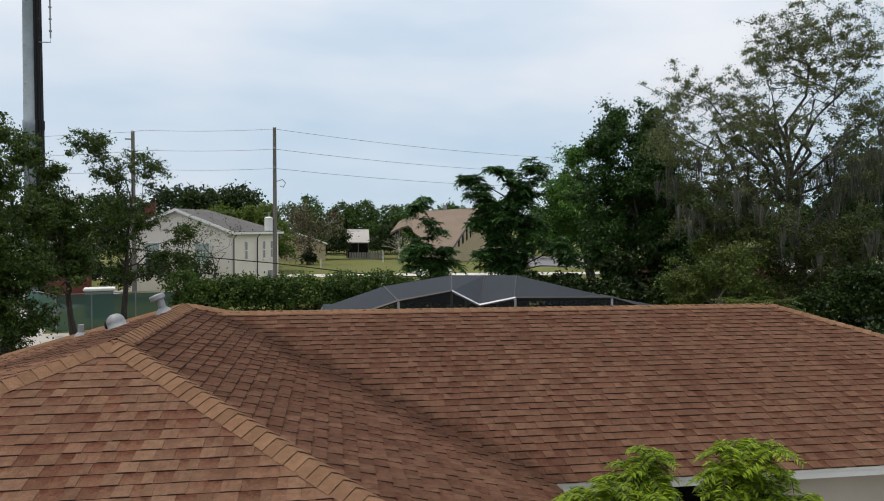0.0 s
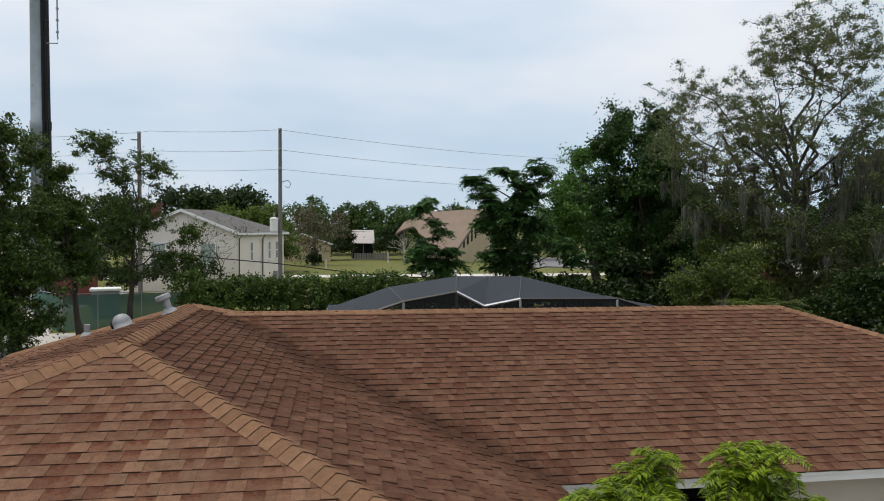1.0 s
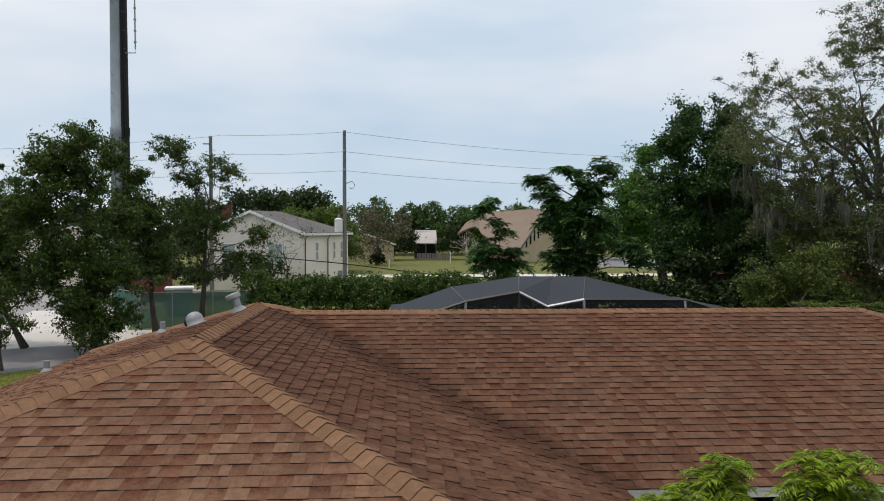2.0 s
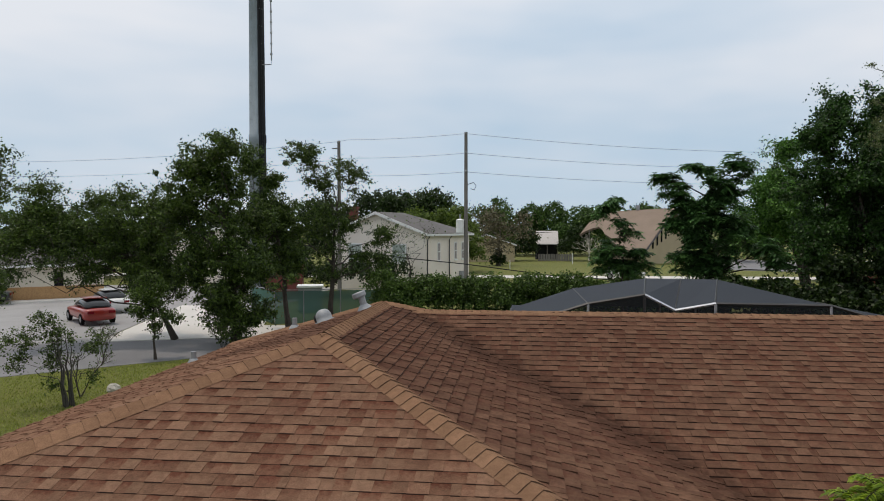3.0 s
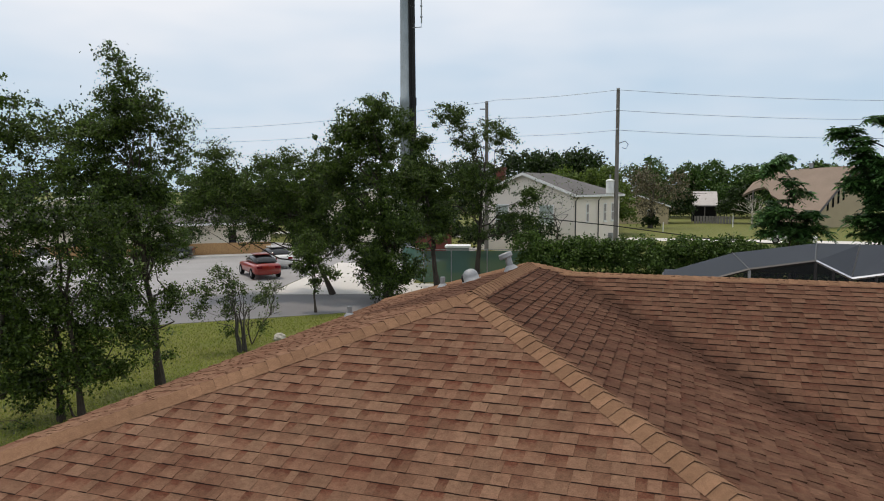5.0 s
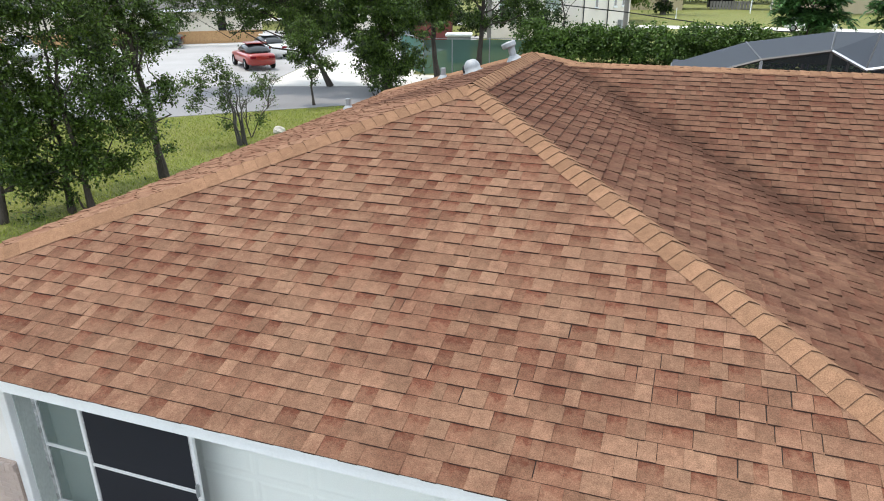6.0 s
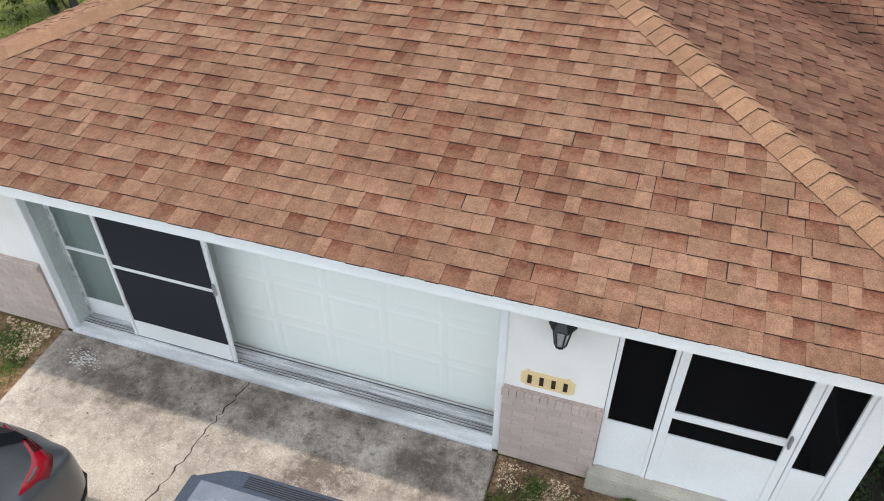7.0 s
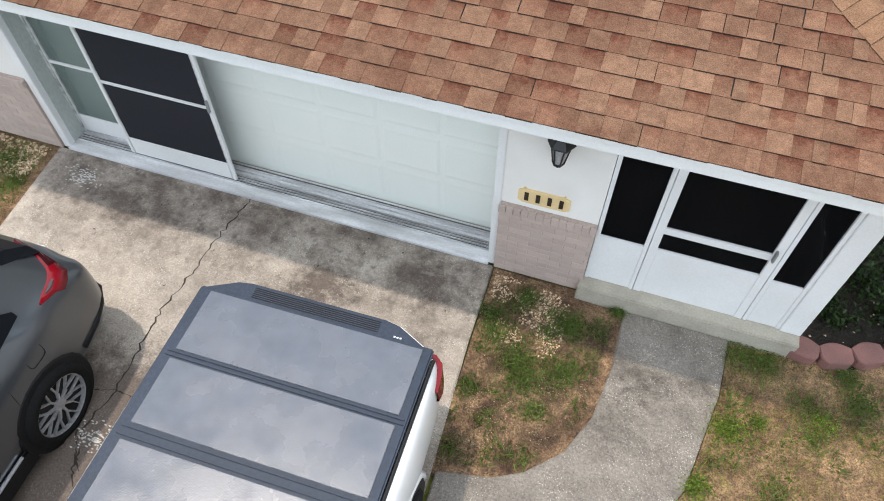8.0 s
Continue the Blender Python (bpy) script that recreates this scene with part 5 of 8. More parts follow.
def tree(label, base, lobes, leaf_mat_, leaves, leaf=0.1, trunk=0.12, seed=1, bark=None, clump=0.28, fork=0.35, stems=1, name="tree",
         category="tree", spread=0.95, twigs=14, moss=0, stand=(), moss_z=7.0, bough=0.30):
    """Trunk, limbs to each lobe of the crown, twigs to clumps of single leaves."""
    rng = np.random.default_rng(seed)
    bark = bark or M_BARK
    t = thing(name, label, category, (base[0], base[1], -0.05))
    lob = np.array(lobes, float)
    lob[:, 0] -= base[0]
    lob[:, 1] -= base[1]
    jitter = rng.normal(size=(len(lob), 2)) * lob[:, 3:4] * 0.45
    lob[:, :2] += jitter
    wood, fine = Geo(), Geo()
    crown = lob[:, :3].mean(axis=0)
    low = max(0.4, lob[:, 2].min() - lob[:, 3].max() * 0.4)
    top = lob[:, 2].max()
    mains = []
    starts = stand or [(0.0, 0.0)] * stems
    for s, st in enumerate(starts):
        ang = 2 * math.pi * s / max(1, len(starts)) + seed
        out = 0.0 if len(starts) == 1 else 0.5
        tip = np.array([crown[0] + out * math.cos(ang) * lob[:, 3].max(), crown[1] + out * math.sin(ang) * lob[:, 3].max(), top * 0.82])
        foot = np.array([st[0] + (0.12 * math.cos(ang) if len(starts) > 1 else 0), st[1] + (0.12 * math.sin(ang) if len(starts) > 1 else 0), 0.0])
        p = bend(foot, tip, rng, 9, 0.014)
        mains.append(p)
        r_ = np.linspace(trunk, trunk * 0.06, 9)
        r_[0] *= 1.45
        wood.tube(p, list(r_), 9)
    total = (lob[:, 3] ** 2).sum()
    pts, hang, nodes = [], [], []
    tufts = []
    for i, (x, y, z, r) in enumerate(lob):
        p = mains[i % len(mains)]
        hs = p[:, 2]
        k = int(np.argmin(np.abs(hs - max(low * 0.8, z - fork * (z - 0.2) - 0.3))))
        limb = bend(p[k], (x, y, z), rng, 7, 0.10)
        wood.tube(limb, list(np.linspace(trunk * 0.42 * (1 - 0.6 * k / 9), trunk * 0.05, 7)), 6)
        nodes += [q for q in limb[2:]]
        # each lobe is a handful of boughs that fan out, each bough a flat spray of tufts with gaps between
        boughs = max(5, int(11 * r / 0.8))
        n_cl = max(2, int(twigs * r / 0.8 / boughs))
        dirs = rng.normal(size=(boughs, 3))
        dirs[:, 2] = dirs[:, 2] * 0.9 + 0.25
        dirs /= np.linalg.norm(dirs, axis=1, keepdims=True)
        sub = np.array([x, y, z]) + dirs * r * spread * rng.uniform(0.2, 1.15, (boughs, 1))
        out_ = rng.normal(size=(boughs, n_cl, 3)) * r * np.array([bough, bough, bough * 0.9])
        cl = (sub[:, None, :] + out_).reshape(-1, 3)
        share = max(6, int(leaves * r * r / total / len(cl)))
        for c in cl:
            tufts.append((np.linalg.norm(c - np.array([x, y, z])) / r, *c, share))
        if moss and z < moss_z:
            hang.append(cl)
    # every tuft grows from the nearest branch that stands already, so the twigs fork and wind
    tufts.sort()
    grown = np.zeros((len(nodes) + 2 * len(tufts), 3))
    grown[:len(nodes)] = nodes
    m_ = len(nodes)
    for _, x, y, z, share in tufts:
        c = np.array([x, y, z])
        d = grown[:m_] - c
        s = grown[int(np.argmin((d * d).sum(axis=1) + np.maximum(0.0, d[:, 2]) * 0.6))]
        ln = np.linalg.norm(c - s)
        mid = (s + c) / 2 + rng.normal(size=3) * ln * 0.14
        r0 = min(trunk * 0.13, 0.006 + 0.016 * ln)
        if ln > 0.7:
            path = bend(s, c, rng, 7, 0.10)
            mid = path[3]
            fine.tube(path, list(np.linspace(r0, r0 * 0.35, 7)), 4, False)
        else:
            fine.tube([s, mid, c], [r0, r0 * 0.7, r0 * 0.35], 4, False)
        grown[m_], grown[m_ + 1] = mid, c
        m_ += 2
        k = max(3, int(share * rng.uniform(0.4, 1.6)))
        sig = clump * rng.uniform(0.7, 1.5)
        u = rng.normal(size=(k, 3))
        u /= np.linalg.norm(u, axis=1, keepdims=True)
        far = np.where(rng.uniform(size=(k, 1)) < 0.30, 2.2, 1.0)
        pts.append(c + u * rng.uniform(0.05, 1.0, (k, 1)) ** 0.6 * sig * far * np.array([1.3, 1.3, 0.85]))
    wood.made("trunk", bark, t)
    tagged(fine.made("twig_mass", bark, t), kind="stuff")
    pts = np.concatenate(pts)
    tagged(bulk("crown", leaf_cards(pts, leaf, rng, 0.25), 4, leaf_mat_, t), kind="stuff")
    if moss and hang:
        hang = np.concatenate(hang)
        pick = hang[rng.integers(0, len(hang), moss)] + rng.normal(size=(moss, 3)) * 0.25
        quads = []
        length = rng.uniform(0.25, 1.0, moss) ** 1.3 * 1.6
        for c, ln in zip(pick, length):
            a = rng.uniform(0, math.pi)
            for q in range(46):
                u, v = rng.normal(size=2) * 0.075
                w = rng.uniform(0.007, 0.016)
                wx, wy = math.cos(a + q) * w, math.sin(a + q) * w
                l2 = ln * 1.35 * rng.uniform(0.2, 1.0)
                x, y, z = c[0] + u * 1.5, c[1] + v * 1.5, c[2] + rng.normal() * 0.10
                sx, sy = -u * 1.1 + rng.normal() * 0.03, -v * 1.1 + rng.normal() * 0.03
                quads += [(x - wx, y - wy, z), (x + wx, y + wy, z), (x + wx + sx * 0.5, y + wy + sy * 0.5, z - l2 * 0.5), (x + sx, y + sy, z - l2)]
        tagged(bulk("hanging_moss", quads, 4, M_MOSS, t), "grey-green hanging moss strands", kind="stuff")
    return t


def frond_cards(origin, way, length, pairs, leaflet, rng, sag=0.5, wide=0.12):
    """Leaflets of one feather leaf."""
    way = np.array(way, float)
    way /= np.linalg.norm(way)
    side = np.cross(way, (0, 0, 1.0))
    side /= np.linalg.norm(side) + 1e-9
    out, line = [], []
    for k in range(pairs + 1):
        u = k / pairs
        p = np.array(origin) + way * length * u + np.array([0, 0, -sag * length * u * u])
        line.append(p)
        if k == 0:
            continue
        ln = leaflet * (0.55 + 0.9 * u * (1.25 - u)) * rng.uniform(0.85, 1.15)
        for s in (1, -1):
            d = side * s * 0.85 + way * 0.45 + np.array([0, 0, -0.25 + rng.normal() * 0.15])
            d /= np.linalg.norm(d)
            w = np.cross(d, (0, 0, 1.0))
            w /= np.linalg.norm(w) + 1e-9
            m_ = p + d * ln * 0.45
            out += [p, m_ + w * ln * wide, p + d * ln + np.array([0, 0, -ln * 0.25]), m_ - w * ln * wide]
    return out, line


def tuft_tree(label, base, lobes, material, tufts, trunk, seed):
    """Open tree whose bare limbs end in umbrella tufts of long drooping compound leaves."""
    rng = np.random.default_rng(seed)
    t = thing("tree", label, "tree", (base[0], base[1], -0.05))
    lob = np.array(lobes, float)
    lob[:, 0] -= base[0]
    lob[:, 1] -= base[1]
    top = lob[:, 2].max()
    crown = lob[:, :3].mean(axis=0)
    p = bend((0, 0, 0), (crown[0], crown[1], top * 0.88), rng, 9, 0.02)
    wood = Geo().tube(p, list(np.linspace(trunk, trunk * 0.25, 9)), 8)
    total = (lob[:, 3] ** 2).sum()
    cards = []
    for x, y, z, r in lob:
        k = int(np.argmin(np.abs(p[:, 2] - max(0.8, z - 1.0))))
        limb = bend(p[k], (x, y, z - r * 0.5), rng, 5, 0.06)
        wood.tube(limb, list(np.linspace(trunk * 0.4, trunk * 0.16, 5)), 6)
        for _ in range(max(2, int(tufts * r * r / total))):
            d = rng.normal(size=3)
            d /= np.linalg.norm(d)
            o = np.array([x, y, z]) + d * r * rng.uniform(0.3, 1.15) * np.array([1, 1, 0.85])
            wood.tube(bend(limb[-2], o, rng, 4, 0.08), list(np.linspace(trunk * 0.15, trunk * 0.07, 4)), 4, False)
            for _ in range(11):
                a = rng.uniform(0, 2 * math.pi)
                q, line = frond_cards(o, (math.cos(a), math.sin(a), 0.55 + rng.normal() * 0.45), rng.uniform(0.30, 0.55), 4, 0.30, rng, 0.55, 0.2)
                cards += q
    wood.made("trunk", M_BARK, t)
    tagged(bulk("crown", np.array(cards), 4, material, t), kind="stuff")
    return t


def feather_tree(label, base, lobes, material, fronds, length, pairs, leaflet, trunk=0.08, seed=1, name="tree", category="tree", up=0.25, sag=0.5, stems=1):
    """Small tree with compound, feather-like leaves in tiers."""
    rng = np.random.default_rng(seed)
    t = thing(name, label, category, (base[0], base[1], -0.05))
    lob = np.array(lobes, float)
    lob[:, 0] -= base[0]
    lob[:, 1] -= base[1]
    lob[:, :2] += rng.normal(size=(len(lob), 2)) * lob[:, 3:4] * 0.3
    wood = Geo()
    crown = lob[:, :3].mean(axis=0)
    mains = []
    for s in range(stems):
        a = 2 * math.pi * s / stems + seed
        p = bend((0.1 * math.cos(a) * (stems > 1), 0.1 * math.sin(a) * (stems > 1), 0),
                 (crown[0] + 0.3 * math.cos(a) * (stems > 1), crown[1] + 0.3 * math.sin(a) * (stems > 1), lob[:, 2].max() * 0.92), rng, 8, 0.04)
        mains.append(p)
        wood.tube(p, list(np.linspace(trunk, trunk * 0.25, 8)), 8)
    cards = []
    total = (lob[:, 3] ** 2).sum()
    for i, (x, y, z, r) in enumerate(lob):
        p = mains[i % stems]
        k = int(np.argmin(np.abs(p[:, 2] - z * 0.7)))
        limb = bend(p[k], (x, y, z - r * 0.4), rng, 5, 0.06)
        wood.tube(limb, list(np.linspace(trunk * 0.45, trunk * 0.15, 5)), 6)
        n = max(8, int(fronds * r * r / total))
        heads = max(2, n // 10)
        spots = np.array([x, y, z]) + rng.normal(size=(heads, 3)) * r * np.array([0.48, 0.48, 0.36])
        for o in spots:
            if trunk > 0.02:
                wood.tube(bend(limb[-2], o, rng, 4, 0.08), [trunk * 0.16, trunk * 0.13, trunk * 0.1, trunk * 0.07], 5, False)
            for j in range(n // heads):
                a = rng.uniform(0, 2 * math.pi)
                q, line = frond_cards(o, (math.cos(a), math.sin(a), up + rng.normal() * 0.3), length * rng.uniform(0.7, 1.2), pairs, leaflet, rng, sag)
                cards += q
                wood.tube([line[0], line[len(line) // 2], line[-1]], [0.006, 0.005, 0.003], 3, False)
    wood.made("trunk", M_BARK, t)
    tagged(bulk("crown", np.array(cards), 4, material, t), kind="stuff")
    return t


def bushes(name, label, lobes, material, leaves, leaf, seed, parent=None):
    """Dense shrubbery that cannot be counted: leaves over many lobes, with stems inside."""
    rng = np.random.default_rng(seed)
    lob = np.array(lobes, float)
    w = lob[:, 3] ** 2
    n = rng.multinomial(leaves, w / w.sum())
    pts = []
    for (x, y, z, r), m_ in zip(lob, n):
        k = max(3, int(m_ / 26))
        d = rng.normal(size=(k, 3))
        d /= np.linalg.norm(d, axis=1, keepdims=True)
        d[:, 2] = np.abs(d[:, 2]) * 1.1 - 0.35
        cl = np.array([x, y, z]) + d * r * rng.uniform(0.5, 1.08, (k, 1))
        pts.append(cl[rng.integers(0, k, m_)] + rng.normal(size=(m_, 3)) * r * 0.125)
    pts = np.concatenate(pts)
    pts = pts[pts[:, 2] > -0.02]
    ob = bulk(name, leaf_cards(pts, leaf, rng, 0.2, 0.6), 4, material)
    return tagged(ob, label, name.replace("_", " "), kind="stuff")


tree("slender green street tree with thin grey trunk on the lawn", (-13.74, 15.48), [(-14.3, 14.6, 8.4, 0.69), (-13.4, 15.2, 7.6, 0.72), (-14.6, 14.5, 7.4, 0.77), (-13.9, 14.8, 7.0, 0.77), (-13.1, 15.4, 6.8, 0.52), (-15.0, 14.2, 6.9, 0.69), (-15.0, 14.9, 6.2, 0.83), (-14.1, 15.6, 6.1, 0.77), (-15.3, 14.3, 5.9, 0.65), (-14.2, 14.7, 5.3, 0.83), (-13.7, 15.6, 5.2, 0.72), (-14.8, 14.2, 5.0, 0.72), (-13.0, 15.6, 5.5, 0.41), (-13.9, 14.7, 4.5, 0.79), (-13.3, 15.4, 4.3, 0.62), (-15.1, 14.8, 4.0, 0.62), (-14.2, 15.6, 3.5, 0.62), (-14.7, 15.1, 3.1, 0.52), (-13.9, 14.9, 2.5, 0.45), (-13.4, 15.5, 2.6, 0.45), (-14.8, 14.8, 2.2, 0.34)], M_LEAF, 60000, 0.082, 0.11, 1, clump=0.12, twigs=80)
tree("dense multi-stemmed green tree at the lawn edge", (-13.74, 12.08), [(-13.8, 12.0, 6.6, 0.99), (-14.1, 11.7, 5.3, 1.06), (-13.7, 12.1, 4.3, 0.97), (-14.0, 11.8, 2.9, 1.04), (-13.3, 12.5, 2.4, 0.81), (-14.2, 11.5, 1.8, 0.72), (-13.1, 12.7, 1.5, 0.52), (-13.7, 12.1, 1.3, 0.61), (-13.9, 11.9, 4.6, 0.89), (-14.2, 11.5, 3.8, 0.76), (-13.2, 13.0, 3.0, 0.8), (-12.9, 13.3, 2.0, 0.7), (-14.4, 11.4, 2.2, 0.8), (-14.6, 11.2, 3.2, 0.8), (-13.9, 12.2, 0.9, 0.55), (-14.5, 11.4, 1.0, 0.6), (-13.4, 12.8, 1.0, 0.5)], M_LEAF, 60000, 0.088, 0.075, 2, clump=0.135, stand=((0, 0), (-0.9, -0.9), (0.35, 0.25)), twigs=80)
tree("large dark green broadleaf tree by the street", (-13.4, 31.03), [(-14.3, 30.6, 8.9, 0.9), (-15.3, 30.2, 7.8, 1.06), (-13.7, 30.9, 7.5, 1.13), (-14.6, 30.5, 6.0, 1.46), (-13.0, 31.2, 5.6, 1.13), (-13.7, 30.9, 3.7, 1.61), (-12.5, 31.4, 3.4, 1.03), (-14.6, 30.5, 3.7, 1.01), (-13.7, 30.9, 1.4, 1.13), (-14.4, 30.6, 2.0, 0.86), (-12.8, 31.3, 1.4, 0.76)], M_LEAF, 70000, 0.138, 0.22, 3, clump=0.18, twigs=76)
tree("spreading green tree behind the lawn shrub", (-16.97, 31.97), [(-22.2, 29.6, 6.8, 0.91), (-23.0, 28.9, 5.6, 1.11), (-21.2, 30.3, 5.7, 1.15), (-20.1, 31.1, 6.4, 0.95), (-19.1, 31.7, 6.7, 1.01), (-18.2, 32.2, 6.5, 1.03), (-20.4, 30.9, 4.8, 1.16), (-18.9, 31.8, 4.9, 1.3), (-21.9, 29.8, 4.6, 0.92), (-17.7, 32.5, 4.7, 1.2), (-17.5, 32.6, 3.0, 0.92), (-18.4, 32.1, 3.0, 0.91), (-23.2, 28.8, 4.5, 0.79), (-19.2, 30.4, 4.5, 0.95), (-18.3, 31.0, 3.5, 0.89), (-17.6, 31.4, 4.8, 1.07), (-16.9, 31.8, 3.6, 1.01), (-16.1, 32.2, 4.5, 1.01), (-19.0, 30.6, 5.6, 1.01), (-20.3, 29.7, 5.1, 1.01), (-21.4, 29.0, 4.8, 0.89), (-16.4, 32.1, 2.8, 0.77), (-18.0, 31.2, 2.7, 0.59), (-22.4, 28.2, 4.4, 0.95), (-20.9, 29.3, 3.9, 0.89), (-21.7, 28.7, 5.7, 1.01), (-22.5, 28.1, 3.5, 0.59), (-20.0, 29.9, 3.3, 0.77)], M_LEAF, 78000, 0.12, 0.13, 4, clump=0.185, twigs=76)
tree("leaning green tree before the tower", (-12.33, 35.41), [(-13.8, 34.9, 8.7, 0.75), (-13.1, 35.1, 7.9, 0.54), (-13.7, 34.9, 6.4, 1.14), (-12.7, 35.3, 5.6, 0.85), (-13.3, 35.1, 4.1, 1.15), (-12.3, 35.4, 3.5, 0.85)], M_LEAF, 36000, 0.13, 0.15, 5, clump=0.17, twigs=76)
tree("thin-crowned tree before the white house", (-10.72, 37.5), [(-12.3, 37.0, 9.6, 0.69), (-11.1, 37.4, 9.5, 0.76), (-11.7, 37.2, 8.1, 0.82), (-9.6, 37.8, 8.2, 0.76), (-10.2, 37.6, 8.9, 0.51), (-10.8, 37.5, 5.9, 1.02), (-12.1, 37.1, 5.0, 0.89), (-9.6, 37.8, 5.6, 0.89), (-8.4, 38.1, 5.0, 0.8), (-9.0, 37.9, 3.7, 0.7), (-7.6, 38.3, 3.7, 0.51), (-10.9, 37.5, 4.0, 0.89)], M_LEAF, 25000, 0.125, 0.16, 6, clump=0.16, twigs=60, spread=1.25)
tree("small round-headed tree at the street edge", (-15.22, 27.01), [(-15.3, 27.0, 2.1, 0.62), (-15.5, 26.8, 2.8, 0.52), (-14.8, 27.2, 2.6, 0.48), (-15.2, 27.0, 1.4, 0.34), (-15.3, 27.0, 3.4, 0.48), (-15.7, 26.7, 2.1, 0.43), (-14.7, 27.3, 1.7, 0.39)], M_LEAF, 7000, 0.1, 0.055, 7, clump=0.12, twigs=60)
tree("open multi-stemmed shrub on the lawn", (-13.88, 19.58), [(-14.4, 19.2, 2.1, 0.53), (-13.7, 19.7, 2.3, 0.54), (-14.8, 18.9, 1.5, 0.31), (-14.1, 19.4, 1.4, 0.42), (-13.5, 19.9, 1.7, 0.32), (-13.4, 19.9, 0.9, 0.25), (-14.6, 19.1, 2.7, 0.38), (-13.1, 20.1, 2.1, 0.29), (-14.3, 19.3, 0.8, 0.25)], M_LEAF, 5600, 0.075, 0.045, 8, clump=0.11, stems=4, name="shrub", category="shrub", bark=M_BARK_GREY, twigs=56)
tree("huge old oak with olive leaves and hanging moss", (18.39, 23.7), [(17.4, 24.4, 13.0, 1.09), (18.5, 23.6, 13.2, 0.96), (19.5, 22.8, 12.4, 0.87), (16.6, 25.0, 12.0, 1.06), (17.8, 24.2, 11.4, 1.19), (19.0, 23.3, 11.5, 0.95), (14.4, 26.4, 8.3, 1.0), (13.5, 26.8, 9.0, 0.75), (14.5, 26.3, 11.0, 0.96), (15.6, 25.6, 10.7, 1.09), (14.0, 26.6, 9.8, 0.88), (15.1, 25.9, 9.0, 1.26), (16.5, 25.0, 9.3, 1.23), (17.5, 24.4, 9.0, 1.2), (18.7, 23.5, 9.2, 1.06), (19.7, 22.7, 9.7, 0.83), (16.2, 25.3, 7.6, 1.24), (14.9, 26.0, 7.1, 0.96), (17.5, 24.3, 7.1, 1.1), (18.6, 23.5, 7.3, 1.07), (19.6, 22.7, 7.6, 1.04)], M_LEAF_OAK, 112000, 0.074, 0.26, 29, bark=M_BARK_GREY, clump=0.125, moss=60, moss_z=8.2, twigs=64, spread=1.12, bough=0.33)
tree("lower oak draped with grey hanging moss", (15.64, 23.83), [(16.4, 23.3, 5.5, 0.97), (14.7, 24.4, 5.5, 0.91), (15.4, 24.0, 4.3, 1.07), (16.7, 23.1, 4.5, 0.96), (17.6, 22.4, 4.9, 0.86), (18.6, 21.6, 5.2, 0.91), (17.2, 22.8, 3.5, 0.66), (18.1, 22.0, 4.1, 0.81)], M_LEAF_OAKDARK, 56000, 0.085, 0.177, 10, bark=M_BARK_PALE, clump=0.16, moss=60, twigs=60, spread=1.15, bough=0.38)
tree("tall dense dark green tree", (14.95, 32.75), [(14.2, 33.1, 11.1, 0.68), (15.2, 32.6, 10.8, 0.76), (13.8, 33.2, 9.8, 0.91), (15.6, 32.5, 9.5, 1.07), (14.6, 32.9, 8.4, 1.42), (13.3, 33.5, 9.1, 0.75), (15.6, 32.4, 7.5, 1.35), (13.6, 33.3, 7.3, 1.21), (16.6, 32.0, 6.4, 1.18), (15.1, 32.7, 5.8, 1.48), (16.4, 32.1, 4.7, 1.18), (16.8, 31.8, 3.9, 0.9), (14.1, 33.1, 4.7, 1.09)], M_LEAF_LUSH, 78000, 0.155, 0.26, 11, clump=0.21, twigs=80)
tree("lighter green tree behind the dark one", (16.43, 41.89), [(15.8, 42.1, 10.1, 0.94), (14.7, 42.5, 8.1, 1.09), (13.6, 42.9, 7.4, 0.95), (15.3, 42.3, 6.6, 1.38), (14.0, 42.8, 5.6, 1.31), (16.0, 42.0, 5.2, 1.16), (17.0, 41.7, 5.6, 1.08)], M_LEAF_BRIGHT, 40000, 0.165, 0.24, 12, clump=0.24, stand=((0, 0), (0.8, 0.3)), twigs=70)
tuft_tree("open tree with tufts of large leaves", (8.52, 32.92), [(6.7, 33.3, 7.8, 0.5), (7.9, 33.1, 8.3, 0.42), (7.1, 33.2, 7.2, 0.56), (8.6, 32.9, 7.7, 0.61), (9.6, 32.6, 8.5, 0.5), (10.0, 32.5, 8.1, 0.33), (7.7, 33.1, 6.6, 0.78), (9.0, 32.8, 6.9, 0.89), (9.5, 32.6, 7.3, 0.55), (7.1, 33.2, 5.7, 0.61), (8.2, 33.0, 5.5, 1.0), (9.3, 32.7, 5.5, 0.89), (7.7, 33.1, 4.1, 0.78), (9.0, 32.8, 4.3, 0.78), (8.6, 32.9, 3.6, 0.78), (10.5, 31.9, 4.6, 0.6), (11.2, 31.6, 3.9, 0.5)], M_LEAF_TUFT, 250, 0.11, 13)
tuft_tree("slim tree with tufts of large leaves", (5.19, 35.62), [(4.6, 35.7, 6.7, 0.5), (4.2, 35.8, 6.2, 0.32), (5.1, 35.6, 5.7, 0.35), (5.2, 35.6, 5.1, 0.38), (4.5, 35.7, 4.3, 0.74), (5.7, 35.6, 4.3, 0.53), (4.2, 35.8, 3.6, 0.53), (5.4, 35.6, 3.4, 0.65), (6.1, 35.5, 3.6, 0.38)], M_LEAF_TUFT, 76, 0.06, 14)
tree("nearly leafless small tree before the white house", (-6.19, 39.52), [(-6.7, 39.4, 5.6, 0.72), (-5.7, 39.6, 5.3, 0.66), (-7.3, 39.3, 5.0, 0.59), (-6.4, 39.5, 4.0, 0.59)], M_LEAF, 350, 0.11, 0.085, 15, clump=0.3, twigs=10)
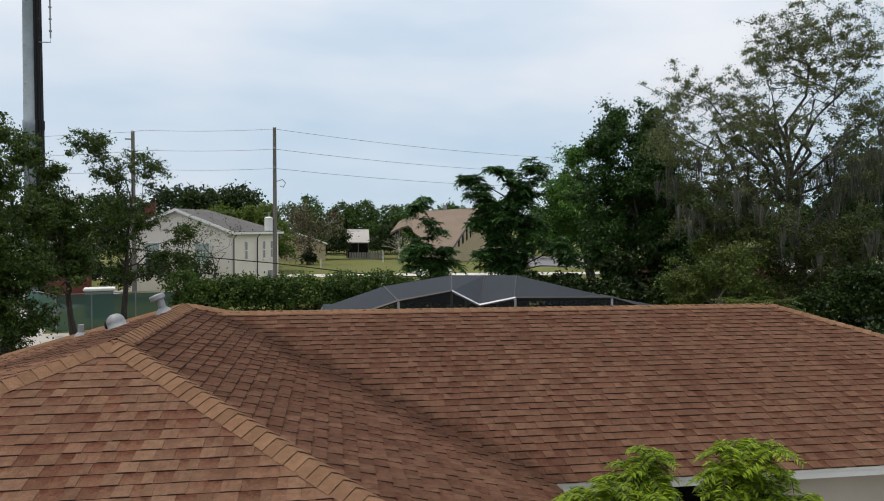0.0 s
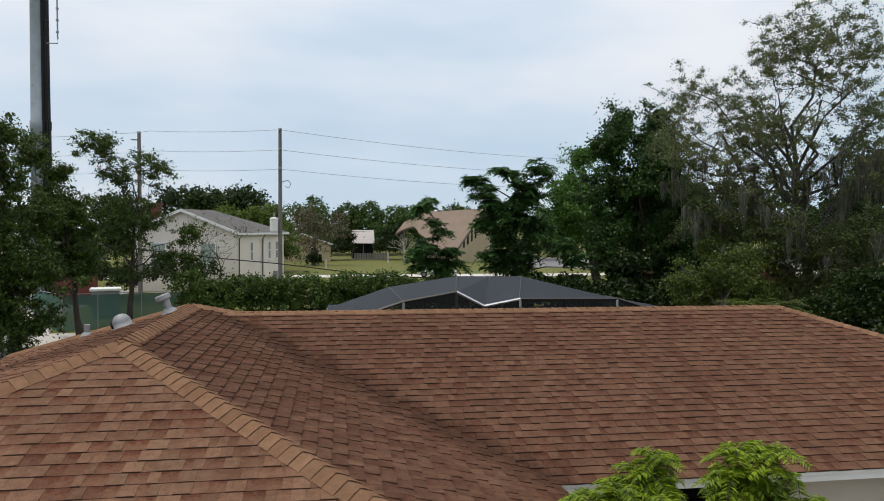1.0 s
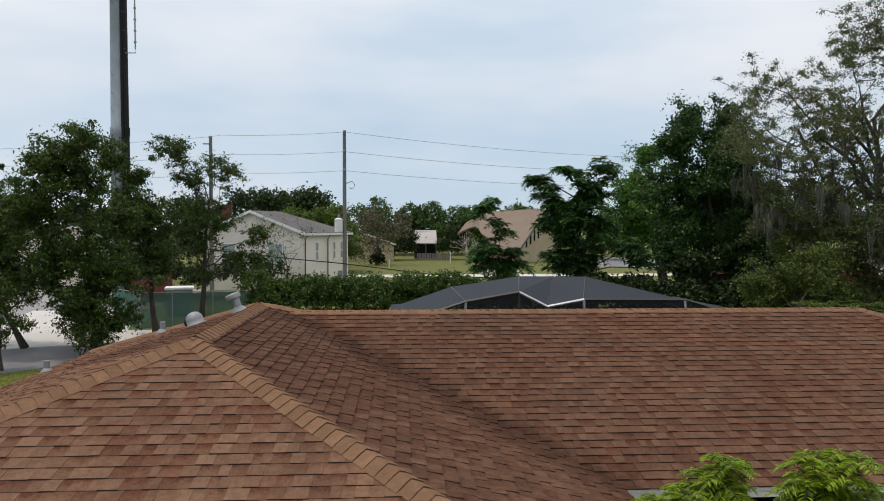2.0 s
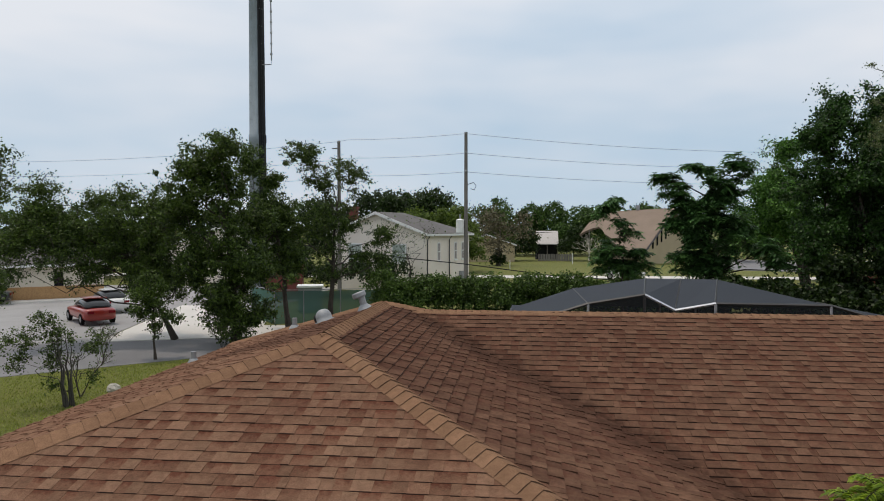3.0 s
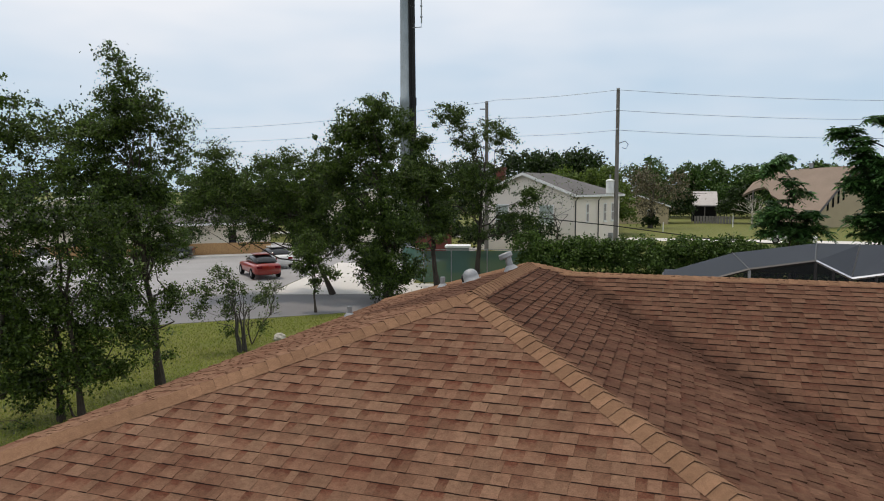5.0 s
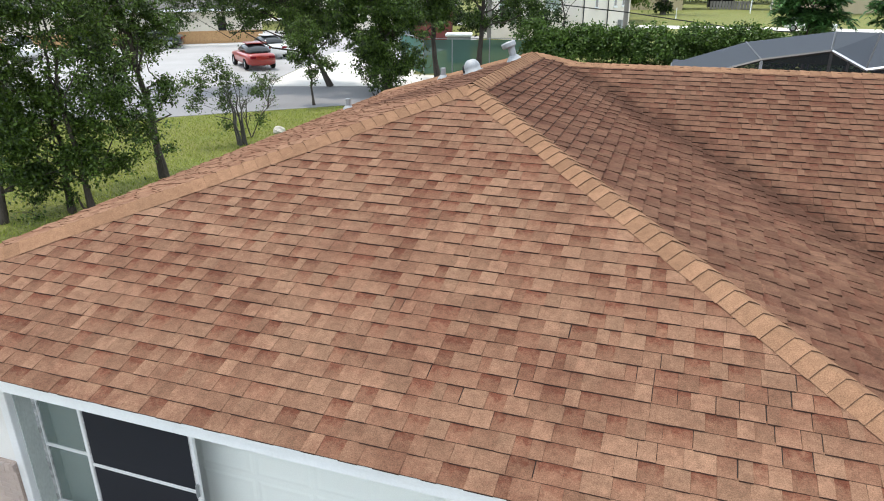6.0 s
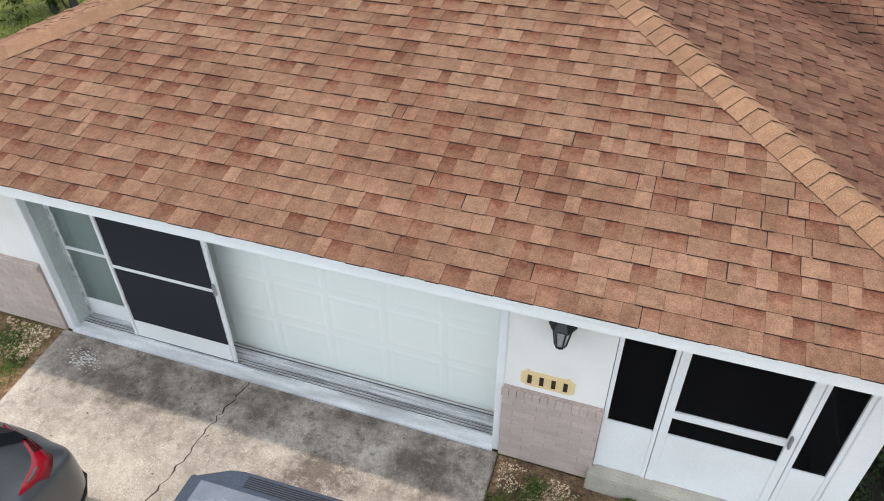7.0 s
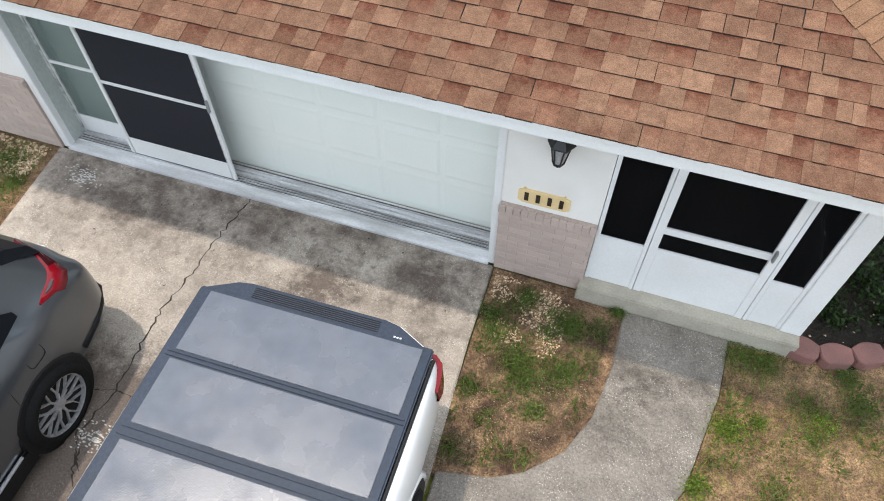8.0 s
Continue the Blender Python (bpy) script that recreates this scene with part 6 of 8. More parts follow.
tree("grey weeping bare tree on the field", (-3.44, 99.94), [(-3.6, 99.9, 6.5, 2.25), (-5.8, 99.8, 5.5, 1.6), (-1.5, 100.0, 5.5, 1.78), (-3.6, 99.9, 3.1, 2.01)], M_TWIG, 3000, 0.34, 0.3, 16, clump=0.7, twigs=20, bark=M_BARK_GREY)
feather_tree("golden-green shrub with feathery leaves in the court", (3.6, 6.2), [(2.74, 6.2, 3.10, 0.26), (2.98, 6.2, 3.16, 0.26), (2.86, 6.1, 2.96, 0.32), (4.04, 6.2, 3.10, 0.26), (4.28, 6.2, 3.10, 0.26), (4.16, 6.1, 2.92, 0.32), (2.66, 6.1, 2.78, 0.30), (4.38, 6.1, 2.74, 0.30), (3.5, 6.1, 2.46, 0.30), (3.0, 6.2, 2.50, 0.36), (4.1, 6.2, 2.46, 0.36)], M_LEAF_GOLD, 820, 0.29, 12, 0.11, 0.03, 17, "shrub", "shrub", 0.6, 0.6, 3)
rr = np.random.default_rng(3)
bushes("hedge", "tall overgrown dark green hedge behind the yard", [(x, 36.5 + 0.14 * (x + 8) + rr.normal() * 0.4, z, 0.85) for x in np.arange(-7.6, 6.5, 0.75) for z in (0.5, 1.5, 2.25 + rr.normal() * 0.15)], M_LEAF_HEDGE, 72000, 0.14, 31)
bushes("undergrowth", "dense dark undergrowth below the big trees", [(10 + i * 0.8 + rr.normal() * 0.5, 31 - i * 0.28 + rr.normal() * 0.8, z, 1.1) for i in range(24) for z in (0.6, 1.9 + rr.normal() * 0.4)], M_LEAF_DARK, 40000, 0.2, 32)
bushes("undergrowth", "dark shrubs crowding the tree trunks", [(9.8 + i * 0.62 + rr.normal() * 0.3, 30.2 + rr.normal() * 0.5, z + rr.normal() * 0.25, 0.8) for i in range(13) for z in (1.2, 2.5)], M_LEAF_DARK, 26000, 0.17, 57)
bushes("undergrowth", "dark tangled shrubs under the tall tree", [(6.0 + i * 0.62 + rr.normal() * 0.25, 31.6 + rr.normal() * 0.5 - max(0.0, i - 10) * 0.12, z + rr.normal() * 0.25, 0.75) for i in range(22) for z in ((1.4, 2.5) if i < 11 else (1.6, 2.7, 3.5))], M_LEAF_DARK, 40000, 0.18, 58)
bushes("undergrowth", "low green bushes beyond the pool enclosure", [(4.5 + i * 0.7, 40 + rr.normal(), 0.8 + rr.uniform(0, 1.2), 0.9) for i in range(14)], M_LEAF_DARK, 26000, 0.2, 33)
def woods(x0, x1, y, h, n, seed):
    r2 = np.random.default_rng(seed)
    out = []
    for k in range(n):
        x = x0 + (x1 - x0) * (k + r2.uniform(0, 1)) / n
        hh = h * r2.uniform(0.78, 1.12)
        out += [(x + r2.normal() * 1.5, y + r2.normal() * 4, hh * f, h * 0.24 * r2.uniform(0.8, 1.2)) for f in (0.25, 0.5, 0.72)]
    return out
bushes("far_woods", "distant belt of green trees", woods(-160, 160, 165, 12.5, 60, 1), M_LEAF_FAR, 60000, 0.64, 34)
bushes("far_woods", "distant dark trees behind the white house", woods(-30, -9, 95, 11.5, 8, 2), M_LEAF_DARK, 34000, 0.42, 35)
bushes("far_woods", "light green trees behind the white house", woods(-14.5, -8.5, 84, 8.6, 5, 3), M_LEAF_LIGHT, 26000, 0.34, 36)
bushes("far_woods", "distant trees behind the field", woods(-6, 30, 140, 10.5, 16, 4), M_LEAF_FAR, 46000, 0.51, 37)
bushes("far_woods", "round dark trees beside the shed", [(0.6, 116, 2.2, 2.0), (0.9, 116, 4.0, 1.6), (8.4, 117, 2.4, 2.2), (9.3, 118, 4.2, 1.8), (-3.4, 100.5, 0.8, 1.1)], M_LEAF_DARK, 20000, 0.32, 38)
bushes("far_woods", "trees behind the street buildings", woods(-110, -30, 72, 8.5, 26, 5), M_LEAF_DARK, 30000, 0.6, 39)
bushes("far_woods", "dark trees beyond the far parking lot", woods(27, 80, 122, 9.5, 16, 8), M_LEAF_DARK, 30000, 0.5, 41)
bushes("far_woods", "trees closing the right side", woods(30, 110, 75, 11, 22, 6), M_LEAF_DARK, 24000, 0.66, 40)
feather_tree("low palmetto with yellow-green fronds behind the roof", (10.41, 16.61), [(10.2, 16.7, 3.3, 0.24), (10.5, 16.5, 3.4, 0.27), (10.8, 16.4, 3.4, 0.21)], M_LEAF_LIGHT, 46, 0.55, 10, 0.13, 0.05, 51, "palmetto", "palm", 0.7, 0.5)
feather_tree("low palmetto with yellow-green fronds behind the roof", (11.35, 15.98), [(11.2, 16.1, 3.4, 0.2), (11.4, 15.9, 3.4, 0.2)], M_LEAF_LIGHT, 36, 0.55, 10, 0.13, 0.05, 52, "palmetto", "palm", 0.7, 0.5)
bushes("undergrowth", "dark shaded undergrowth below the oak", [(15.2, 19.9, 2.9, 0.54), (15.6, 19.5, 3.1, 0.61), (16.0, 19.2, 3.1, 0.64), (16.4, 18.8, 3.3, 0.7), (16.8, 18.6, 3.1, 0.69), (17.1, 18.2, 3.3, 0.68), (15.9, 19.3, 3.8, 0.46), (16.5, 18.8, 4.0, 0.52), (16.9, 18.4, 3.8, 0.51), (17.4, 17.9, 3.2, 0.67)], M_LEAF_DARK, 26000, 0.11, 53)
bushes("undergrowth", "dark bushes in the fenced yard", [(-21 + i * 1.0, 55 + rr.normal(), 0.9 + rr.uniform(0, 1.6), 1.2) for i in range(12)], M_LEAF_DARK, 9000, 0.22, 54)
tree("bushy light green tree below the oak", (13.95, 23.7), [(13.7, 23.8, 4.1, 0.93), (14.3, 23.5, 3.4, 0.84), (13.4, 24.0, 3.1, 0.72), (14.7, 23.2, 3.0, 0.75), (14.0, 23.7, 4.9, 0.71), (15.3, 22.9, 3.0, 0.62)], M_LEAF_OLIVE, 34000, 0.095, 0.12, 55, clump=0.17, twigs=60, bark=M_BARK_PALE)
tree("dark dense cedar behind the mossy oak", (29.43, 34.0), [(29.43, 34.0, 9.04, 1.41), (28.24, 34.0, 7.78, 1.58), (29.85, 34.0, 6.55, 1.6), (27.96, 34.0, 5.29, 1.75), (29.58, 34.0, 3.73, 1.96), (27.67, 34.0, 3.11, 1.58), (27.48, 34.0, 10.24, 0.76), (30.18, 34.0, 10.92, 1.06)], M_LEAF_DARK, 40000, 0.15, 0.2, 61, clump=0.24, twigs=44)
tree("dark broadleaf tree between the tall tree and the oak", (20.95, 37.0), [(19.36, 37.0, 6.22, 1.32), (20.95, 37.0, 4.92, 1.42), (19.74, 37.0, 3.94, 1.58), (18.2, 37.0, 2.98, 1.39), (22.04, 37.0, 3.28, 1.43), (20.56, 37.0, 7.2, 0.91)], M_LEAF_DARK, 30000, 0.14, 0.16, 62, clump=0.24, twigs=44)


# small bare saplings on the lawn
def bare_shrub(base, height, seed, label, bark=None, leaves=220):
    rng = np.random.default_rng(seed)
    t = thing("shrub", label, "shrub", (base[0], base[1], -0.05))
    g_ = Geo()
    tips = []
    def grow(p, d, ln, r, depth):
        q = p + d * ln
        g_.tube([p, (p + q) / 2 + rng.normal(size=3) * ln * 0.05, q], [r, r * 0.8, r * 0.6], 5, False)
        tips.append(q)
        if depth:
            for _ in range(3):
                e = d + rng.normal(size=3) * 0.55
                e[2] = abs(e[2]) * 0.8 + 0.1
                grow(q, e / np.linalg.norm(e), ln * rng.uniform(0.55, 0.8), r * 0.6, depth - 1)
    for k in range(3):
        d = np.array([rng.normal() * 0.3, rng.normal() * 0.3, 1.0])
        grow(np.zeros(3), d / np.linalg.norm(d), height * 0.4, 0.02 * height / 1.5, 3)
    tagged(g_.made("stem_mass", bark or M_BARK, t), kind="stuff")
    tips = np.array(tips)
    pts = tips[rng.integers(0, len(tips), leaves)] + rng.normal(size=(leaves, 3)) * 0.06
    bulk("leaves", leaf_cards(pts, 0.08, rng), 4, M_LEAF, t)
    return t


bare_shrub((-16.9, 26.0), 1.7, 3, "leafless twiggy shrub at the lawn edge")
bare_shrub((-13.4, 29.5), 1.3, 5, "thin twiggy sapling at the street edge")
bare_shrub((10.2, 106.0), 4.6, 12, "pale leafless tree before the hall", M_ROCK, 60)
bare_shrub((-14.2, 20.6), 1.8, 9, "twiggy sapling beside the lawn shrub")

rock = Geo().turned([(0.0, 0.22), (0.12, 0.20), (0.20, 0.12), (0.22, 0.04), (0.2, -0.06)], (-13.65, 21.55, 0.0), 9)
rng_ = random.Random(2)
rock.v = [(x + rng_.uniform(-.03, .03), y + rng_.uniform(-.03, .03), z + rng_.uniform(-.02, .02)) for x, y, z in rock.v]
tagged(rock.made("rock", M_ROCK, smooth=False), "pale limestone rock on the lawn", "rock")


# ---- screened pool enclosure behind the house ----
cagehouse = thing("pool_enclosure", "screened pool enclosure with dark mesh hip roof", "pool enclosure", (0, 0, 0))
FP = [(-0.3, 17.6, 2.9), (1.66, 17.6, 3.54), (3.05, 17.6, 3.78), (3.79, 17.6, 3.40), (4.76, 17.6, 3.58), (7.46, 17.6, 3.56), (8.68, 17.6, 3.2)]
BP = [(-0.35, 22.0, 2.88), (1.6, 22.0, 3.54), (3.81, 22.0, 3.88), (4.9, 22.0, 3.87), (5.98, 22.0, 3.86), (8.9, 22.0, 3.18), (10.86, 22.0, 2.81)]
for i in range(6):
    Geo().add([FP[i], FP[i + 1], BP[i + 1], BP[i]], [(0, 1, 2, 3)]).made("screen_roof_panel", M_CAGE, cagehouse, "taut dark screen cloth")
    a, b = FP[i], FP[i + 1]
    Geo().add([(a[0], a[1], 0), (b[0], b[1], 0), b, a], [(0, 1, 2, 3)]).made("screen_wall_panel", M_CAGESIDE, cagehouse)
    Geo().tube([a, b], 0.035, 4).made("roof_beam", M_ALU if i in (2, 3) else M_BRONZE, cagehouse)
    c, d = BP[i], BP[i + 1]
    Geo().add([c, d, (d[0], 25.5, 2.6), (c[0], 25.5, 2.6)], [(0, 1, 2, 3)]).made("screen_roof_panel", M_CAGE, cagehouse)
for i in range(7):
    a, b = FP[i], BP[i]
    Geo().tube([(a[0], a[1], 0), a], 0.035, 4).made("post", M_ALU if i in (1, 4, 5) else M_BRONZE, cagehouse)
    Geo().tube([(a[0], a[1] + 0.05, a[2] + 0.005), (b[0], b[1], b[2] + 0.005)], 0.022, 4).made("rafter", M_BRONZE, cagehouse)
    Geo().tube([(b[0], 25.5, 0), (b[0], 25.5, 2.6)], 0.035, 4).made("post", M_BRONZE, cagehouse)
for i in (2, 3, 5):
    x = (FP[i][0] + FP[i + 1][0]) / 2
    z = (FP[i][2] + FP[i + 1][2]) / 2
    Geo().tube([(x, 17.6, 0), (x, 17.6, z)], 0.025, 4).made("post", M_BRONZE, cagehouse)

# ---- neighbouring buildings ----
def gable_house(name, label, corner, turn, width, length, wall_h, rise, wall_m, roof_m, over=0.35, category="house", hip=0.0):
    """Gabled house: local x along the gable wall to the left of the corner (0 to -width), y along the side; hip: how far the far end slopes in."""
    h = thing(name, label, category, (*corner, 0), turn)
    Geo().add([(-width, 0, -0.1), (0, 0, -0.1), (0, length, -0.1), (-width, length, -0.1), (-width, 0, wall_h), (0, 0, wall_h), (0, length, wall_h), (-width, length, wall_h),
                      (-width / 2, 0, wall_h + rise), (-width / 2, length - hip, wall_h + rise)],
                     [(0, 1, 5, 8, 4), (1, 2, 6, 5), (2, 3, 7, 9, 6), (3, 0, 4, 7)]).made("wall", wall_m, h)
    k = rise / (width / 2)
    e = wall_h - over * k
    for s, x0 in ((1, over), (-1, -width - over)):
        mid = -width / 2
        v = [(x0, -over, e), (x0, length + over, e), (mid, length + over - hip * 1.04, wall_h + rise), (mid, -over, wall_h + rise)]
        v += [(x, y, z + 0.16) for x, y, z in v]
        q = [(0, 1, 2, 3), (7, 6, 5, 4), (0, 4, 5, 1), (1, 5, 6, 2), (2, 6, 7, 3), (3, 7, 4, 0)]
        Geo().add(v, q).made("roof", roof_m, h)
        Geo().add([(x0, -over - 0.03, e - 0.06), (mid, -over - 0.03, wall_h + rise - 0.06), (mid, -over - 0.03, wall_h + rise + 0.17), (x0, -over - 0.03, e + 0.17),
                   (x0, -over, e - 0.06), (mid, -over, wall_h + rise - 0.06), (mid, -over, wall_h + rise + 0.17), (x0, -over, e + 0.17)],
                  [(0, 1, 2, 3), (7, 6, 5, 4), (0, 4, 5, 1), (3, 2, 6, 7), (0, 3, 7, 4), (1, 5, 6, 2)]).made("fascia", M_WHITE, h)
        Geo().box(x0 - 0.03, x0 + 0.03, -over, length + over, e - 0.05, e + 0.13).made("gutter", M_WHITE, h)
    if hip:
        v = [(over, length + over, e), (-width - over, length + over, e), (-width / 2, length + over - hip * 1.04, wall_h + rise)]
        Geo().add(v + [(x, y, z + 0.16) for x, y, z in v], [(2, 1, 0), (3, 4, 5), (0, 1, 4, 3), (1, 2, 5, 4), (2, 0, 3, 5)]).made("roof", roof_m, h)
    return h


def wall_window(parent, x0, x1, y, z0, z1, pane_m=None, along="x"):
    """Window with frame, sill and two panes on a wall that faces -y (along x) or +x (along y)."""
    def bx(a0, a1, d0, d1, c0, c1):
        return Geo().box(a0, a1, y + d0, y + d1, c0, c1) if along == "x" else Geo().box(y - d1, y - d0, a0, a1, c0, c1)
    w = bx(x0, x1, -0.03, 0.01, z0, z1).made("window", M_WHITE, parent)
    zm = (z0 + z1) / 2
    bx(x0 + 0.08, x1 - 0.08, -0.05, -0.03, zm + 0.04, z1 - 0.08).made("pane", pane_m or M_WINDOW, w)
    bx(x0 + 0.08, x1 - 0.08, -0.05, -0.03, z0 + 0.08, zm - 0.04).made("pane", pane_m or M_WINDOW, w)
    bx(x0 - 0.06, x1 + 0.06, -0.12, 0.0, z0 - 0.08, z0).made("sill", M_WHITE, w)
    return w


nb = gable_house("house", "two-storey off-white house with grey gable roof", (-8.0, 57.0), -20.4, 9.6, 8.6, 4.95, 1.75, M_HOUSEWHITE, M_GREYROOF, hip=4.2)
wall_window(nb, -3.3, -1.9, 0, 2.5, 4.1, M_BLIND)
wall_window(nb, -7.8, -6.4, 0, 2.5, 4.1, M_BLIND)
for y in (2.1, 5.4, 6.9):
    wall_window(nb, y, y + 0.5, 0, 2.6, 4.2, M_PALEPANE, "y")
for y in (0.08, 4.2):
    Geo().tube([(0.35, y, 4.75), (0.12, y, 4.45), (0.10, y, 0.1)], 0.05, 6).made("downspout", M_BRONZE, nb, "dark downpipe")
Geo().box(0.0, 0.35, 6.4, 6.8, 0.2, 1.5).made("meter_box", M_GALV, nb)
Geo().tube([(-3.6, 4.5, 5.6), (-3.6, 4.5, 6.5)], 0.13, 8).made("roof_vent", M_GALV, nb)

stack = Geo().box(-18.95, -18.05, 74.0, 74.8, -0.1, 7.6).box(-19.05, -17.95, 73.9, 74.9, 7.6, 7.8)
tagged(stack.made("chimney", M_REDPAINT), "dull red brick chimney stack behind the white house", "chimney")

# steep hall: its shingle roof sweeps out on one side over an arched porch
ha = thing("hall", "tan hall with a steep brown shingle roof", "house", (0, 0, 0))
RIDGE = Vector((23.41, 110.55, 8.56))
ALONG, DOWN = Vector((-0.75, 0.66, -0.03)).normalized(), Vector((-0.52, -0.62, -0.59)).normalized()
OUT = ALONG.cross(DOWN).normalized()
OUT = OUT if OUT.z > 0 else -OUT
sweep = [(9.5 + 4.7 * k / 6, 3.1 * (k / 6) ** 2.2) for k in range(1, 7)]
arch = [(13.6 - 6.5 * k / 6, 5.6 - 1.2 * math.sin(math.pi * min(1.0, k / 3.6)) + 4.2 * max(0.0, k / 6 - 0.45) ** 1.1) for k in range(7)]
flat_outline = [(-0.25, 0.0), (9.5, 0.0), *sweep, (14.15, 6.4), *arch, (5.2, 12.9), (-0.25, 12.9)]
face_up = [RIDGE + ALONG * u + DOWN * v for u, v in flat_outline]
n_ = len(face_up)
Geo().add(face_up + [p - OUT * 0.35 for p in face_up], [tuple(range(n_)), tuple(range(2 * n_ - 1, n_ - 1, -1)), *[(i, n_ + i, n_ + (i + 1) % n_, (i + 1) % n_) for i in range(n_)]]).made("roof", M_TANROOF, ha)
side_ = Vector((-ALONG.y, ALONG.x, 0)).normalized()
side_ = side_ if side_.dot(DOWN) < 0 else -side_
back_down = (side_ * 0.81 + Vector((0, 0, -0.59))).normalized()
q = [RIDGE, RIDGE + ALONG * 9.5, RIDGE + ALONG * 9.5 + back_down * 6.6, RIDGE + back_down * 6.6]
Geo().add(q + [p + Vector((0, 0, -0.35)) for p in q], [(0, 1, 2, 3), (7, 6, 5, 4), (0, 4, 5, 1), (1, 5, 6, 2), (2, 6, 7, 3), (3, 7, 4, 0)]).made("roof", M_TANROOF, ha)
# gable wall under the rake, with tall slots between the ribs
inset = ALONG * 0.9
foot_a, foot_b, peak = RIDGE + inset + DOWN * 12.2, RIDGE + inset + back_down * 6.0, RIDGE + inset + Vector((0, 0, -0.5))
ground_ = [Vector((p.x, p.y, -0.1)) for p in (foot_a, foot_b)]
Geo().add([ground_[0], ground_[1], foot_b + Vector((0, 0, -0.4)), peak, foot_a + Vector((0, 0, -0.4))], [(0, 1, 2, 3, 4)]).made("wall", M_TANWALL, ha)
for k in range(5):
    u = 0.08 + 0.13 * k
    hi = peak.lerp(foot_a, u)
    hi.z -= 0.7
    lo = hi.lerp(Vector((hi.x, hi.y, 0)), 0.45 if k < 4 else 0.3)
    w_ = (foot_a - foot_b).normalized() * 0.24
    o_ = -ALONG * 0.05
    v = [hi - w_ + o_, hi + w_ + o_, lo + w_ + o_, lo - w_ + o_]
    Geo().add(v + [p + ALONG * 0.04 for p in v], [(0, 1, 2, 3), (7, 6, 5, 4), (0, 4, 5, 1), (1, 5, 6, 2), (2, 6, 7, 3), (3, 7, 4, 0)]).made("window", M_WINDOW, ha)
Geo().tube([RIDGE + Vector((0, 0, -0.3)) - OUT * 0.1 - ALONG * 0.3, RIDGE + DOWN * 12.9 - OUT * 0.1 - ALONG * 0.3], 0.16, 4).made("rake_board", M_BRONZE, ha, "dark rake beam along the gable")
lad = Geo().tube([RIDGE + ALONG * 12.9 + DOWN * 5.2, Vector((*(RIDGE + ALONG * 12.9 + DOWN * 5.2).xy, 0))], 0.09, 6)
lad.made("post", M_POLE, ha)
vent_ = RIDGE + ALONG * 6.3
Geo().tube([vent_, vent_ + Vector((0, 0, 0.75))], 0.28, 8).made("roof_vent", M_GALV, ha)

# pale-roofed open shed and a small tan house by the field
sh = thing("shed", "open shed with a pale metal roof", "shed", (0, 0, 0))
Geo().add([(2.2, 118.6, 2.75), (6.2, 118.4, 2.75), (6.2, 122.0, 4.95), (2.2, 122.2, 4.95), (2.2, 118.6, 2.6), (6.2, 118.4, 2.6), (6.2, 122.0, 4.8), (2.2, 122.2, 4.8)],
          [(0, 1, 2, 3), (7, 6, 5, 4), (0, 4, 5, 1), (1, 5, 6, 2), (2, 6, 7, 3), (3, 7, 4, 0)]).made("roof", M_PALEROOF, sh)
Geo().box(2.3, 6.1, 121.6, 122.0, 0, 4.7).made("wall", M_BLACK, sh)
for x in (2.3, 4.2, 6.0):
    Geo().box(x, x + 0.15, 118.7, 118.85, 0, 2.7).made("post", M_POLE, sh)
th = gable_house("house", "small tan house with grey roof beside the field", (-1.2, 112.0), 8, 9, 7, 2.7, 1.6, M_TANWALL, M_GREYROOF)
wall_window(th, -3.2, -2.0, 0, 1.0, 2.2)
g_ = Geo()
for k in range(14):
    x = 2.6 + k * 0.42
    g_ = Geo().box(x, x + 0.34, 114.6, 114.7, 0, 1.15)
    if k == 0:
        lf = thing("fence", "low weathered fence before the shed", "fence", (0, 0, 0))
    g_.made("board", M_POLE, lf)
pt = Geo().tube([(7.6, 106, -0.1), (7.6, 106, 1.6)], 0.07, 6)
tagged(pt.made("marker_post", M_WHITE), "thin white marker post in the field", "post")
pt = Geo().tube([(-1.6, 92, -0.1), (-1.6, 92, 1.2)], 0.06, 6)
tagged(pt.made("marker_post", M_WHITE), "thin white marker post in the field", "post")
# low cream building across the street
lb = thing("building", "long low cream building with ochre lower wall", "building", (-33.0, 50.1, 0), 37.5)
Geo().box(-34, 0.5, 0, 9, 1.05, 2.55).made("wall", M_CREAM, lb)
Geo().box(-34, 0.5, -0.03, 9, -0.1, 1.05).made("lower_wall", M_OCHRE, lb, "ochre painted lower wall")
Geo().box(-34.6, 1.0, -0.8, 9.5, 2.56, 2.72).made("roof_edge", M_WHITE, lb)
rf = Geo().add([(-34.6, -0.8, 2.73), (1.0, -0.8, 2.73), (1.0, 9.5, 2.73), (-34.6, 9.5, 2.73), (-31, 4.3, 4.2), (-2, 4.3, 4.2)], [(0, 1, 5, 4), (1, 2, 5), (2, 3, 4, 5), (3, 0, 4)])
rf.made("roof", M_GREYROOF, lb)
for x in (-2.9, -9.5, -14.5, -20.0):
    Geo().box(x, x + 0.62, -0.025, 0.05, 0.95, 2.10).made("window", M_WINDOW, lb)
Geo().box(-34, 0.5, -1.6, -0.2, -0.1, 0.12).made("kerb", M_LOT, lb)
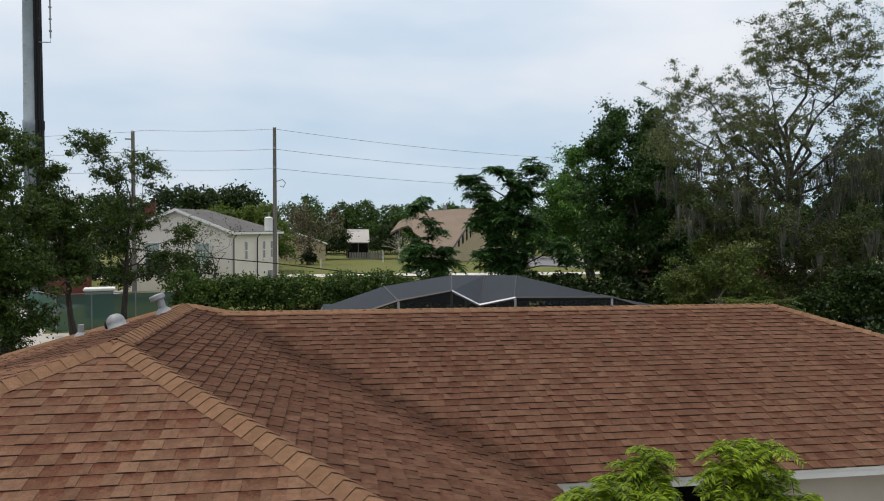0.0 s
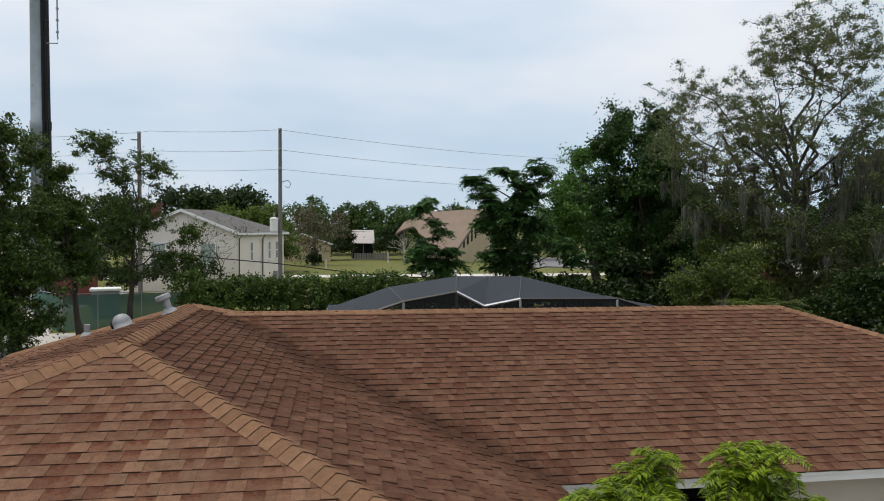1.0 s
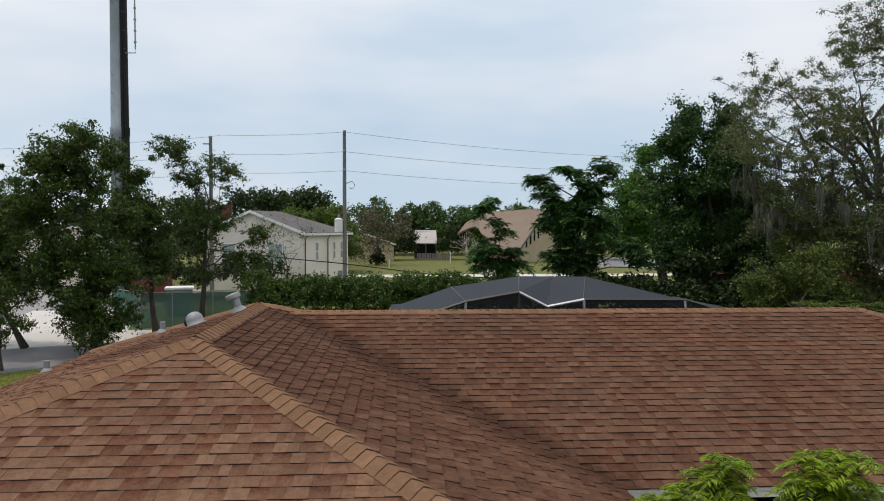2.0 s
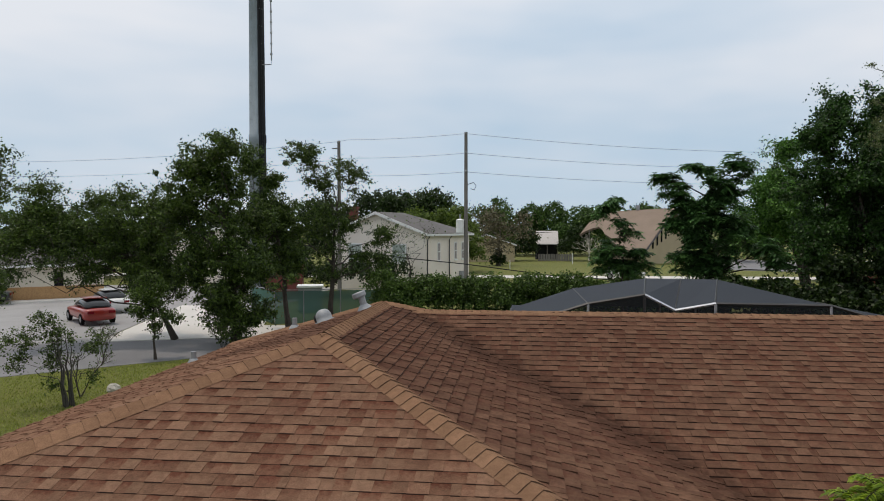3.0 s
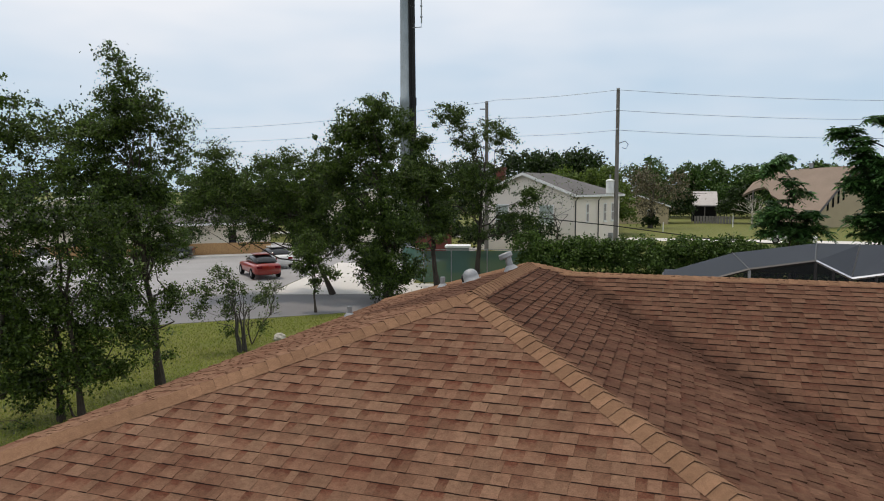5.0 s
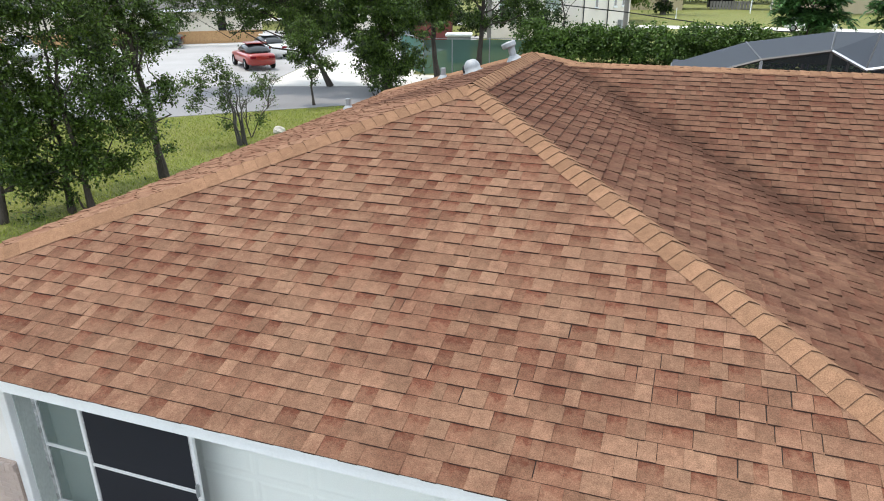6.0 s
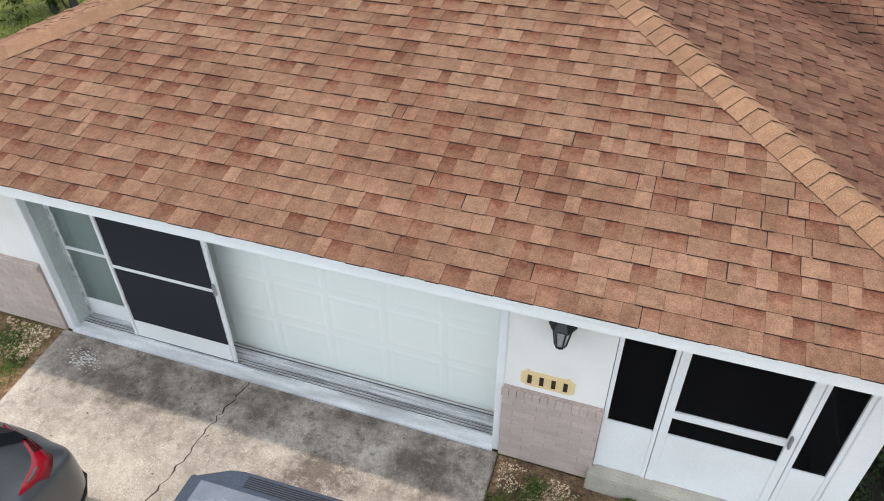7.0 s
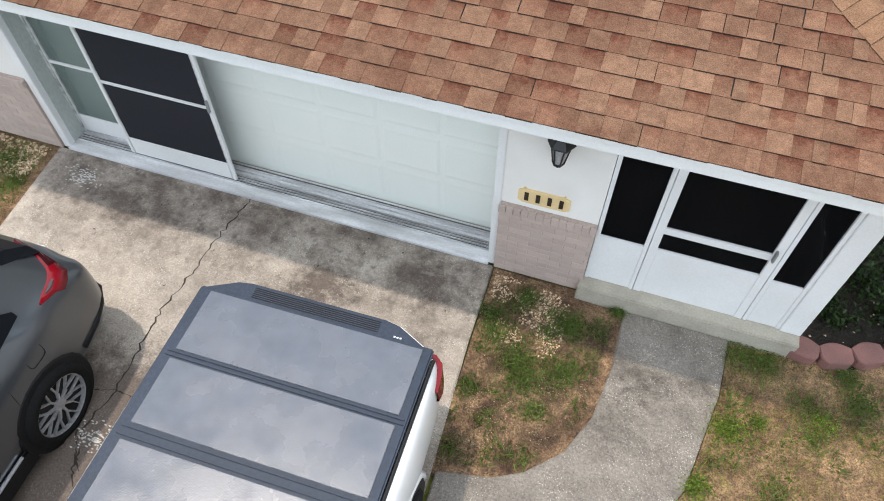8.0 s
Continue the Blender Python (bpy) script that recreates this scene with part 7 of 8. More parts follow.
# more roofs behind the trees
b2_ = gable_house("house", "grey-roofed house behind the street trees", (-24.0, 66.0), 10, 12, 9, 3.2, 2.2, M_HOUSEWHITE, M_GREYROOF)
wall_window(b2_, -4, -2.6, 0, 1.2, 2.4)
b3_ = gable_house("house", "pale house behind the street trees", (-58.0, 62.0), 30, 14, 9, 2.8, 1.8, M_CREAM, M_PALEROOF)
wall_window(b3_, -4, -2.6, 0, 1.0, 2.2)
gable_house("house", "low house with reddish wall behind the oak", (34.0, 47.0), -35, 12, 8, 2.6, 1.6, M_REDPAINT, M_GREYROOF)
# red open shed by the yard
rs = thing("shed", "small dull red shed in the fenced yard", "shed", (-18.2, 51.0, 0), 15)
Geo().box(-1.4, 1.4, 0, 2, 0, 2.9).made("wall", M_REDPAINT, rs)
Geo().box(-1.7, 1.7, -0.3, 2.3, 2.9, 3.02).made("roof", M_BLACK, rs)

# green-cloth yard fence
gf = thing("fence", "chain-link yard fence hung with green cloth", "fence", (0, 0, 0))
line = [(-16.5, 40.5), (-13.9, 37.4), (-12.4, 38.0), (-10.4, 38.6), (-8.4, 39.3), (-6.4, 40.0)]
for i, (x, y) in enumerate(line):
    Geo().tube([(x, y, -0.1), (x, y, 1.98)], 0.035, 6).made("post", M_GALV, gf)
    if i:
        x0, y0 = line[i - 1]
        Geo().add([(x0, y0, 0.02), (x, y, 0.02), (x, y, 1.86), (x0, y0, 1.86)], [(0, 1, 2, 3)]).made("cloth", M_FENCE, gf, "green windbreak cloth")
        Geo().tube([(x0, y0, 1.93), (x, y, 1.93)], 0.022, 6).made("rail", M_GALV, gf)
ut = thing("utility_cabinet", "grey equipment cabinet with white lid in the fenced yard", "cabinet", (-13.9, 44.0, 0), 15)
Geo().box(-0.75, 0.75, -0.6, 0.6, 0, 1.55).made("body", M_GALV, ut, bevel=0.04)
Geo().box(-0.85, 0.85, -0.7, 0.7, 1.55, 1.70).made("lid", M_WHITE, ut, bevel=0.03)
for k in range(5):
    z = 0.5 + 0.18 * k
    Geo().box(-0.6, 0.6, -0.62, -0.60, z, z + 0.07).made("louvre", M_GALV, ut)

# ---- tower, poles and wires ----
tw = thing("cell_tower", "tall grey steel monopole with black cable run", "tower", (-20.3, 51.1, 0))
prof = [(0, 0.62), (12, 0.57), (12.05, 0.60), (12.6, 0.60), (12.65, 0.545), (24, 0.49), (24.05, 0.52), (24.6, 0.52), (24.65, 0.47), (36, 0.42)]
Geo().tube([(0, 0, z) for z, _ in prof], [r for _, r in prof], 20).made("pole", M_TOWER, tw, smooth=True)
for k in range(7):
    a = math.radians(-46 + 15 * k)
    pts = [(math.cos(a) * (r + 0.05), math.sin(a) * (r + 0.05), z) for z, r in prof]
    Geo().tube(pts, 0.085, 6).made("cable", M_BLACK, tw)
for k in range(26):
    z = 2.0 + k * 1.3
    a = math.radians(-112)
    rr = 0.62 - 0.2 * z / 36
    Geo().tube([(math.cos(a) * rr, math.sin(a) * rr, z), (math.cos(a) * (rr + 0.16), math.sin(a) * (rr + 0.16), z)], 0.022, 5).made("peg", M_GALV, tw)
    Geo().tube([(0.60 * math.cos(b), 0.60 * math.sin(b), z + 0.6) for b in (math.radians(-50), math.radians(-20), 0.0, math.radians(40))], 0.03, 4).made("clamp", M_GALV, tw)
arm = Geo().tube([(0.5, -0.2, 17.9), (1.32, -0.25, 17.9), (1.32, -0.25, 18.3)], 0.035, 6).made("antenna_arm", M_GALV, tw)
Geo().tube([(1.32, -0.25, 18.2), (1.30, -0.25, 23.6)], 0.05, 6).made("whip_antenna", M_GALV, arm)
for k in range(6):
    Geo().turned([(0.05, 0.0), (0.10, 0.02), (0.10, 0.12), (0.05, 0.14)], (1.31, -0.25, 18.6 + 0.8 * k), 8).made("dipole", M_GALV, arm)


def pole(at, height, arms, label):
    p = thing("utility_pole", label, "utility pole", (*at, 0), group="street utility poles")
    Geo().tube([(0, 0, -0.3), (0, 0, height * 0.5), (0, 0, height)], [0.17, 0.145, 0.12], 10).made("shaft", M_POLE, p)
    for z in arms:
        Geo().tube([(0, -0.12, z), (0, -0.26, z)], 0.03, 6).made("insulator_pin", M_GALV, p)
        Geo().turned([(0.03, 0), (0.08, 0.03), (0.08, 0.09), (0.04, 0.13), (0, 0.14)], (0, -0.24, z), 8).made("insulator", M_GALV, p)
    return p


P1, P2 = (-4.06, 49.84), (-14.1, 52.1)
WIRES = (12.25, 10.85, 9.5)
p1 = pole(P1, 12.4, WIRES, "weathered wooden utility pole with a transformer can")
p2 = pole(P2, 12.2, (12.0, 10.75, 9.4), "weathered wooden utility pole among the trees")
Geo().turned([(0.0, 0.0), (0.27, 0.0), (0.29, 0.05), (0.29, 0.85), (0.31, 0.87), (0.31, 0.93), (0.12, 1.02), (0, 1.02)], (-0.42, -0.1, 5.1), 16).made("transformer", M_WHITE, p1, "pale grey transformer can", smooth=False)
Geo().tube([(-0.42, -0.1, 6.1), (-0.42, -0.1, 6.45)], 0.06, 8).made("bushing", M_GALV, p1)
Geo().tube([(0.1, 0, 8.6), (0.55, -0.05, 8.75), (0.75, -0.05, 8.5), (0.60, -0.05, 8.2), (0.35, -0.05, 8.3)], 0.035, 6).made("cutout", M_GALV, p1)
Geo().turned([(0.0, 0.0), (0.24, 0.0), (0.25, 0.8), (0.0, 0.85)], (-0.1, -0.4, 6.2), 14).made("transformer", M_ALU, p2, "pale grey transformer can")
Geo().tube([(0.0, -0.1, 11.6), (-0.5, -0.15, 11.6)], 0.05, 6).made("bracket", M_POLE, p2)
P0, P3 = (-56.0, 63.0), (27.5, 66.0)
p0 = pole(P0, 12.2, (12.0, 10.75, 9.4), "distant wooden utility pole")
pole(P3, 12.2, (12.0, 10.75, 9.4), "distant wooden utility pole behind the trees")
lines = [P0, P2, P1, P3]
for w, z in enumerate(WIRES):
    pts = []
    for a, b in zip(lines, lines[1:]):
        span = math.hypot(b[0] - a[0], b[1] - a[1])
        for k in range(12):
            u = k / 12
            pts.append((a[0] + (b[0] - a[0]) * u, a[1] - 0.24 + (b[1] - a[1]) * u, z - 0.15 * (a is P0 or a is P2 and u < 0.01) - span * 0.012 * 4 * u * (1 - u)))
    pts.append((P3[0], P3[1] - 0.24, z - 0.2))
    wv = Geo().tube(pts, 0.014, 4)
    tagged(wv.made("power_line", M_GALV), "thin overhead power wire between the poles", "wire", group="overhead wires")
cb = [(-16, 49.0, 4.2), (-8, 47.3, 3.35), (-4.0, 46.9, 3.0), (2.0, 46.0, 2.3), (8.5, 45.0, 1.95), (14, 44, 1.9)]
tagged(Geo().tube(cb, 0.035, 5).made("cable", M_BLACK), "thick black sagging telephone cable", "cable")
lp = thing("street_lamp", "pale parking-lot lamp post", "street lamp", (-44.0, 44.0, 0))
Geo().tube([(0, 0, 0), (0, 0, 4.4)], 0.07, 8).made("post", M_ALU, lp)
Geo().box(-0.35, 0.35, -0.15, 0.15, 4.4, 4.55).made("head", M_WHITE, lp, bevel=0.03)

# parked cars across the street
def parked(x, y, turn, paint, label):
    """Small far car: hull, cabin glass, wheels and lights; the nose points to local -y."""
    c = thing("car", label, "car", (x, y, 0), turn, "parked cars across the street")
    def sec(yy, w, zb):
        return (yy, [(w * 0.95, 0.25), (w, 0.4), (w, zb - 0.12), (w * 0.94, zb), (0, zb + 0.03)])
    lofted([sec(0, 0.75, 0.85), sec(-0.15, 0.86, 0.95), sec(-1.2, 0.89, 0.95), sec(-3.0, 0.89, 0.93), sec(-4.2, 0.85, 0.82), sec(-4.5, 0.7, 0.7)], "body", paint, c, levels=1)
    def cab(yy, w, z0, zr):
        return (yy, [(w, z0), (w * 0.9, (z0 + zr) / 2), (w * 0.78, zr), (0, zr + 0.03)])
    lofted([cab(-0.35, 0.78, 0.9, 1.0), cab(-0.8, 0.8, 0.9, 1.40), cab(-2.0, 0.8, 0.9, 1.45), cab(-2.7, 0.8, 0.9, 1.25), cab(-3.2, 0.8, 0.88, 0.95)], "cabin_glass", M_WINDOW, c, levels=1)
    Geo().box(-0.58, 0.58, -2.1, -0.95, 1.435, 1.49).made("roof", paint, c, bevel=0.02)
    for s in (1, -1):
        for yy in (-0.85, -3.55):
            tyre = Geo().turned([(0.2, -0.1), (0.31, -0.1), (0.33, -0.06), (0.33, 0.06), (0.31, 0.1), (0.2, 0.1)], seg=18).moved(pose(s * 0.80, yy, 0.33, 0, 90 * s, 0)).made("wheel", M_TYRE, c)
            Geo().turned([(0.2, 0.08), (0.05, 0.10), (0, 0.10)], seg=14).moved(pose(s * 0.80, yy, 0.33, 0, 90 * s, 0)).made("rim", M_RIM, tyre)
        Geo().box(s * 0.55 - 0.16, s * 0.55 + 0.16, -0.02, 0.03, 0.68, 0.82).made("tail_light", M_TAIL, c)
        Geo().box(s * 0.5 - 0.16, s * 0.5 + 0.16, -4.5, -4.44, 0.58, 0.7).made("headlight", M_LAMPGLASS, c)
    return c


parked(-23.4, 35.9, 228, M_CARRED, "red sedan parked on the asphalt lot")
parked(-25.6, 41.0, 228, M_CARWHITE, "white car parked on the lot behind the tree")
parked(-36.6, 45.6, 300, M_CARDARK, "dark car parked by the low building")
parked(-41.5, 40.5, 60, M_CARDARK, "dark car parked by the low building")
parked(-44.5, 37.5, 60, M_CARWHITE, "white car parked by the low building")
parked(8.6, 75.6, 80, M_CARWHITE, "white car on the far street")
parked(11.0, 77.0, 5, M_CARSILVER, "silver car on the far street")
parked(40.0, 98.0, 60, M_CARWHITE, "white car on the far parking lot")

# ---- front beds, grass and litter ----
bed = Geo().prism([(-0.79, 3.83), (-0.72, 1.72), (-0.24, 1.83), (0.0, 1.96), (0.26, 2.22), (0.42, 2.59), (0.49, 3.11), (0.49, 3.72), (0.02, 3.74), (0.02, 3.83)], -0.08, -0.022)
tagged(bed.made("garden_bed", M_SOIL), "bare brown garden bed with stones and weeds", "garden bed", kind="structure")
bed2 = Geo().prism([(1.45, 3.72), (1.42, 3.16), (1.24, 2.24), (0.76, 1.34), (0.1, 0.74), (-0.62, 0.54), (-0.5, -6), (9, -6), (9, 7.6), (2.0, 7.6), (2.0, 3.74)], -0.08, -0.03)
tagged(bed2.made("lawn", M_STRAW), "dry straw-coloured turf beside the path", "lawn", kind="structure")
bed3 = Geo().prism([(-5.86, 3.84), (-5.63, 2.0), (-5.76, -6), (-9, -6), (-9, 3.84)][::-1], -0.08, -0.03)
tagged(bed3.made("lawn", M_STRAW), "dry turf beside the driveway", "lawn", kind="structure")

# bed by the porch, its shade carried by the soil colour
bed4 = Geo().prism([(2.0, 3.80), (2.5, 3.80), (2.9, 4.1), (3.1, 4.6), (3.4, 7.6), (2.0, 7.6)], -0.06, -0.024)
tagged(bed4.made("garden_bed", M_SOIL_SHADE), "planting bed beside the porch, darkened to stand for shade", "garden bed", kind="structure")

rng = np.random.default_rng(11)


def inside(poly, p):
    x, y = p[:, 0], p[:, 1]
    ok = np.zeros(len(p), bool)
    for (xa, ya), (xb, yb) in zip(poly, poly[1:] + poly[:1]):
        c = ((ya > y) != (yb > y)) & (x < (xb - xa) * (y - ya) / (yb - ya + 1e-12) + xa)
        ok ^= c
    return ok


def blades(name, label, poly, n, height, width, material, seed, patch=0.0, z=-0.04, thresh=0.5):
    """Grass as single bent blades over a plan outline, in patches."""
    r_ = np.random.default_rng(seed)
    p = np.array(poly)
    c = r_.uniform(p.min(axis=0), p.max(axis=0), (n * 3, 2))
    c = c[inside(poly, c)]
    if patch:
        keep = np.array([noise.noise(Vector((x / patch, y / patch, seed))) * 0.5 + 0.5 + r_.uniform(-0.12, 0.12) > thresh for x, y in c])
        c = c[keep]
    c = c[:n]
    m_ = len(c)
    a = r_.uniform(0, 2 * math.pi, m_)
    h = height * r_.uniform(0.4, 1.4, m_)
    b = np.stack([c[:, 0], c[:, 1], np.full(m_, z)], 1)
    w = np.stack([np.cos(a), np.sin(a), np.zeros(m_)], 1) * width
    ln = np.stack([r_.normal(size=m_) * h * 0.6, r_.normal(size=m_) * h * 0.6, h], 1)
    v = np.stack([b - w, b + w, b + ln], 1)
    return tagged(bulk(name, v.reshape(-1, 3), 3, material), label, "grass", kind="stuff")


blades("grass", "patchy green lawn grass", [(-24, 19), (-20.6, 21.6), (-14, 27), (-8, 30), (-8, 17.4), (-8, 4), (-12, 2), (-22, 6)], 90000, 0.06, 0.011, M_GRASS, 5)
blades("grass", "green weeds in the garden bed", [(-0.75, 3.5), (-0.70, 1.8), (0.0, 2.0), (0.35, 2.6), (0.42, 3.6)], 2600, 0.05, 0.006, M_WEED, 6, 0.22, -0.025, 0.56)
blades("grass", "sparse turf beside the path", [(1.5, 3.7), (1.4, 3.0), (1.2, 2.0), (0.8, 1.2), (5, 1.0), (5, 3.7)], 9000, 0.06, 0.006, M_WEED, 7, 0.30, -0.035, 0.61)
blades("grass", "dry straw blades", [(-0.7, 3.7), (-0.70, 1.8), (0.0, 2.0), (0.35, 2.6), (0.45, 3.6)], 9000, 0.035, 0.003, M_TWIG, 8, 0.0, -0.03)
blades("grass", "dry straw blades beside the path", [(1.5, 3.7), (1.4, 3.0), (1.2, 2.0), (0.8, 1.2), (5, 1.0), (5, 3.7)], 16000, 0.04, 0.003, M_TWIG, 9, 0.0, -0.035)
blades("grass", "weeds beside the driveway", [(-8.5, 3.8), (-5.9, 3.8), (-5.65, 1.5), (-8.5, 1.5)], 5000, 0.07, 0.006, M_WEED, 10, 0.5, -0.035, 0.48)

blades("grass", "thin dull green turf beside the path", [(1.5, 3.7), (1.4, 3.0), (1.2, 2.0), (0.8, 1.2), (5, 1.0), (5, 3.7)], 9000, 0.035, 0.004, M_GRASS, 17, 0.45, -0.035, 0.50)


def plant(at, rad, h, n, seed, material=None):
    r_ = np.random.default_rng(seed)
    p = r_.normal(size=(n, 3)) * np.array([rad, rad, h * 0.4]) * 0.5
    p[:, 2] = np.abs(p[:, 2]) + 0.01
    t = thing("weed", "low leafy green weed clump", "weed", (at[0], at[1], -0.03), group="weeds by the entrance")
    bulk("leaves", leaf_cards(p, 0.014 + rad * 0.035, r_, -0.4), 4, material or M_WEED, t)
    return t


for i, (x, y, r_, h, n, m_) in enumerate([(-0.39, 3.59, 0.11, 0.08, 150, M_WEED), (0.05, 3.42, 0.13, 0.10, 260, M_WEED), (0.44, 3.71, 0.07, 0.12, 130, M_WEED), (-0.66, 3.32, 0.13, 0.06, 130, M_WEED), (-0.58, 3.14, 0.12, 0.06, 110, M_WEED),
                                         (-0.32, 2.92, 0.16, 0.05, 200, M_WEED), (-0.18, 2.78, 0.15, 0.05, 180, M_WEED), (0.06, 2.90, 0.15, 0.05, 150, M_WEED), (0.14, 3.02, 0.10, 0.05, 80, M_WEED), (-0.08, 2.52, 0.09, 0.05, 90, M_WEED), (-0.66, 2.55, 0.10, 0.05, 80, M_WEED), (-0.62, 1.98, 0.09, 0.05, 70, M_WEED),
                                         (1.50, 2.87, 0.14, 0.12, 230, M_WEEDBRIGHT), (1.76, 3.02, 0.07, 0.06, 70, M_WEEDBRIGHT), (1.31, 2.30, 0.11, 0.09, 150, M_WEEDBRIGHT), (1.27, 2.05, 0.09, 0.08, 100, M_WEEDBRIGHT), (2.25, 3.18, 0.13, 0.07, 110, M_WEEDBRIGHT), (1.55, 3.62, 0.16, 0.06, 150, M_WEED), (1.78, 3.60, 0.16, 0.06, 130, M_WEED), (2.55, 3.45, 0.17, 0.10, 170, M_WEED), (2.45, 3.70, 0.12, 0.08, 120, M_WEED), (2.2, 3.0, 0.12, 0.05, 80, M_WEED), (2.1, 3.3, 0.16, 0.05, 90, M_WEED), (1.9, 2.5, 0.14, 0.04, 60, M_WEED),
                                         (-5.95, 2.5, 0.16, 0.12, 200, M_WEED), (-6.3, 3.5, 0.24, 0.1, 200, M_WEED), (-6.0, 3.2, 0.14, 0.08, 120, M_WEED)]):
    plant((x, y), r_ * 1.15, h, n * 6, 40 + i, m_)


def low_shrub(at, rad, h, n, seed):
    """Dark ground-hugging shrub with wiry stems."""
    r_ = np.random.default_rng(seed)
    t = thing("shrub", "dark low leafy shrub in the shaded bed", "shrub", (at[0], at[1], -0.03), group="shrubs beside the porch")
    wood = Geo()
    pts = []
    for k in range(7):
        a, u = r_.uniform(0, 6.28), r_.uniform(0.4, 1.0)
        tip = np.array([math.cos(a) * rad * u, math.sin(a) * rad * u, h * r_.uniform(0.5, 1.0)])
        wood.tube(bend((0, 0, 0), tip, r_, 4, 0.08), [0.008, 0.006, 0.005, 0.003], 5, False)
        pts.append(tip * r_.uniform(0.35, 1.1, (n // 7, 1)) + r_.normal(size=(n // 7, 3)) * rad * 0.2)
    p = np.concatenate(pts)
    p[:, 2] = np.abs(p[:, 2]) + 0.01
    tagged(wood.made("stem_mass", M_BARK, t), kind="stuff")
    bulk("leaves", leaf_cards(p, 0.05, r_, 0.1), 4, M_LEAF_DARK, t)


for i, (x, y, r_, h) in enumerate([(2.3, 4.35, 0.28, 0.22), (2.62, 4.75, 0.35, 0.3), (2.3, 5.1, 0.35, 0.35), (2.85, 5.4, 0.4, 0.4), (2.4, 5.9, 0.45, 0.45), (2.9, 6.4, 0.45, 0.5), (2.85, 4.45, 0.25, 0.2)]):
    low_shrub((x, y), r_, h, 600, 80 + i)


def pebbles(name, label, outline, n, size, seed, patch=0.3, thresh=0.45):
    r_ = np.random.default_rng(seed)
    p = np.array(outline)
    c = r_.uniform(p.min(axis=0), p.max(axis=0), (n * 3, 2))
    c = c[inside(outline, c)]
    c = c[[noise.noise(Vector((x / patch, y / patch, seed + 3.3))) * 0.5 + 0.5 > thresh for x, y in c]][:n]
    v = []
    for x, y in c:
        s = size * r_.uniform(0.5, 1.5)
        a = r_.uniform(0, 6.28)
        ca, sa = math.cos(a) * s, math.sin(a) * s * 0.75
        z = -0.028
        ring = [(x + ca, y + sa), (x - sa, y + ca), (x - ca, y - sa), (x + sa, y - ca)]
        tip = (x, y, z + s * 0.6)
        for k in range(4):
            q0, q1 = ring[k], ring[(k + 1) % 4]
            v += [(q0[0], q0[1], z), (q1[0], q1[1], z), tip]
    return tagged(bulk(name, v, 3, M_PEBBLE), label, "pebbles", kind="stuff")


pebbles("pebbles", "tan pebbles in the bed by the brick pier", [(-0.76, 3.80), (-0.70, 3.1), (0.0, 3.0), (0.02, 3.70)], 1600, 0.017, 3, 0.2, 0.40)
pebbles("pebbles", "scattered tan pebbles in the garden bed", [(-0.65, 3.2), (-0.6, 2.0), (0.1, 2.2), (0.4, 3.0)], 3400, 0.010, 4, 0.12, 0.42)
pebbles("pebbles", "tan pebbles below the brick wall", [(-7.0, 3.80), (-6.9, 3.3), (-5.95, 3.3), (-5.95, 3.80)], 500, 0.02, 5)
pebbles("pebbles", "pebbles beside the porch", [(2.05, 3.8), (2.05, 6.5), (4.5, 6.5), (4.5, 3.9)], 380, 0.018, 6)

# scalloped red edging blocks curving from the porch corner
for i, (x, y, a) in enumerate([(2.04, 3.83, -8), (2.32, 3.85, 14), (2.59, 3.95, 28), (2.87, 4.13, 44), (3.06, 4.36, 62), (3.15, 4.63, 76)]):
    b = Geo()
    n = 10
    top = [(-0.095, -0.11), (0.095, -0.11), (0.14, -0.06), (0.14, 0.06)] + [(0.14 - 0.28 * k / n, 0.06 + 0.045 * math.sin(math.pi * k / n)) for k in range(1, n)] + [(-0.14, 0.06), (-0.14, -0.06)]
    b.prism(top, 0, 0.12)
    ob = b.made("edging_block", M_PAVER, None, bevel=0.008)
    ob.matrix_world = pose(x, y, -0.03, 0, 0, a)
    tagged(ob, "weathered red concrete edging block", "edging block", "edging blocks by the porch")

# driveway cracks and worn marks
def fallen_twig(x0, y0, x1, y1):
    tw = Geo().tube([(x0, y0, -0.015), ((x0 + x1) / 2 + 0.01, (y0 + y1) / 2, 0.0), (x1, y1, -0.01)], [0.006, 0.005, 0.003], 5)
    tagged(tw.made("twig", M_TWIG), "thin dry tan twig lying on the bed", "twig", "fallen twigs")


fallen_twig(0.10, 3.12, 0.17, 3.35)
fallen_twig(-0.28, 3.02, -0.12, 3.12)
fallen_twig(-0.24, 3.36, 0.0, 3.30)


def crack(points, width, seed):
    r_ = random.Random(seed)
    fine_pts = []
    for (xa, ya), (xb, yb) in zip(points, points[1:]):
        for k in range(9):
            u = k / 9
            fine_pts.append((xa + (xb - xa) * u + r_.uniform(-0.022, 0.022), ya + (yb - ya) * u + r_.uniform(-0.012, 0.012)))
    fine_pts.append(points[-1])
    v, f = [], []
    for i, (x, y) in enumerate(fine_pts):
        w = width * r_.uniform(0.35, 1.3)
        v += [(x - w, y - w * 0.3, 0.002), (x + w, y + w * 0.3, 0.002)]
        if i:
            f.append((2 * i - 2, 2 * i - 1, 2 * i + 1, 2 * i))
    Geo().add(v, f).made("crack", M_CRACK, driveway, "dark branching crack")


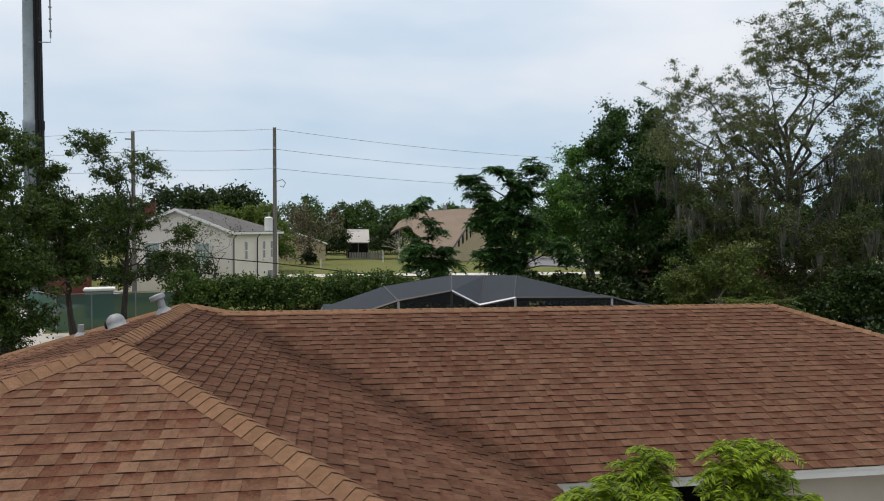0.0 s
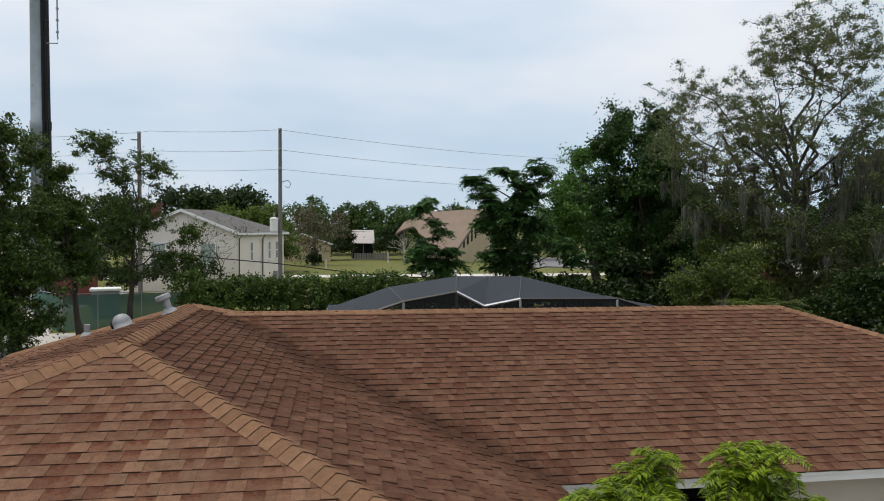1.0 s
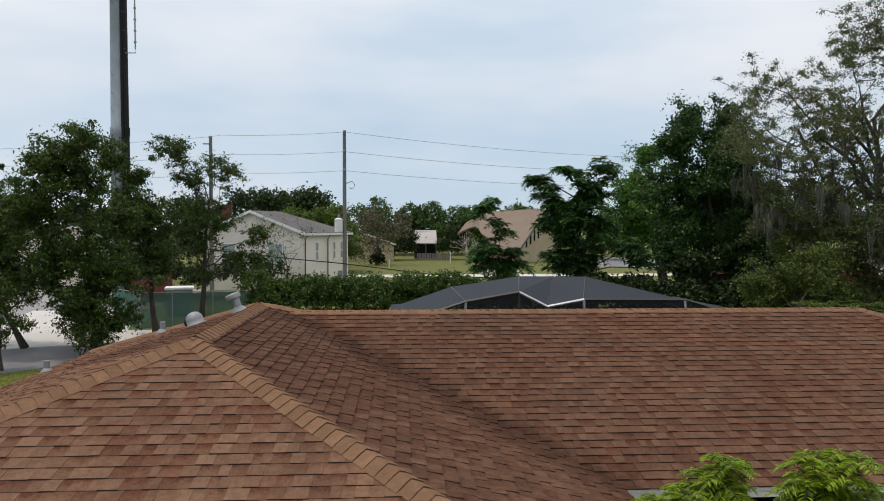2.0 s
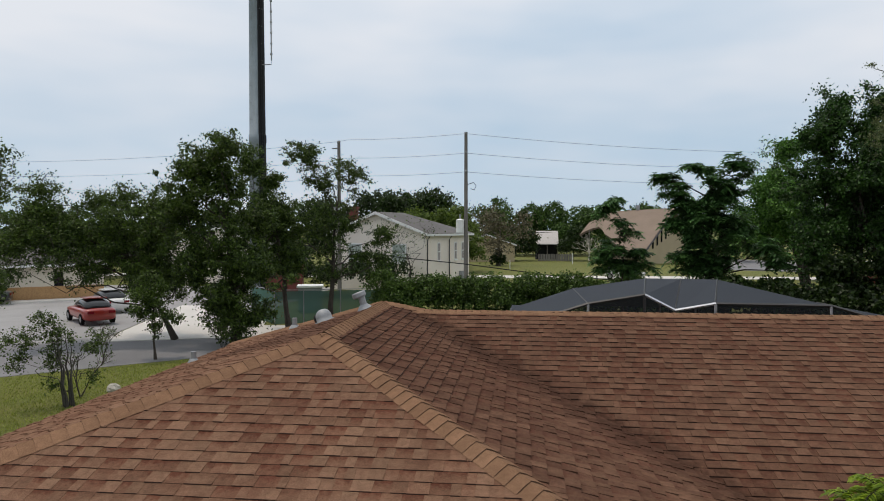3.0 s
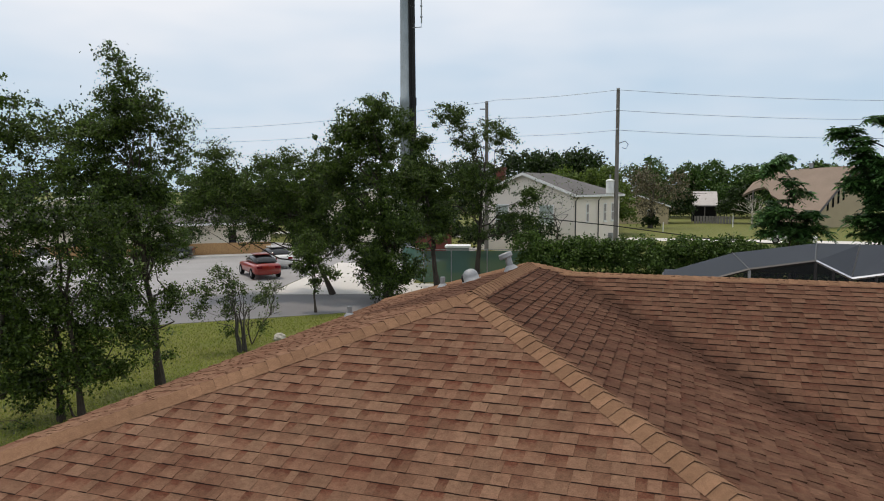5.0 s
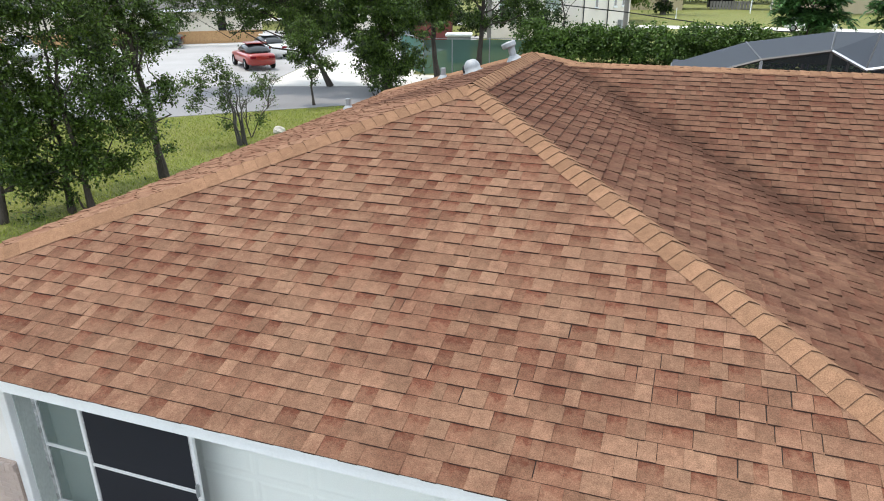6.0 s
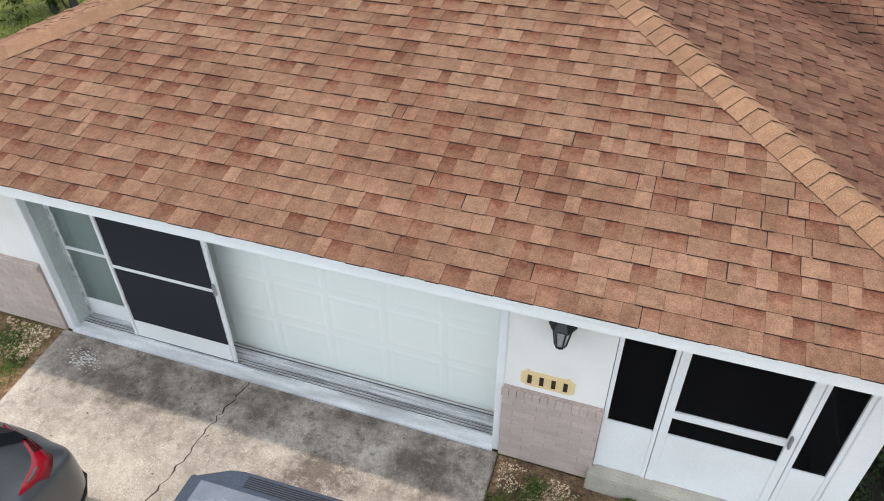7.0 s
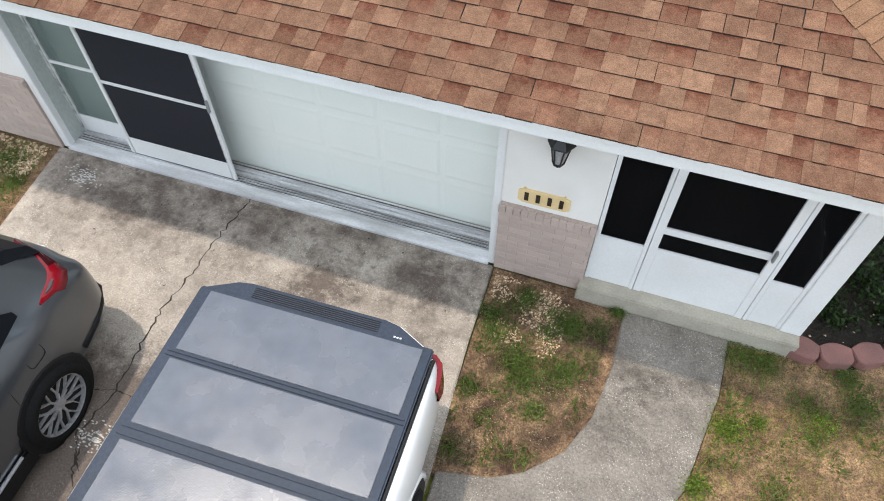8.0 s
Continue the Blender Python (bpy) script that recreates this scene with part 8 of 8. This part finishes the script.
crack([(-3.45, 3.84), (-3.51, 3.4), (-3.53, 2.9), (-3.58, 2.4), (-3.55, 1.97), (-3.51, 1.52), (-3.55, 1.1), (-3.4, 0.8), (-3.22, 0.6), (-3.3, -0.5), (-3.2, -2.0)], 0.0075, 1)
crack([(-3.51, 1.52), (-3.71, 1.45), (-4.4, 1.4)], 0.010, 2)
crack([(-3.51, 1.52), (-3.3, 1.51), (-2.8, 1.45)], 0.009, 3)
crack([(-3.74, 1.44), (-3.64, 1.20), (-3.54, 1.01), (-3.36, 0.82)], 0.007, 4)
r_ = random.Random(5)
for cx, cy, n_, s in ((-5.3, 3.52, 150, 0.17), (-3.44, 1.10, 110, 0.17)):
    wv = Geo()
    for _ in range(n_):
        x, y = cx + r_.gauss(0, s * 0.55), cy + r_.gauss(0, s * 0.38)
        tw_, ln_ = r_.uniform(-0.5, 0.5), r_.uniform(1.0, 2.6)
        q = [(x + math.cos(a + tw_) * r_.uniform(0.003, 0.010) * ln_, y + math.sin(a + tw_) * r_.uniform(0.003, 0.008), 0.003 + 0.00002 * _) for a in (0, 1.05, 2.1, 3.15, 4.2, 5.25)]
        wv.add(q, [tuple(range(6))])
    wv.made("worn_patch", M_CHALK, driveway, "flaking pale paint spots")

# dead leaf bits blown over the concrete
r_ = random.Random(77)
bits = Geo()
for _ in range(46):
    x, y = r_.uniform(-5.4, -1.0), r_.uniform(1.6, 3.75)
    a, ln_ = r_.uniform(0, 6.28), r_.uniform(0.006, 0.016)
    ca, sa = math.cos(a) * ln_, math.sin(a) * ln_
    bits.add([(x - ca, y - sa, 0.003), (x + sa * 0.5, y - ca * 0.5, 0.006), (x + ca, y + sa, 0.008), (x - sa * 0.5, y + ca * 0.5, 0.004)], [(0, 1, 2, 3)])
tagged(bits.made("leaf_litter", M_CRACK), "dark dead leaf bits scattered on the concrete", "leaf litter", kind="stuff")


# ---- roof shingles: single tabs in courses, the nearest as pieces of their own ----
EXPO = 0.155
RUN = EXPO / math.sqrt(1 + PITCH * PITCH)
shr = random.Random(21)
tab_mesh = {}


def dress(me, reds):
    """Bare asphalt on the cut edges, and for the granule blend of every tab: its redness and the height on it."""
    me.materials.append(M_BUTT)
    me.polygons.foreach_set("material_index", [1 if i % 4 == 1 else 0 for i in range(len(me.polygons))])
    uv = me.uv_layers.new(name="blend")
    flat = []
    for r_ in reds:
        for v in (0, 0, 1, 1, 0, 0, 0, 0, 0, 0, 1, 0, 1, 0):
            flat += [r_, v]
    uv.data.foreach_set("uv", flat)


def shingle_slope(to_world, lo, hi, run, near=None, lift=1.0, gap=0.003):
    """Courses of shingle tabs on one slope. to_world(u, v, h): u along the eave, v the run inward, h above the deck.
    lo(v), hi(v): the ends of the course. near: a test for the tabs that become pieces of their own; lift: how far worn tabs stand off;
    gap: the joint between tabs."""
    rest, single = [], []
    k = 0
    while k * RUN < run - 0.02:
        v0 = k * RUN - (0.006 if k == 0 else 0.0)
        v1 = min((k + 1) * RUN + 0.02, run)
        e0, e1 = max(v0, 0.0), v1
        a = min(lo(e0), lo(e1)) if lo(e1) < lo(e0) else lo(e0)
        b = max(hi(e0), hi(e1)) if hi(e1) > hi(e0) and e1 < 4.6 else hi(e0)
        u = a - shr.uniform(0, 0.25)
        raised = False
        while u < b:
            w = shr.choice((0.085, 0.115, 0.135, 0.15, 0.165, 0.18, 0.205)) * shr.uniform(0.9, 1.1)
            u0, u1 = max(u, a), min(u + w - gap, b)
            if u1 - u0 > 0.025:
                t0, t1 = max(u0, lo(v1)), min(u1, hi(v1))
                if t1 < t0:
                    t0 = t1 = (t0 + t1) / 2
                raised = shr.random() < (0.22 if raised else 0.80)
                th = shr.choice((0.015, 0.0175)) if raised else 0.0085
                th *= lift
                d = shr.choice((-0.004, -0.002)) if raised else shr.choice((0.0, 0.001))
                red = shr.choice((0.0, 0.1, 0.2, 0.45)) if raised else shr.choice((0.3, 0.7, 0.95, 1.0))
                tab = [(u0, v0 + d, 0.0), (u1, v0 + d, 0.0), (u1, v0 + d, th), (u0, v0 + d, th), (t1, v1, 0.002), (t0, v1, 0.002), red]
                whole = u0 == u and t0 == u0 and t1 == u1
                if near and whole and near(u0, v0) and len(single) < 300:
                    single.append(tab)
                else:
                    rest.append(tab)
            u += w
        k += 1
    faces = [(3, 2, 4, 5), (0, 1, 2, 3), (0, 3, 5), (1, 4, 2)]
    g_ = Geo()
    for tab in rest:
        g_.add([to_world(*p) for p in tab[:6]], faces)
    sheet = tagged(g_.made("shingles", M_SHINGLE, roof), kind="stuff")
    dress(sheet.data, [tab[6] for tab in rest])
    for tab in single:
        o = Vector(to_world(tab[0][0], tab[0][1], 0.0))
        ob_g = Geo().add([Vector(to_world(*p)) - o for p in tab[:6]], faces)
        key = (round(tab[1][0] - tab[0][0], 2), round(tab[2][2], 4), tab[6])
        if key in tab_mesh:
            ob = new("shingle", tab_mesh[key])
            ob.parent = roof
        else:
            ob = ob_g.made("shingle", M_SHINGLE, roof)
            dress(ob.data, [tab[6]])
            tab_mesh[key] = ob.data
        ob.location = o


ZH = math.sqrt(1 + PITCH * PITCH)


def up(p, n, h):
    return (p[0] + n[0] * h / ZH, p[1] + n[1] * h / ZH, p[2] + h / ZH)


shingle_slope(lambda u, v, h: up((u, HY0 + v, EAVE + v * PITCH), (0, -PITCH), h), lambda v: HX0 + v, lambda v: HX1 - v, 5.04,
              near=lambda u, v: -2.6 < u < 1.4 and v < 1.45, gap=0.0015)
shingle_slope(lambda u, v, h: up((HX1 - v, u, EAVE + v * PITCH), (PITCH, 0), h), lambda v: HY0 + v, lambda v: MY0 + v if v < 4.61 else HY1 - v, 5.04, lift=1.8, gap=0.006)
shingle_slope(lambda u, v, h: up((HX0 + v, u, EAVE + v * PITCH), (-PITCH, 0), h), lambda v: HY0 + v, lambda v: HY1 - v, 5.04, lift=1.3)
shingle_slope(lambda u, v, h: up((u, MY0 + v, EAVE + v * PITCH), (0, -PITCH), h), lambda v: HX1 - v, lambda v: MX1 - v, 4.61, lift=1.3)
shingle_slope(lambda u, v, h: up((MX1 - v, u, EAVE + v * PITCH), (PITCH, 0), h), lambda v: MY0 + v, lambda v: MY1 - v, 4.61)
shingle_slope(lambda u, v, h: up((u, MY1 - v, EAVE + v * PITCH), (0, PITCH), h), lambda v: HX1 - v, lambda v: MX1 - v, 4.61)
shingle_slope(lambda u, v, h: up((u, HY1 - v, EAVE + v * PITCH), (0, PITCH), h), lambda v: HX0 + v, lambda v: HX1 - v, 5.04)


def caps(low, high, s1, s2, step=0.145, half=0.175, crown=0.030):
    """Folded cap pieces that overlap up a hip or along a ridge; s1, s2: ways down both slopes, square to the line."""
    low, high = Vector(low), Vector(high)
    d = (high - low)
    ln = d.length
    d.normalize()
    s1, s2 = Vector(s1).normalized(), Vector(s2).normalized()
    upw = Vector((0, 0, 1))
    k = 0
    while k * step < ln - 0.05:
        tilt = shr.uniform(-0.006, 0.006)
        def ring(t, h, w):
            p = low + d * t
            return [p + s1 * w + upw * (h * 0.6), p + s1 * (w * 0.4) + upw * (h + crown * 0.6), p + upw * (h + crown), p + s2 * (w * 0.4) + upw * (h + crown * 0.6), p + s2 * w + upw * (h * 0.6)]
        t0 = k * step
        t1 = min(t0 + 0.30, ln)
        h0, w = 0.030 + shr.uniform(0, 0.004), half + tilt
        a, b, c = ring(t0, h0, w), ring(t1, 0.010, w - 0.012), ring(t0, h0 - 0.005, w)
        v = a + b + c
        f = [(i, i + 1, 6 + i, 5 + i) for i in range(4)] + [(10 + i, 11 + i, i + 1, i) for i in range(4)]
        cap_ = Geo().add(v, f).made("ridge_cap", M_CAP, roof)
        cap_.data.materials.append(M_CAPEDGE)
        cap_.data.polygons.foreach_set("material_index", [0, 0, 0, 0, 1, 1, 1, 1])
        k += 1



def across(line, down):
    """The way down a slope, square to the hip line."""
    line, down = Vector(line).normalized(), Vector(down).normalized()
    return down - line * down.dot(line)


F_, R_, L_, K_ = (0, -1, -PITCH), (1, 0, -PITCH), (-1, 0, -PITCH), (0, 1, -PITCH)
for low, high, d1, d2 in (((HX1, HY0, EAVE), apex, F_, R_), ((HX0, HY0, EAVE), apex, L_, F_), ((MX1, MY0, EAVE), (8.5, 12.33, MZ), F_, R_),
                          ((HX0, HY1, EAVE), back, L_, K_), ((HX1, HY1, EAVE), back, K_, R_), ((MX1, MY1, EAVE), (8.5, 12.33, MZ), R_, K_)):
    ln_ = Vector(high) - Vector(low)
    caps(low, high, across(ln_, d1), across(ln_, d2), crown=0.030 if low[0] < HX1 + 0.1 else 0.002)
caps(apex, back, L_, R_)
caps((-2.03, 12.33, MZ), (8.5, 12.33, MZ), K_, F_, crown=-0.012)
